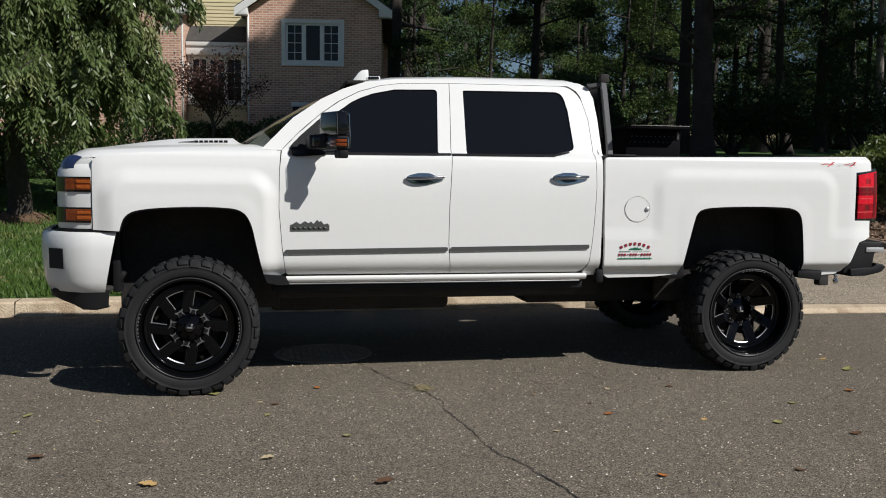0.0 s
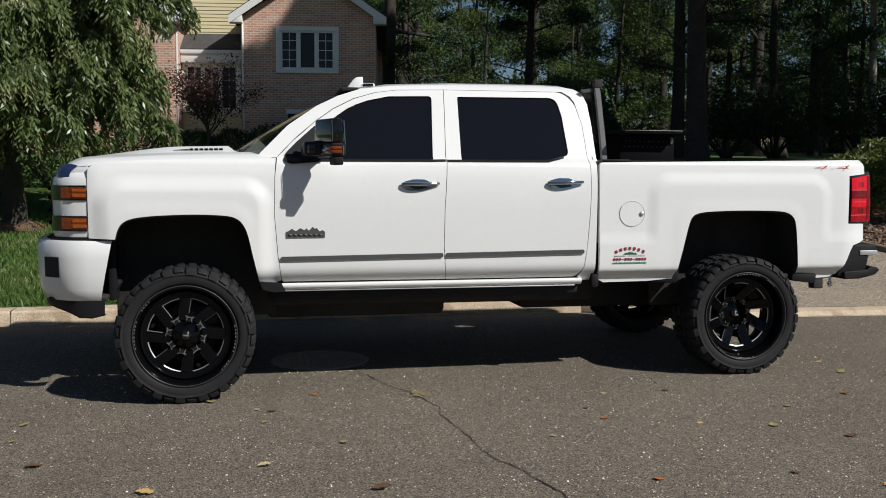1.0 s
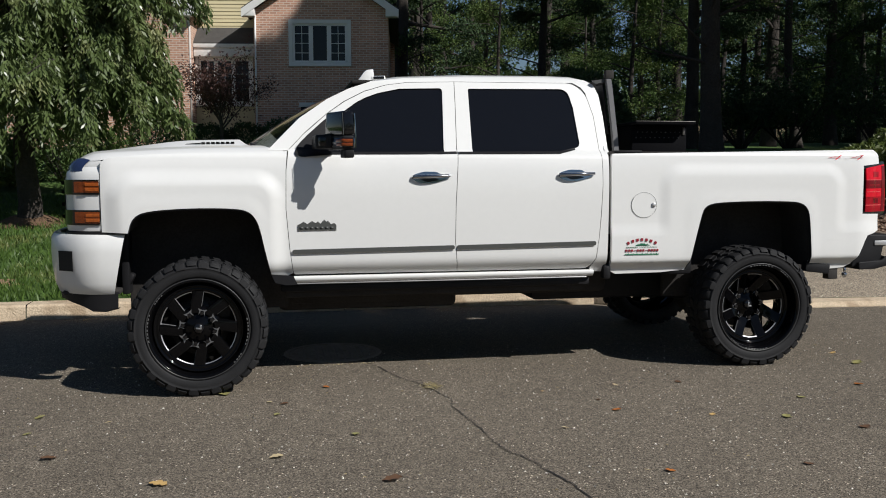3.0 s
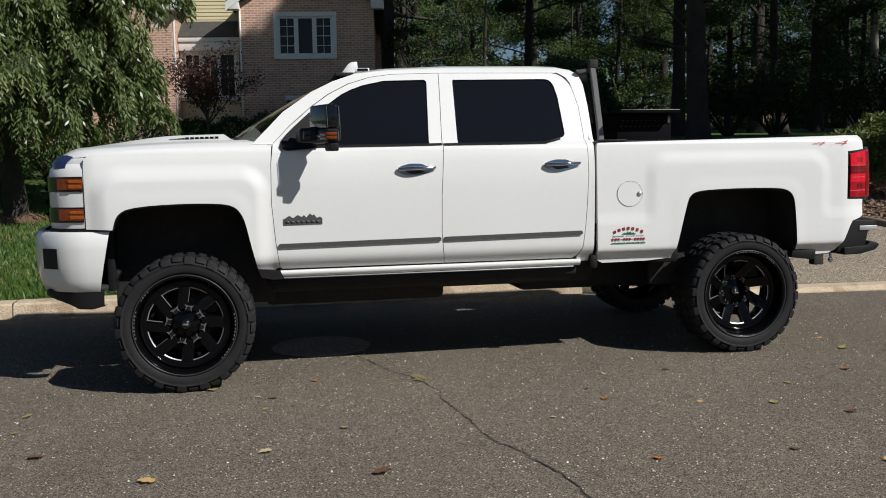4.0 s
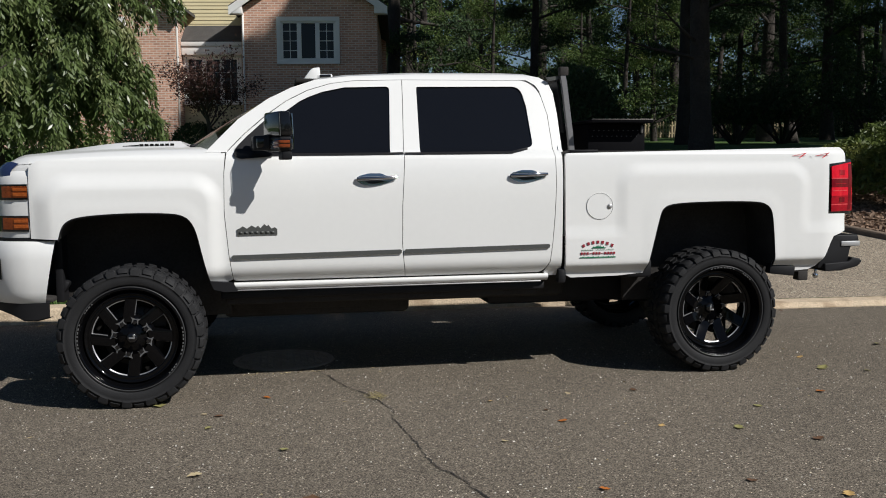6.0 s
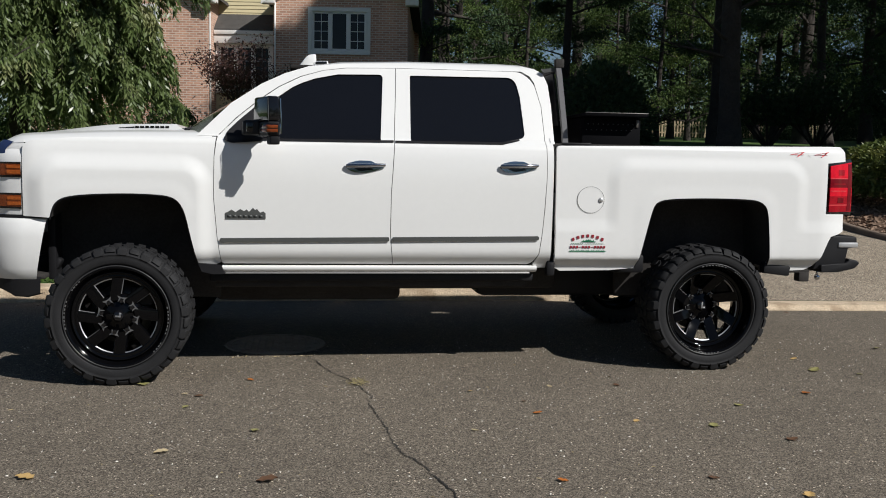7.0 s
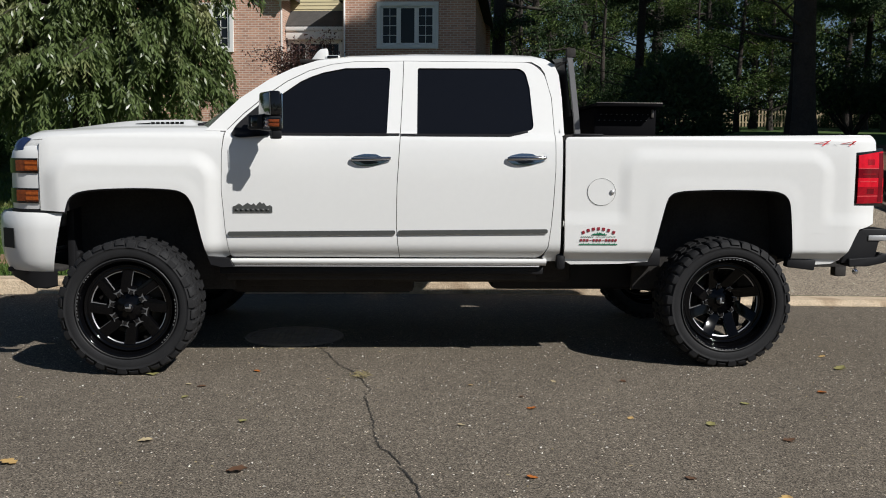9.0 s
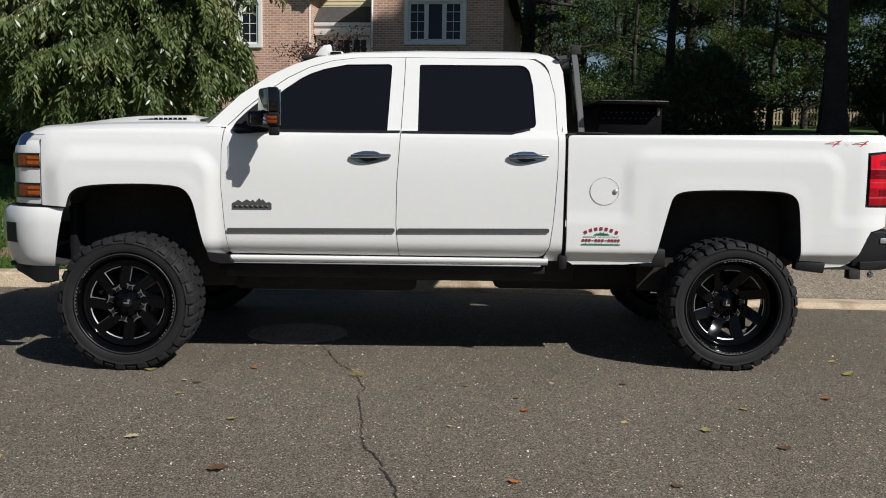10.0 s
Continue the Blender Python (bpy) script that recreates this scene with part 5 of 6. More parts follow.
def cards(centres, axis, length, width, bend=0.25):
    """Leaf blades: four-sided, folded a little along the rib; arrays of centres and axes."""
    n = len(centres)
    axis = axis / np.linalg.norm(axis, axis=1, keepdims=True)
    r = rng.normal(size=(n, 3))
    side = np.cross(axis, r)
    side /= np.linalg.norm(side, axis=1, keepdims=True) + 1e-9
    up = np.cross(side, axis)
    L, W = np.broadcast_to(length, n)[:, None], np.broadcast_to(width, n)[:, None]
    v = np.empty((n, 4, 3))
    v[:, 0] = centres - axis * L * 0.5
    v[:, 1] = centres + side * W * 0.5 + up * W * bend
    v[:, 2] = centres + axis * L * 0.5
    v[:, 3] = centres - side * W * 0.5 + up * W * bend
    return v.reshape(-1, 3), np.arange(n * 4).reshape(-1, 4)


def stuff_mesh(name, v, f, mat, parent=None, label=""):
    me = bpy.data.meshes.new(name)
    n, k = f.shape
    me.vertices.add(len(v))
    me.vertices.foreach_set("co", np.asarray(v, dtype=np.float32).ravel())
    me.loops.add(n * k)
    me.loops.foreach_set("vertex_index", f.astype(np.int32).ravel())
    me.polygons.add(n)
    me.polygons.foreach_set("loop_start", np.arange(0, n * k, k, dtype=np.int32))
    me.polygons.foreach_set("loop_total", np.full(n, k, dtype=np.int32))
    me.update(calc_edges=True)
    me.materials.append(mat)
    ob = new(name, me)
    if parent is not None:
        ob.parent = parent
    if label:
        ob["label"] = label
    return ob


# mulch chips
n = 9000
pd = rng.uniform(0.9, 7.0, n)
px = np.array([bed_edge(d) for d in pd]) + 0.06 + 6.0 * rng.random(n) ** 1.5
c = np.array([(x, kerb_y(x) + 0.27 + d, land(x, kerb_y(x) + 0.27 + d) + 0.085 + 0.09 * math.sin(math.pi * min(1, max(0, (x - bed_edge(d) - 0.02) / 9))) + 0.025 * rng.random()) for x, d in zip(px, pd)])
ax = rng.normal(size=(n, 3)) * (1, 1, 0.35)
v, f = cards(c, ax, rng.uniform(0.05, 0.13, n), rng.uniform(0.02, 0.05, n), bend=0.1)
tagged(stuff_mesh("mulch_chips", v, f, CHIP), "loose brown bark chips", "mulch", kind="stuff")

# grass blades
n = 46000
px, pd = rng.uniform(-6.5, 3.2, n), rng.uniform(0.02, 1, n) ** 1.3 * 7.5
keep = np.array([((x + 2.62) / 0.34) ** 2 + ((d - 0.95) / 0.27) ** 2 > 1 - 0.5 * noise.noise((x * 3, d * 3, 0)) or rng.random() < 0.30 for x, d in zip(px, pd)])
keep &= np.array([noise.noise((x * 1.7, d * 1.7, 4.0)) > -0.34 or rng.random() < 0.4 for x, d in zip(px, pd)])
px, pd = px[keep], pd[keep]
c = np.array([(x, kerb_y(x) + 0.30 + d, land(x, kerb_y(x) + 0.30 + d) + 0.035) for x, d in zip(px, pd)])
ax = np.stack([rng.normal(0, 0.4, len(c)), rng.normal(0, 0.4, len(c)), np.ones(len(c))], 1)
v, f = cards(c, ax, rng.uniform(0.06, 0.13, len(c)), rng.uniform(0.010, 0.018, len(c)), bend=0.1)
tagged(stuff_mesh("grass", v, f, BLADE), "mown green grass behind the kerb", "grass", kind="stuff")

rows = []
for r in (0.0, 0.35, 0.7, 1.0):
    rows.append([])
    for k in range(25):
        a = 2 * math.pi * k / 24
        q = r * (1 + 0.18 * math.sin(3 * a) + 0.1 * math.sin(5 * a + 1))
        q *= 1 + 0.22 * math.sin(7 * a + 2) + 0.15 * math.sin(11 * a)
        x, d = -2.62 + 0.36 * q * math.cos(a), 0.95 + 0.30 * q * math.sin(a)
        y = kerb_y(x) + 0.30 + d
        rows[-1].append((x, y, land(x, y) + (0.03 if r < 0.9 else -0.01)))
tagged(part("bare_soil", loft(rows), material("bare_soil_earth", (0.26, 0.17, 0.10), 0.95, vary=0.35, scale=5, fine=60, bump=0.8, bump_dist=0.02)), "bare brown soil patch in the grass", "soil", kind="structure")

# crack in the road
CRACK_LINE = [(1.15, 0.57), (1.22, 0.33), (1.29, 0.08), (1.33, -0.03), (1.40, -0.15), (1.46, -0.32), (1.49, -0.47), (1.535, -0.62), (1.50, -0.77), (1.525, -0.95), (1.545, -1.12), (1.56, -1.28), (1.575, -1.55), (1.61, -1.74), (1.66, -1.82), (1.70, -2.0), (1.745, -2.15), (1.78, -2.33), (1.80, -2.7), (1.86, -3.2)]
rnd = random.Random(3)
rows = []
for (ax_, ay_), (bx_, by_) in zip(CRACK_LINE, CRACK_LINE[1:]):
    for k in range(7):
        t = k / 7
        x, y = ax_ + (bx_ - ax_) * t + rnd.uniform(-0.010, 0.010), ay_ + (by_ - ay_) * t
        w = max(0.0004, 0.0030 + 0.0046 * noise.noise((x * 2.0, y * 5.0, 1.0)) + rnd.uniform(-0.0012, 0.0012))
        rows.append([(x - w, y, 0.004), (x + w, y + 0.004, 0.004)])
tagged(part("road_crack", loft(rows), CRACK, smooth=False), "thin jagged crack across the asphalt", "crack", kind="structure")

# manhole cover, flush in the road
mh = thing("manhole_cover", "round cast-iron manhole cover flush with the asphalt", "manhole cover", at=(0.912, 1.005, 0))
part("cover_ring", sharp(loft([[(r * math.cos(a), r * math.sin(a), z) for r, z in ((0.335, 0.004), (0.338, 0.012), (0.372, 0.012), (0.378, 0.003))] for a in [2 * math.pi * k / 48 for k in range(49)]])), IRON, mh)
bm = bmesh.new()
bmesh.ops.create_circle(bm, cap_ends=True, segments=48, radius=0.333, matrix=Matrix.Translation((0, 0, 0.006)))
for i in range(-6, 7):
    for j in range(-6, 7):
        if (i * i + j * j) * 0.0025 < 0.092:
            add_box(bm, (i * 0.05, j * 0.05, 0.009), (0.034, 0.034, 0.006))
part("cover_plate", bm, IRON, mh, "", smooth=False)

# fallen leaves, each its own thing
LEAVES = [(-0.067, -1.895, 1, 0.10), (0.46, -1.587, 4, 0.085), (0.79, -0.146, 0, 0.055), (2.438, -1.06, 0, 0.065), (0.515, -0.533, 3, 0.06), (-0.64, -1.404, 3, 0.09), (0.883, -1.272, 2, 0.07), (0.977, -2.035, 3, 0.11), (2.943, -1.268, 1, 0.055), (4.247, -0.755, 0, 0.08), (-0.868, -0.588, 2, 0.07), (0.145, -0.216, 2, 0.10),
          (4.66, -0.148, 2, 0.11), (3.112, -0.455, 3, 0.06), (3.338, -1.395, 2, 0.085), (3.64, -1.67, 3, 0.085), (2.276, -2.158, 0, 0.06), (2.97, -2.19, 3, 0.06), (3.286, -2.443, 1, 0.08), (5.6, 0.55, 2, 0.09)]
rnd = random.Random(64)
for k in range(17):
    LEAVES.append((rnd.uniform(-1.2, 6.4), rnd.uniform(-2.7, 0.3), rnd.choice((1, 2, 3, 3, 4, 4, 4)), rnd.uniform(0.03, 0.07)))
for k in range(14):
    x = rnd.choice((rnd.uniform(-3.2, -0.4), rnd.uniform(4.7, 7.5)))
    LEAVES.append((x, kerb_y(x) - rnd.uniform(0.06, 0.3), rnd.choice((1, 3, 4)), rnd.uniform(0.04, 0.08)))
rnd = random.Random(11)
WORDS = ["orange", "yellow", "green", "dark brown", "pale dry"]
for x, y, m_, size in LEAVES:
    rows = []
    for k in range(8):
        t = k / 7
        w = 0.34 * math.sin(math.pi * t ** 0.8) ** 0.8 * (1 + 0.45 * math.sin(k * 2.4 + 9 * x)) + 0.015
        rows.append([((t - 0.5) * size, s * w * size, 0.005 + size * (0.10 * abs(s) + 0.12 * math.sin(2.6 * t + x)) ** 1.0 * 0.8 + 0.002) for s in (-1, -0.5, 0, 0.5, 1)])
    ob = part("fallen_leaf", loft([[(a_ * 0.85, b_ * 0.85, c_ * 0.7) for a_, b_, c_ in r_] for r_ in rows]), FALLEN[m_])
    lo = min(v.co.z for v in ob.data.vertices)
    ob.matrix_world = Matrix.Translation((x, y, 0.0025 - lo)) @ Matrix.Rotation(rnd.uniform(0, 6.28), 4, 'Z')
    tagged(ob, WORDS[m_] + " curled fallen leaf lying on the asphalt", "leaf", "fallen leaves")

# pale grit and tiny stones worked loose from the surface
g = np.random.default_rng(5)
n = 2300
c = np.stack([g.uniform(-3, 8, n), g.uniform(-3.6, 1.0, n), np.full(n, 0.005)], 1)
v, f = cards(c, g.normal(size=(n, 3)) * (1, 1, 0.1), g.uniform(0.007, 0.018, n), g.uniform(0.006, 0.012, n), bend=0.5)
v[:, 2] = np.maximum(v[:, 2], 0.004)
tagged(stuff_mesh("grit", v, f, material("pale_grit", (0.80, 0.77, 0.70), 0.8, vary=0.3, scale=3, fine=60, island=0.5)), "pale grit and tiny stones scattered over the asphalt", "grit", kind="stuff")

# tuft of dry grass in the crack
g = np.random.default_rng(91)
n = 80
c = np.stack([g.normal(1.462, 0.035, n), g.normal(-0.30, 0.045, n), np.full(n, 0.016)], 1)
ax = np.stack([g.normal(0, 1.0, n), g.normal(0, 1.0, n), np.full(n, 0.35)], 1)
v, f = cards(c, ax, g.uniform(0.03, 0.085, n), g.uniform(0.003, 0.006, n), bend=0.1)
v[:, 2] = np.maximum(v[:, 2], 0.004)
tagged(stuff_mesh("dry_tuft", v, f, material("dry_grass", (0.30, 0.25, 0.12), 0.8, vary=0.4, scale=9, fine=60, island=0.5)), "dry yellow grass tuft growing in the road crack", "grass tuft", kind="stuff")

# small litter of leaf bits and grit
g = np.random.default_rng(77)
n = 1100
c = np.stack([g.uniform(-4, 9, n), g.uniform(-4.5, 1.2, n), np.full(n, 0.006)], 1)
# more of it gathers in the gutter
c[:300, 0] = np.where(g.random(300) < 0.7, g.uniform(-4.5, 0.2, 300), g.uniform(4.6, 9, 300))
c[:300, 1] = [kerb_y(x) - 0.015 - abs(q) for x, q in zip(c[:300, 0], g.normal(0, 0.09, 300))]
# and some beside the manhole
c[300:360, 0], c[300:360, 1] = g.uniform(0.62, 1.22, 60), g.normal(0.555, 0.018, 60)
v, f = cards(c, g.normal(size=(n, 3)) * (1, 1, 0.06), g.uniform(0.008, 0.022, n) * (1 + (g.random(n) < 0.12)), g.uniform(0.005, 0.012, n), bend=0.06)
v[:, 2] = np.maximum(v[:, 2], 0.004)
tagged(stuff_mesh("leaf_litter", v, f, material("dry_leaf_bits", (0.36, 0.29, 0.16), 0.8, vary=0.5, scale=3, fine=40, island=0.6)), "tiny dry leaf bits scattered over the asphalt", "litter", kind="stuff")

# ---- house ----
HOUSE_A = radians(-8)
house = thing("house", "two-storey brick and yellow-sided house with white trim up the lawn", "house", at=(0.0, 24.2, 2.2))
house.rotation_euler = (0, 0, HOUSE_A)


def brick_wall_material():
    m = bpy.data.materials.new("brick_courses")
    m.use_nodes = True
    nt = m.node_tree
    n, l = nt.nodes, nt.links
    b = n["Principled BSDF"]
    b.inputs["Roughness"].default_value = 0.88
    tc = n.new("ShaderNodeTexCoord")
    sep = n.new("ShaderNodeSeparateXYZ")
    comb = n.new("ShaderNodeCombineXYZ")
    ad = n.new("ShaderNodeMath")
    ad.operation = 'ADD'
    l.new(tc.outputs["Object"], sep.inputs[0])
    l.new(sep.outputs[0], ad.inputs[0])
    l.new(sep.outputs[1], ad.inputs[1])
    l.new(ad.outputs[0], comb.inputs[0])
    l.new(sep.outputs[2], comb.inputs[1])
    br = n.new("ShaderNodeTexBrick")
    br.inputs["Scale"].default_value = 1.0
    br.inputs["Brick Width"].default_value, br.inputs["Row Height"].default_value = 0.22, 0.074
    br.inputs["Mortar Size"].default_value, br.inputs["Mortar Smooth"].default_value = 0.012, 0.1
    br.inputs["Bias"].default_value = -0.1
    br.inputs["Color1"].default_value, br.inputs["Color2"].default_value = (0.60, 0.325, 0.225, 1), (0.40, 0.205, 0.14, 1)
    br.inputs["Mortar"].default_value = (0.66, 0.55, 0.46, 1)
    l.new(comb.outputs[0], br.inputs["Vector"])
    nz = n.new("ShaderNodeTexNoise")
    nz.inputs["Scale"].default_value, nz.inputs["Detail"].default_value = 1.5, 6
    l.new(tc.outputs["Object"], nz.inputs["Vector"])
    mp = n.new("ShaderNodeMapRange")
    mp.inputs["To Min"].default_value, mp.inputs["To Max"].default_value = 0.8, 1.2
    l.new(nz.outputs["Fac"], mp.inputs["Value"])
    hsv = n.new("ShaderNodeHueSaturation")
    l.new(br.outputs["Color"], hsv.inputs["Color"])
    l.new(mp.outputs[0], hsv.inputs["Value"])
    l.new(hsv.outputs[0], b.inputs["Base Color"])
    bp = n.new("ShaderNodeBump")
    bp.invert = True
    bp.inputs["Strength"].default_value, bp.inputs["Distance"].default_value = 0.7, 0.012
    l.new(br.outputs["Fac"], bp.inputs["Height"])
    l.new(bp.outputs[0], b.inputs["Normal"])
    return m


COURSES = brick_wall_material()


def wall_with_holes(outline, holes, y, thick):
    """A wall in the x-z plane with openings through it, its face at y."""
    loops = [[Vector((x, z, 0)) for x, z in o] for o in (outline, *holes)]
    flat = [v for o in loops for v in o]
    bm = bmesh.new()
    vs = [bm.verts.new((v.x, y, v.y)) for v in flat]
    for t in tessellate_polygon(loops):
        bm.faces.new([vs[i] for i in t])
    bm.normal_update()
    for f in bm.faces:
        if f.normal.y > 0:
            f.normal_flip()
    r = bmesh.ops.extrude_face_region(bm, geom=bm.faces[:])
    for g in r["geom"]:
        if isinstance(g, bmesh.types.BMVert):
            g.co.y += thick
    bmesh.ops.recalc_face_normals(bm, faces=bm.faces[:])
    return sharp(bm, 20)


def rect(x0, x1, z0, z1):
    return [(x0, z0), (x1, z0), (x1, z1), (x0, z1)]


GZ = 4.40
part("gable_wall", wall_with_holes([(0.03, -0.6), (4.33, -0.6), (4.33, GZ), (2.18, GZ + 1.45), (0.03, GZ)], [rect(1.16, 3.12, 2.66, 4.10)], 0.0, 0.25), COURSES, house, "brick gable wall", smooth=False)
part("gable_side_wall", box((4.20, 4.2, 1.9), (0.25, 7.9, 5.0)), COURSES, house, "", smooth=False)
part("gable_return_wall", box((0.155, 1.25, 1.9), (0.25, 1.95, 5.0)), COURSES, house, "", smooth=False)
LX, LR = -2.06, -4.95
LTOP = GZ + 0.674 * (LX - LR)
part("left_wall", wall_with_holes([(2 * LR - LX, -0.6), (LX, -0.6), (LX, GZ), (LR, LTOP), (2 * LR - LX, GZ)], [rect(-5.06, -3.60, 2.56, 4.10)], 0.0, 0.25), COURSES, house, "brick gable wall", smooth=False)
part("left_return_wall", box((-2.185, 1.25, 1.9), (0.25, 1.95, 5.0)), COURSES, house, "", smooth=False)
part("back_wall", box((-2.0, 8.1, 2.6), (13, 0.25, 6.4)), COURSES, house, "", smooth=False)
# yellow clapboards over the entrance
rows = []
z = 2.95
while z < 7.2:
    rows.append([(-4.2, 1.5 - 0.018, z), (0.03, 1.5 - 0.018, z)])
    rows.append([(-4.2, 1.5, z + 0.115), (0.03, 1.5, z + 0.115)])
    z += 0.12
part("siding", sharp(loft(rows), 20), SIDING, house, "pale yellow clapboard siding", smooth=False)
part("entry_wall", box((-1.02, 1.7, 1.2), (2.1, 0.2, 3.6)), SIDING, house, "", smooth=False)
part("entry_front", box((-1.015, 1.06, 0.42), (2.07, 0.12, 2.0)), SIDING, house, "", smooth=False)
# pent roof with fascia
pent = part("pent_roof", sharp(loft([[(x, y, z) for x in (-2.05, 0.02)] for y, z in ((1.49, 4.09), (0.75, 3.51), (0.75, 3.45), (1.49, 4.01))])), SHINGLE, house, "dark shingled pent roof")
part("fascia", box((-1.015, 0.73, 3.39), (2.06, 0.06, 0.13), bevel=0.01), TRIM, house, "white fascia board")
part("frieze", box((-1.015, 0.80, 3.18), (2.06, 0.10, 0.27), bevel=0.01), TRIM, house)
# gable roof, rake boards, eave returns
for cx, half, top in ((2.18, 2.15, GZ + 1.45), (LR, LX - LR, LTOP)):
    for s in (-1, 1):
        prof = [(cx, top + 0.17), (cx + s * (half + 0.33), GZ - 0.06)]
        dx, dz = prof[1][0] - prof[0][0], prof[1][1] - prof[0][1]
        part("gable_roof", slab([(prof[0][0] + dx * t, prof[0][1] + dz * t + o) for t, o in ((0, 0), (1, 0), (1, 0.10), (0, 0.10))], -0.32, 8.2), SHINGLE, house, "dark shingle roof")
        part("rake_board", slab([(prof[0][0] + dx * t, prof[0][1] + dz * t + o) for t, o in ((0, -0.20), (1, -0.20), (1, 0.06), (0, 0.06))], -0.35, -0.30), TRIM, house, "white rake board")
        part("eave_return", box((cx + s * (half + 0.13), -0.16, GZ - 0.10), (0.42, 0.34, 0.24), bevel=0.015), TRIM, house, "white eave return")
part("main_roof", sharp(loft([[(x, y, z) for x in (-8.9, 0.3)] for y, z in ((1.3, 7.1), (5.0, 9.2), (8.7, 7.1))])), SHINGLE, house, "dark shingle roof")
bm = bmesh.new()
add_tube(bm, [(0.09, -0.05, 4.25), (0.09, -0.05, 2.2), (0.09, -0.05, -0.3)], 0.03, 8)
part("downspout", bm, TRIM, house, "white downspout")
add = bmesh.new()
add_tube(add, [(-1.98, -0.10, 4.22), (-2.02, -0.02, 4.05), (-2.02, 0.10, 3.9), (-2.02, 0.12, -0.3)], 0.035, 8)
part("downspout", add, TRIM, house, "white downspout")


def house_window(name, x0, x1, z0, z1, y, lights, grid, parent, casing=0.13):
    w = new(name)
    w.parent = parent
    w["label"] = "white-trimmed window with dark panes"
    bm = bmesh.new()
    cx, cz = (x0 + x1) / 2, (z0 + z1) / 2
    for c, s in (((cx, y, z1 + casing / 2), (x1 - x0 + 2 * casing, 0.08, casing)), ((cx, y, z0 - casing / 2), (x1 - x0 + 2 * casing, 0.11, casing)), ((x0 - casing / 2, y, cz), (casing, 0.08, z1 - z0)), ((x1 + casing / 2, y, cz), (casing, 0.08, z1 - z0))):
        add_box(bm, c, s, bevel=0.008, seg=1)
    part("window_frame", bm, TRIM, w, smooth=False)
    step = (x1 - x0) / lights
    for k in range(lights):
        a, b = x0 + k * step, x0 + (k + 1) * step
        bm = bmesh.new()
        for c, s in ((((a + b) / 2, y + 0.03, z1 - 0.03), (step, 0.05, 0.06)), (((a + b) / 2, y + 0.03, z0 + 0.03), (step, 0.05, 0.06)), ((a + 0.035, y + 0.03, cz), (0.07, 0.05, z1 - z0)), ((b - 0.035, y + 0.03, cz), (0.07, 0.05, z1 - z0))):
            add_box(bm, c, s)
        if grid[k]:
            gx_, gz_ = grid[k]
            for i in range(1, gx_):
                add_box(bm, (a + step * i / gx_, y + 0.045, cz), (0.018, 0.02, z1 - z0))
            for i in range(1, gz_):
                add_box(bm, ((a + b) / 2, y + 0.045, z0 + (z1 - z0) * i / gz_), (step, 0.02, 0.018))
        part("sash", bm, TRIM, w, smooth=False)
        part("pane", box(((a + b) / 2, y + 0.06, cz), (step - 0.08, 0.008, z1 - z0 - 0.08)), PANE, w, "dark reflecting pane", smooth=False)
    return w


house_window("upper_window", 1.27, 3.01, 2.77, 3.99, -0.02, 3, [(2, 4), None, (2, 4)], house)
house_window("left_window", -4.95, -3.71, 2.67, 3.99, -0.02, 2, [(2, 4), (2, 4)], house)
house_window("entry_window", -1.94, -0.24, 1.54, 2.98, 0.97, 3, [(2, 3), (2, 3), (2, 3)], house, 0.10)
part("lower_lintel", box((2.05, -0.03, 1.42), (1.2, 0.08, 0.14), bevel=0.008), TRIM, house)
part("lower_opening", box((2.05, -0.01, 0.5), (1.1, 0.05, 1.7), bevel=0.01), PANE, house, "dark lower window")

# ---- plants ----


def branch(bm, p, d, length, r, rnd, depth, tips, droop=0.0):
    pts, rad = [Vector(p)], [r]
    q, dv = Vector(p), Vector(d).normalized()
    for k in range(5):
        dv = (dv + Vector((rnd.uniform(-1, 1), rnd.uniform(-1, 1), rnd.uniform(-0.7, 0.7))) * 0.16 + Vector((0, 0, -droop))).normalized()
        q = q + dv * length / 5
        pts.append(q.copy())
        rad.append(r * (1 - 0.15 * (k + 1)))
    add_tube(bm, pts, rad, 6 if depth else 8, False)
    tips += pts[2:]
    if depth > 0:
        for k in (2, 3, 4, 5):
            a = rnd.uniform(0, 6.28)
            side = Vector((math.cos(a), math.sin(a), rnd.uniform(0.0, 0.6)))
            branch(bm, pts[k], dv * 0.6 + side * 0.9, length * 0.55, rad[k] * 0.6, rnd, depth - 1, tips, droop)


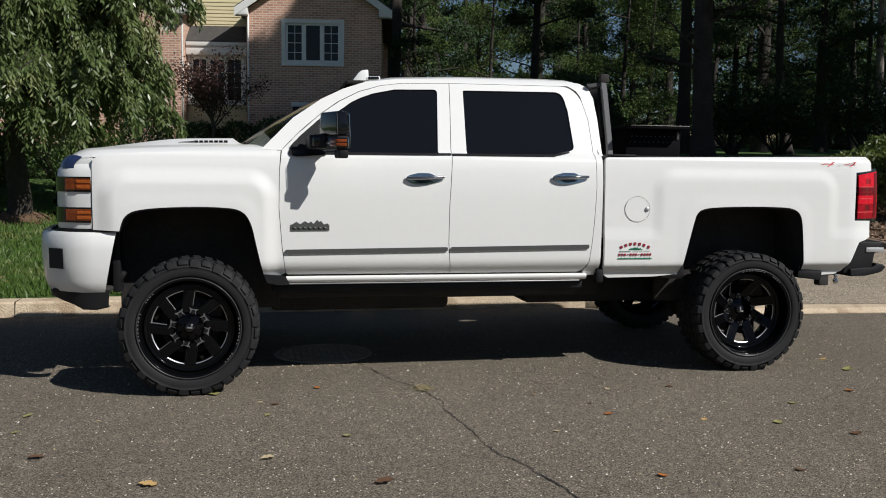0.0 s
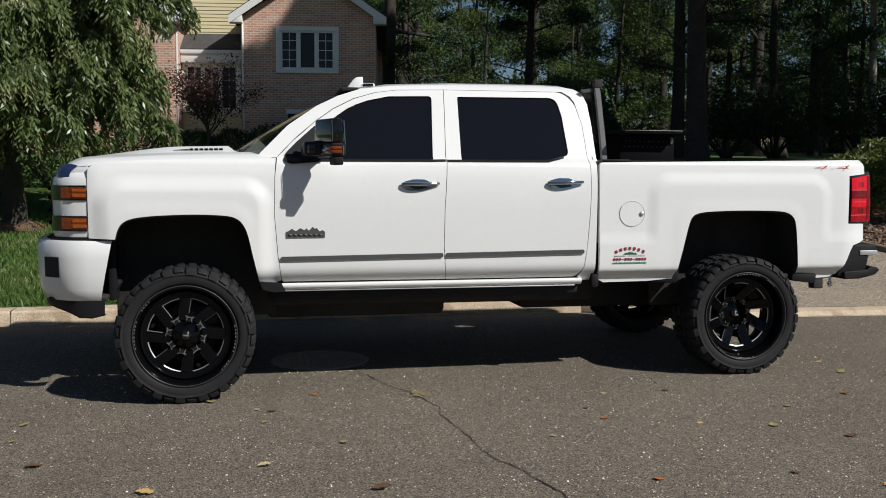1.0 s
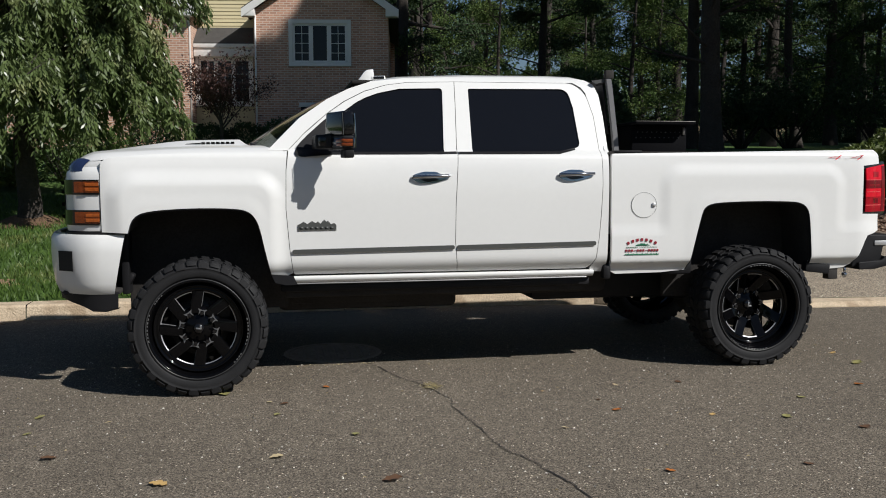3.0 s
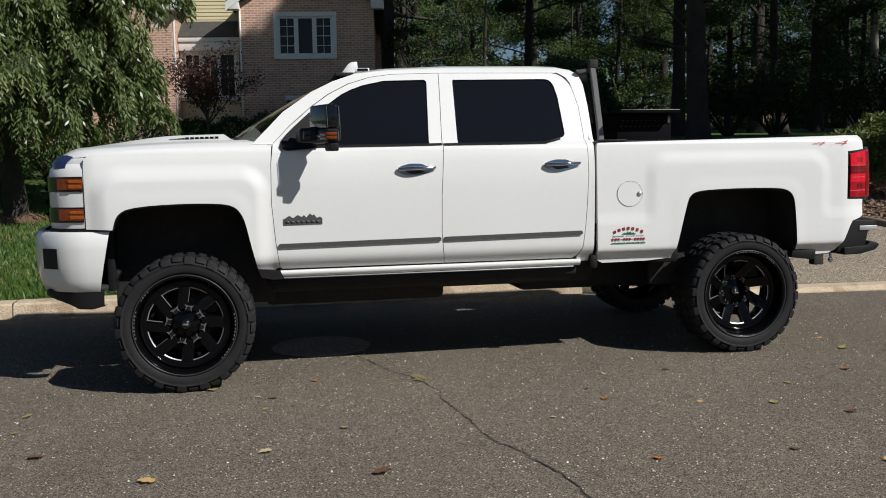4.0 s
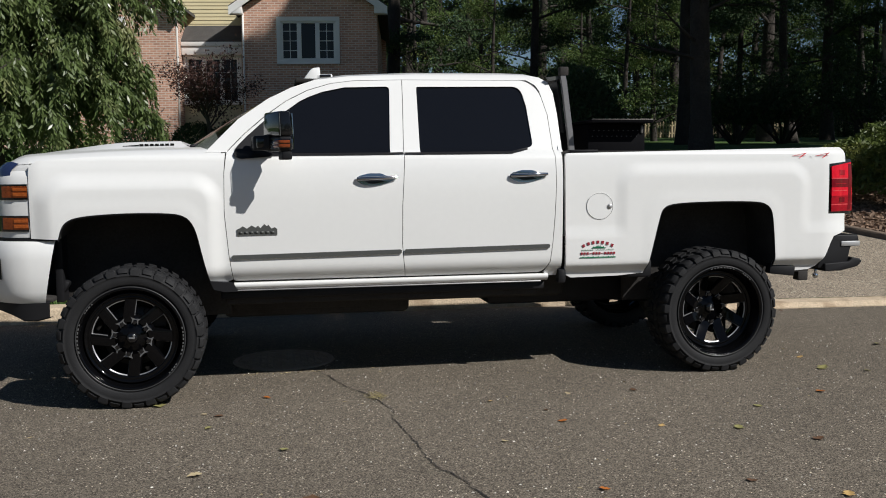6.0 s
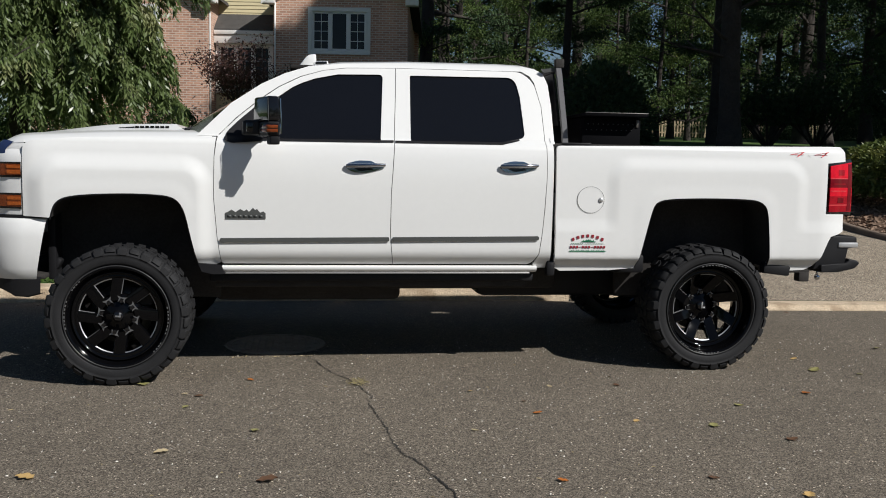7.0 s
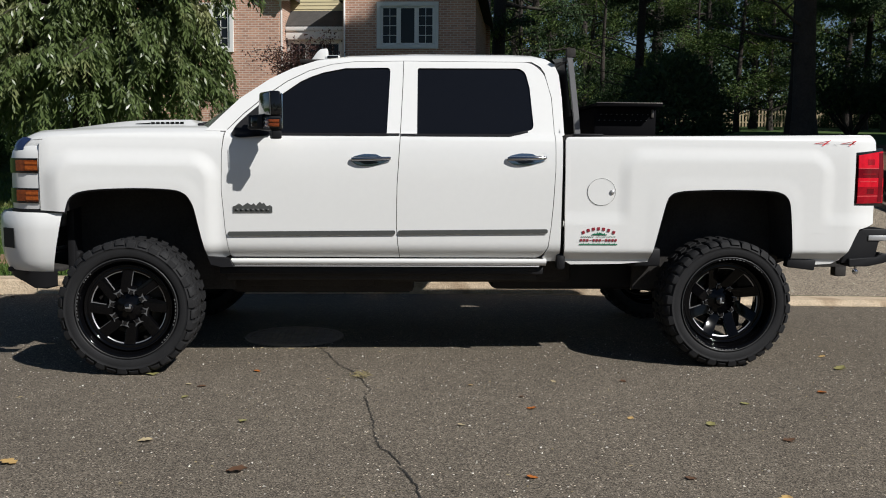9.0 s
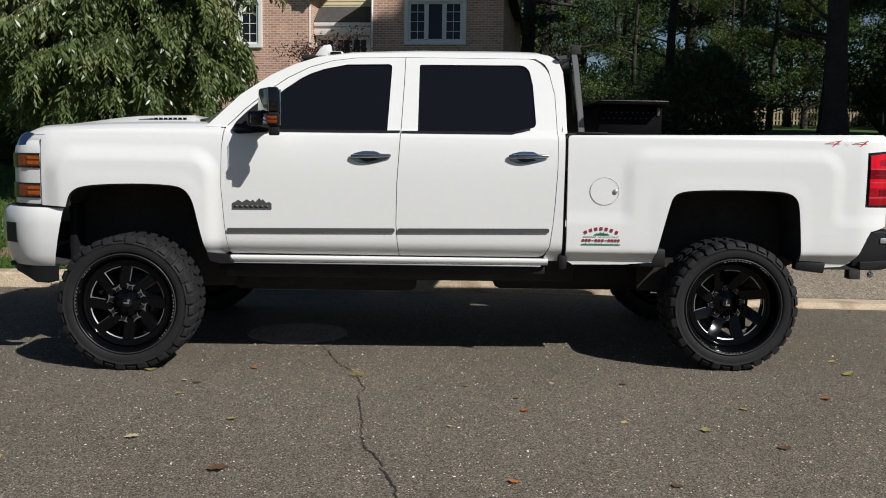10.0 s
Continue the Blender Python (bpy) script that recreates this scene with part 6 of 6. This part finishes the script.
def forest_tree(kind, seed, height, r0, crown_from, spread, mat, leaf, clumps, per, bark=BARK, lean=0.03, flat=0.22, nb=18):
    """A tall tree: tapered trunk, limbs, and a crown of dense leaf masses with gaps between them."""
    rnd = random.Random(seed)
    g = np.random.default_rng(seed)
    ob = thing(kind, "tall woodland tree with dark trunk and uneven green crown", "tree", "woodland trees")
    bm = bmesh.new()
    pts, rad = [], []
    lx, ly = rnd.uniform(-lean, lean), rnd.uniform(-lean, lean)
    for k in range(13):
        t = k / 12
        pts.append((lx * height * t + 0.02 * height * lean * 10 * math.sin(5 * t + seed), ly * height * t + 0.15 * math.cos(4 * t + seed), -0.4 + (height + 0.4) * t))
        rad.append(r0 * (1.3 if k == 0 else 1) * (1 - 0.85 * t) * rnd.uniform(0.95, 1.06))
    add_tube(bm, pts, rad, 12, False)
    part("trunk", bm, bark, ob)
    tips = []

    def along(t):
        i = min(11, int(t * 12))
        return Vector(pts[i]).lerp(Vector(pts[i + 1]), t * 12 - i), rad[i]

    for k in range(nb):
        t = crown_from + (0.97 - crown_from) * (k + rnd.random()) / nb
        base, rr = along(t)
        a = rnd.uniform(0, 6.28)
        L = spread * (1.05 - 0.75 * (t - crown_from) / (1 - crown_from)) * rnd.uniform(0.55, 1.2)
        bm = bmesh.new()
        branch(bm, base, (math.cos(a), math.sin(a), rnd.uniform(-0.05, 0.55)), L, rr * 0.32 + 0.02, rnd, 1, tips, 0.03)
        part("limb", bm, bark, ob)
    # a few dead lower stubs
    for k in range(6):
        base, rr = along(rnd.uniform(0.12, crown_from))
        a = rnd.uniform(0, 6.28)
        bm = bmesh.new()
        branch(bm, base, (math.cos(a), math.sin(a), 0.25), rnd.uniform(0.8, 2.6), 0.04, rnd, 1, [], -0.02)
        part("dead_limb", bm, bark, ob)
    tips = np.array(tips)
    pick = tips[g.integers(0, len(tips), clumps)]
    size = g.uniform(0.5, 1.25, clumps)
    q = g.normal(size=(clumps * per, 3))
    q *= (g.random(len(q)) ** 0.4 / np.linalg.norm(q, axis=1))[:, None]
    q *= np.repeat(size, per)[:, None] * (1, 1, flat * 2)
    q[:, 2] -= 0.25 * np.repeat(size, per) * (q[:, 0] ** 2 + q[:, 1] ** 2)
    c = np.repeat(pick, per, 0) + q
    ax = q + g.normal(size=c.shape) * 0.6 + (0, 0, -0.3)
    v, f = cards(c, ax, g.uniform(0.7, 1.3, len(c)) * leaf, g.uniform(0.35, 0.6, len(c)) * leaf)
    stuff_mesh("crown", v, f, mat, ob)
    return ob


def place(src, spots, seed=1):
    rnd = random.Random(seed)
    for i, (x, y, s) in enumerate(spots):
        m = Matrix.Translation((x, y, land(x, y))) @ Matrix.Rotation(rnd.uniform(0, 6.28), 4, 'Z')
        if i == 0:
            src.scale = (s, s, s)
            src.matrix_basis = m @ Matrix.Diagonal((s, s, s, 1))
        else:
            o = copy_thing(src, m)
            o.matrix_basis = m @ Matrix.Diagonal((s, s, s, 1))


pine_a = forest_tree("pine_tree", 5, 22, 0.36, 0.17, 4.8, PINE, 0.17, 110, 150)
pine_b = forest_tree("pine_tree", 9, 20, 0.40, 0.24, 4.2, PINE, 0.16, 100, 150)
pine_c = forest_tree("pine_tree", 12, 12.5, 0.24, 0.40, 2.0, PINE, 0.16, 130, 220)
oak_a = forest_tree("broadleaf_tree", 14, 17, 0.36, 0.14, 5.2, OAK, 0.16, 110, 150, flat=0.35)
oak_b = forest_tree("broadleaf_tree", 21, 12, 0.17, 0.10, 3.6, OAK, 0.14, 80, 150, flat=0.35)
lean_ = forest_tree("leaning_tree", 26, 18, 0.22, 0.30, 4.2, OAK, 0.16, 80, 120, lean=0.16, flat=0.3)
tagged(lean_, "leaning woodland tree with a crooked grey-brown trunk")
pale = forest_tree("pale_trunk_tree", 33, 19, 0.24, 0.42, 3.4, OAK, 0.18, 80, 110, PALEBARK)
tagged(pale, "slender tree with a pale patchy trunk in the woods")
place(pine_a, [(19.2, 55, 1.15), (25.1, 36, 0.95), (8.0, 41, 1.0), (30.5, 39, 0.9), (37.3, 45, 0.6), (3, 50, 1.1), (52, 52, 1.1), (-8, 46, 1.0), (40, 37, 0.7)], 2)
place(pine_b, [(14.9, 24, 0.66), (6.2, 34, 0.9), (35.5, 34, 0.95), (23, 62, 1.1), (13, 60, 1.1), (46, 42, 1.05), (34, 66, 1.15)], 3)
place(pine_c, [(11.75, 15.9, 1.25), (11.2, 29, 0.92), (21.8, 45, 1.0), (28.0, 44, 1.0)], 7)
place(oak_a, [(10.5, 52, 1.0), (24.5, 60, 1.0), (36.5, 58, 1.0), (26, 70, 1.0), (42, 64, 1.1), (4.5, 62, 1.1), (50, 64, 1.1), (18, 72, 1.1), (-4, 54, 1.1), (-11.5, 31, 0.75), (-15.5, 36, 0.9), (-20, 33, 0.9)], 4)
place(oak_b, [(17.3, 35, 0.85), (20.3, 38.5, 0.95), (13.2, 44, 0.9), (7.6, 36, 0.85), (35, 43, 0.8), (20.5, 50, 0.9), (43, 56, 0.9)], 5)
place(lean_, [(23.4, 30, 1.0), (31.5, 52, 1.0), (12.5, 48, 0.8)], 9)
place(pale, [(31.6, 36, 1.0), (11.2, 56, 0.8)], 6)
# unseen tall trees added towards the sun to shade the house's wing and woods
shade = forest_tree("unseen_shade_tree", 51, 25, 0.45, 0.33, 6.6, OAK, 0.44, 170, 400, flat=0.4, nb=24)
tagged(shade, "unseen tall dense tree added across the driveway to shade the house")
place(shade, [(20.6, 17.6, 1.0), (19.2, 16.0, 1.0), (23.4, 9.0, 1.0), (25.5, 14.5, 1.0), (28, 10, 1.05), (46.5, 30.5, 1.05), (51, 28, 1.1), (38, 13, 1.1), (48, 17, 1.1), (60, 31, 1.1), (56, 40, 1.1), (18.4, 7.4, 0.98)], 8)


def shrub(name, at, r, h, mat, n, leaf, seed, label, squash=1.0, lift=0.0, droop=0.0):
    """A rounded bush: stems and a shell of many small leaves, uneven; lift bares its foot."""
    g = np.random.default_rng(seed)
    rnd = random.Random(seed)
    ob = thing(name, label, "shrub", "garden shrubs", at=at)
    bm = bmesh.new()
    for k in range(9):
        a = rnd.uniform(0, 6.28)
        branch(bm, (0.1 * math.cos(a), 0.1 * math.sin(a), -0.05), (math.cos(a) * 0.7, math.sin(a) * 0.7, 1.0), h * 0.8, 0.025, rnd, 1, [])
    part("stem", bm, BARK, ob)
    d = g.normal(size=(n, 3))
    d[:, 2] = np.abs(d[:, 2]) * 1.0 - 0.25
    d /= np.linalg.norm(d, axis=1, keepdims=True)
    lump = np.array([1 + 0.16 * noise.noise((q[0] * 2.2 + seed, q[1] * 2.2, q[2] * 2.2)) + 0.10 * noise.noise((q[0] * 6, q[1] * 6 + seed, q[2] * 6)) for q in d])
    rad = lump * (0.55 + 0.45 * g.random(n) ** 0.35)
    c = d * rad[:, None] * (r, r * squash, h)
    c[:, 2] = np.maximum(c[:, 2] + 0.12 * h, 0.02)
    high = c[:, 2] > lift * (0.7 + 0.6 * g.random(n))
    c, d = c[high], d[high]
    v, f = cards(c, d + (0, 0, -droop) + g.normal(0, 0.7, c.shape), g.uniform(0.7, 1.3, len(c)) * leaf, g.uniform(0.35, 0.55, len(c)) * leaf * (1 - 0.4 * droop))
    stuff_mesh("foliage", v, f, mat, ob)
    return ob


shrub("garden_shrub", (12.1, 8.0, land(12.1, 8.0) + 0.1), 2.3, 1.22, HEDGE, 34000, 0.105, 3, "large rounded yellow-green shrub on the mulch bed", squash=0.85, lift=0.16, droop=0.6)
shrub("garden_shrub", (15.6, 10.5, land(15.6, 10.5) + 0.05), 1.9, 1.6, HEDGE, 12000, 0.09, 4, "rounded green shrub behind the mulch bed")
for i, (x, y, r, h) in enumerate(((-5.2, 12.2, 1.3, 1.1), (-3.4, 12.8, 1.3, 1.25), (-7.0, 11.6, 1.3, 1.1))):
    shrub("garden_shrub", (x, y, land(x, y)), r, h, OAK, 7000, 0.09, 60 + i, "dark green shrub on the lawn behind the weeping tree")
for i, (x, y, r, h) in enumerate(((-1.35, 22.6, 0.75, 0.7), (-0.2, 22.7, 0.8, 0.75), (1.0, 22.5, 0.9, 0.9), (2.3, 22.4, 0.9, 0.8), (-2.9, 22.5, 0.8, 0.9))):
    shrub("foundation_shrub", (x, y, land(x, y)), r, h, PINE, 2600, 0.10, 20 + i, "dark clipped shrub along the house wall")
for i, (x, y, r, h) in enumerate(((9.4, 19.0, 1.35, 2.0), (11.0, 24.5, 1.9, 2.4), (12, 46, 3.2, 3.0), (14.2, 42, 2.6, 2.6), (8, 44, 3.0, 3.6), (46, 49, 3.0, 2.4), (5, 40, 2.4, 3.0), (16, 57, 3.4, 4.2), (22, 59, 3.2, 3.0), (8, 58, 3.6, 4.4), (36, 52, 3.0, 2.8), (32.4, 54.3, 2.1, 1.6), (39.8, 53.6, 2.2, 1.8))):
    shrub("undergrowth_bush", (x, y, land(x, y)), r, h, PINE, 5200, 0.16, 40 + i, "wild dark undergrowth bush at the wood's edge")



def stem_shrub(at, h, r, seed):
    """A shade-grown shrub: bare crooked stems fan out from one root to a dark head of leaves."""
    g = np.random.default_rng(seed)
    rnd = random.Random(seed)
    ob = thing("woodland_shrub", "many-stemmed dark woodland shrub with bare crooked stems", "shrub", "woodland shrubs", at=at)
    tips = []
    for k in range(9):
        a = 2 * math.pi * k / 9 + rnd.uniform(-0.3, 0.3)
        bm = bmesh.new()
        branch(bm, (0.08 * math.cos(a), 0.08 * math.sin(a), -0.05), (math.cos(a) * 0.75, math.sin(a) * 0.75, 1.0), h * 0.8, 0.055, rnd, 1, tips, -0.02)
        part("stem", bm, BARK, ob)
    tips = np.array([q for q in tips if q[2] > 0.32 * h])
    n = 3600
    c = tips[g.integers(0, len(tips), n)] + g.normal(0, 0.16 * r, (n, 3))
    c[:, 2] = np.maximum(c[:, 2], 0.3 * h)
    v, f = cards(c, g.normal(size=c.shape), g.uniform(0.10, 0.20, n), g.uniform(0.05, 0.10, n))
    stuff_mesh("foliage", v, f, PINE, ob)
    return ob


for i, (x, y, h) in enumerate(((17.6, 25.2, 2.6), (19.6, 25.4, 2.8), (22.8, 24.6, 3.0), (27.0, 27.0, 2.8))):
    stem_shrub((x, y, land(x, y)), h, 1.6, 80 + i)

# far woods: clumps of foliage with gaps that let the sky through
def wood_wall(count, per, xr, yr, top, size, spread, floor_=1.0):
    """Leaf masses of a wood's edge; openings let the sky through."""
    px = rng.uniform(*xr, count)
    z = floor_ + rng.random(count) ** 1.15 * np.array([top + 3.5 * noise.noise((x * 0.13, yr[0], 0)) for x in px])
    centre = np.stack([px, rng.uniform(*yr, count), z], 1)
    n = count * per
    q = rng.normal(size=(n, 3))
    q *= (rng.random(n) ** 0.4 / np.linalg.norm(q, axis=1))[:, None]
    c = np.repeat(centre, per, 0) + q * spread
    gap = np.zeros(n, bool)
    for hx, hz, rx, rz in ((25.4, 14.2, 1.5, 3.6), (29.0, 12.2, 1.3, 2.4), (44.9, 16.2, 1.2, 2.6), (36.2, 15.0, 1.2, 2.4), (52.0, 17.0, 1.3, 2.2)):
        # openings lie along the lines of sight over the lawn, so they narrow towards the road
        f_ = (c[:, 1] + 6) / 90
        gap |= ((c[:, 0] / f_ - hx) / rx) ** 2 + (((c[:, 2] - 1.4) / f_ + 1.4 - hz) / rz) ** 2 < 1 + 0.5 * np.sin(c[:, 0] * 3.1 + c[:, 2] * 2.3)
    gap &= rng.random(n) < 0.93
    c, q = c[~gap], q[~gap]
    return cards(c, q + 0.6 * rng.normal(size=c.shape), rng.uniform(0.7, 1.3, len(c)) * size, rng.uniform(0.4, 0.7, len(c)) * size)


va, fa = wood_wall(900, 130, (4, 92), (80, 94), 23.0, 0.55, (2.3, 1.6, 1.3))
vb, fb = wood_wall(420, 130, (2, 80), (66, 74), 6.5, 0.45, (2.0, 1.4, 1.1))
vc, fc = wood_wall(260, 60, (-70, 4), (70, 92), 14.0, 0.8, (2.6, 1.8, 1.5))
v, f = np.concatenate([va, vb, vc]), np.concatenate([fa, fb + len(va), fc + len(va) + len(vb)])
tagged(stuff_mesh("far_woods", v, f, PINE), "distant dark woods behind the fence", "woods", kind="stuff")

# unseen woods added across the road, behind the camera, to darken reflections
k = 420
px = rng.uniform(-70, 80, k)
centre = np.stack([px, -34 - rng.uniform(0, 9, k), 0.5 + rng.random(k) * np.array([8.0 + 4 * noise.noise((x * 0.2, 9, 0)) for x in px])], 1)
n = k * 60
q = rng.normal(size=(n, 3))
q *= (rng.random(n) ** 0.4 / np.linalg.norm(q, axis=1))[:, None]
v, f = cards(np.repeat(centre, 60, 0) + q * (2.2, 1.6, 1.2), q + 0.6 * rng.normal(size=(n, 3)), rng.uniform(0.5, 0.9, n), rng.uniform(0.3, 0.5, n))
tagged(stuff_mesh("unseen_roadside_woods", v, f, OAK), "unseen green woods added across the road for reflections", "woods", kind="stuff")

# weeping tree by the kerb
TX, TY = -3.1, 8.5
weep = thing("weeping_tree", "weeping ornamental tree with long hanging leafy branches on the lawn", "tree", at=(TX, TY, land(TX, TY)))
rnd = random.Random(17)
bm = bmesh.new()
add_tube(bm, [(0, 0, -0.3), (0.03, 0.0, 0.3), (-0.05, 0.03, 1.1), (0.04, 0.0, 1.9), (0.0, -0.03, 2.6)], [0.22, 0.17, 0.145, 0.14, 0.12], 12, False)
part("trunk", bm, BARK, weep)
LIMB_COUNT = 13
for k in range(LIMB_COUNT):
    a = 2 * math.pi * k / LIMB_COUNT + rnd.uniform(-0.2, 0.2)
    L = rnd.uniform(1.6, 2.8)
    pts = [(L * t * math.cos(a + 0.2 * t), L * t * math.sin(a + 0.2 * t), 2.2 + 2.0 * math.sin(1.9 * t) * (0.7 + 0.3 * rnd.random()) ) for t in (0, 0.2, 0.4, 0.6, 0.8, 1.0)]
    part("limb", tube(pts, [0.08, 0.065, 0.05, 0.038, 0.028, 0.018], 7, False), BARK, weep)
g = np.random.default_rng(23)
RW = 2.0
cs, axs, ls = [], [], []
twigs = bmesh.new()


def dome(a, z):
    """How far the crown reaches at an angle and height."""
    return RW * (1 + 0.13 * math.sin(3 * a + 1.0) + 0.10 * math.sin(7 * a)) * math.sqrt(max(0.06, 1 - max(0, (z - 2.2) / 3.9) ** 2)) * (1.0 + 0.18 * ramp01(3.0, 3.8, z))


def shoot(base, a, out, drop, gap, fan):
    """One hanging shoot with leaves on both sides."""
    m = max(5, int((out + drop) / gap))
    t = np.linspace(0.02, 1, m)
    h = out * np.sin(t * math.pi / 2) ** 0.8
    p = np.stack([base[0] + h * math.cos(a), base[1] + h * math.sin(a), base[2] + 0.05 * np.sin(t * math.pi) - drop * t ** 1.5], 1)
    side = np.where(np.arange(m) % 2 == 0, 1.0, -1.0)[:, None] * np.array([-math.sin(a), math.cos(a), 0.0])
    d = np.array([math.cos(a) * 0.30, math.sin(a) * 0.30, -0.80]) + side * fan + g.normal(0, 0.22, (m, 3))
    d /= np.linalg.norm(d, axis=1, keepdims=True)
    ln_ = g.uniform(0.080, 0.140, m)
    cs.append(p + d * ln_[:, None] * 0.5)
    axs.append(d)
    ls.append(ln_)
    return p


for k in range(150):
    # the shaded inner mass
    a, z_tip = g.uniform(0, 2 * math.pi), 1.5 + 4.0 * g.random()
    r0 = dome(a, z_tip) * (0.20 + 0.50 * g.random() ** 0.5)
    for j in range(9):
        p = shoot(np.array([r0 * math.cos(a), r0 * math.sin(a), z_tip]) + g.normal(0, 0.14, 3), a + g.normal(0, 0.7), g.uniform(0.1, 0.4), min(g.uniform(0.3, 0.8), z_tip - 0.8), 0.030, 0.45)
for k in range(175):
    # a bough that arches outwards; shoots hang from it like a fringe
    a0 = 2 * math.pi * (k * 0.7549 % 1.0) + g.normal(0, 0.12)
    z0 = 1.75 + 3.7 * ((k * 0.5698 + 0.05 * g.random()) % 1.0)
    re = dome(a0, z0) * g.uniform(0.88, 1.08)
    rs, turn, rise, fall = re - g.uniform(0.7, 1.25), g.normal(0, 0.30), g.uniform(0.10, 0.32), g.uniform(0.25, 0.60)
    n_ = 26
    line = []
    for i in range(n_):
        u = i / (n_ - 1)
        a, r = a0 + turn * (u - 1), max(0.1, rs + (re - rs) * u)
        line.append((r * math.cos(a), r * math.sin(a), z0 + rise * math.sin(u * 2.2) - fall * u ** 2.2))
    add_tube(twigs, line[::5] + [line[-1]], [0.020, 0.017, 0.014, 0.011, 0.008, 0.005, 0.004], 5, False)
    for i, q in enumerate(line):
        u = i / (n_ - 1)
        if u < 0.15:
            continue
        for j in range(3):
            a = a0 + g.normal(0, 0.9)
            base = np.array(q) + np.array([-math.sin(a0), math.cos(a0), 0.0]) * g.normal(0, 0.07) + g.normal(0, 0.02, 3)
            drop = min(g.uniform(0.08, 0.42) * (1.15 - 0.5 * abs(u - 0.65)), q[2] - 0.75)
            p = shoot(base, a, g.uniform(0.03, 0.16), max(0.06, drop), 0.026, 0.42)
            if j == 0 and i % 2 == 0:
                add_tube(twigs, [tuple(w) for w in p[:: max(1, len(p) // 3)]], 0.0035, 3, False)
tagged(part("twig_tangle", twigs, BARK, weep), kind="stuff")
c, ax, ln = np.concatenate(cs), np.concatenate(axs), np.concatenate(ls)
v, f = cards(c, ax, ln, ln * 0.29, bend=0.15)
stuff_mesh("foliage", v, f, WEEP, weep, "narrow drooping green leaves")
tagged(part("tree_mulch_ring", loft([[(TX + r * math.cos(a), TY + r * math.sin(a), land(TX + r * math.cos(a), TY + r * math.sin(a)) + h) for r, h in ((0.05, 0.13), (0.28, 0.10), (0.50, 0.0))] for a in [2 * math.pi * k / 30 for k in range(31)]]), MULCH), "round mulch ring under the weeping tree", "mulch", kind="structure")

# small red-leaved tree by the entrance
mx, my = -0.95, 22.0
mp_ = thing("red_maple", "small dark red ornamental maple before the house entrance", "tree", at=(mx, my, land(mx, my)))
rnd = random.Random(29)
bm = bmesh.new()
tips = []
add_tube(bm, [(0, 0, -0.1), (0.04, 0, 0.5), (0.0, 0.03, 1.0)], [0.07, 0.055, 0.05], 8, False)
part("trunk", bm, BARK, mp_)
for k in range(9):
    a = 2 * math.pi * k / 9
    bm = bmesh.new()
    branch(bm, (0, 0, 0.55 + 0.07 * k), (math.cos(a), math.sin(a), 1.05), 1.4, 0.03, rnd, 1, tips)
    part("limb", bm, BARK, mp_)
tips = np.array(tips)
g = np.random.default_rng(31)
c = tips[g.integers(0, len(tips), 5200)] + g.normal(0, 0.16, (5200, 3))
v, f = cards(c, g.normal(size=c.shape) + (0, 0, -0.5), g.uniform(0.06, 0.11, len(c)), g.uniform(0.03, 0.055, len(c)))
stuff_mesh("foliage", v, f, MAPLE, mp_)

# ---- picket fence at the back ----
fence = thing("picket_fence", "weathered pale wooden picket fence at the far side of the grass", "fence")
bm0 = bmesh.new()
vs = [bm0.verts.new(p) for p in ((-0.06, 0, 0), (0.06, 0, 0), (0.06, 0, 1.05), (0, 0, 1.15), (-0.06, 0, 1.05), (-0.06, 0.025, 0), (0.06, 0.025, 0), (0.06, 0.025, 1.05), (0, 0.025, 1.15), (-0.06, 0.025, 1.05))]
bm0.faces.new(vs[:5])
bm0.faces.new(vs[:4:-1])
for i in range(5):
    bm0.faces.new((vs[i], vs[5 + i], vs[5 + (i + 1) % 5], vs[(i + 1) % 5]))
first = part("picket", bm0, FENCE, fence, smooth=False)
FX = [16 + 0.22 * k for k in range(140)]


def fence_y(x):
    return 56.0 - 0.05 * (x - 16)


for k, x in enumerate(FX):
    o = first if k == 0 else first.copy()
    if k:
        scene.collection.objects.link(o)
    o.location = (x, fence_y(x), land(x, fence_y(x)) + 0.05)
for h in (0.3, 0.85):
    part("rail", loft([[(x, fence_y(x) + 0.03 + a, land(x, fence_y(x)) + h + b) for a, b in ((0, 0), (0.04, 0), (0.04, 0.09), (0, 0.09), (0, 0))] for x in FX[::10]]), FENCE, fence)
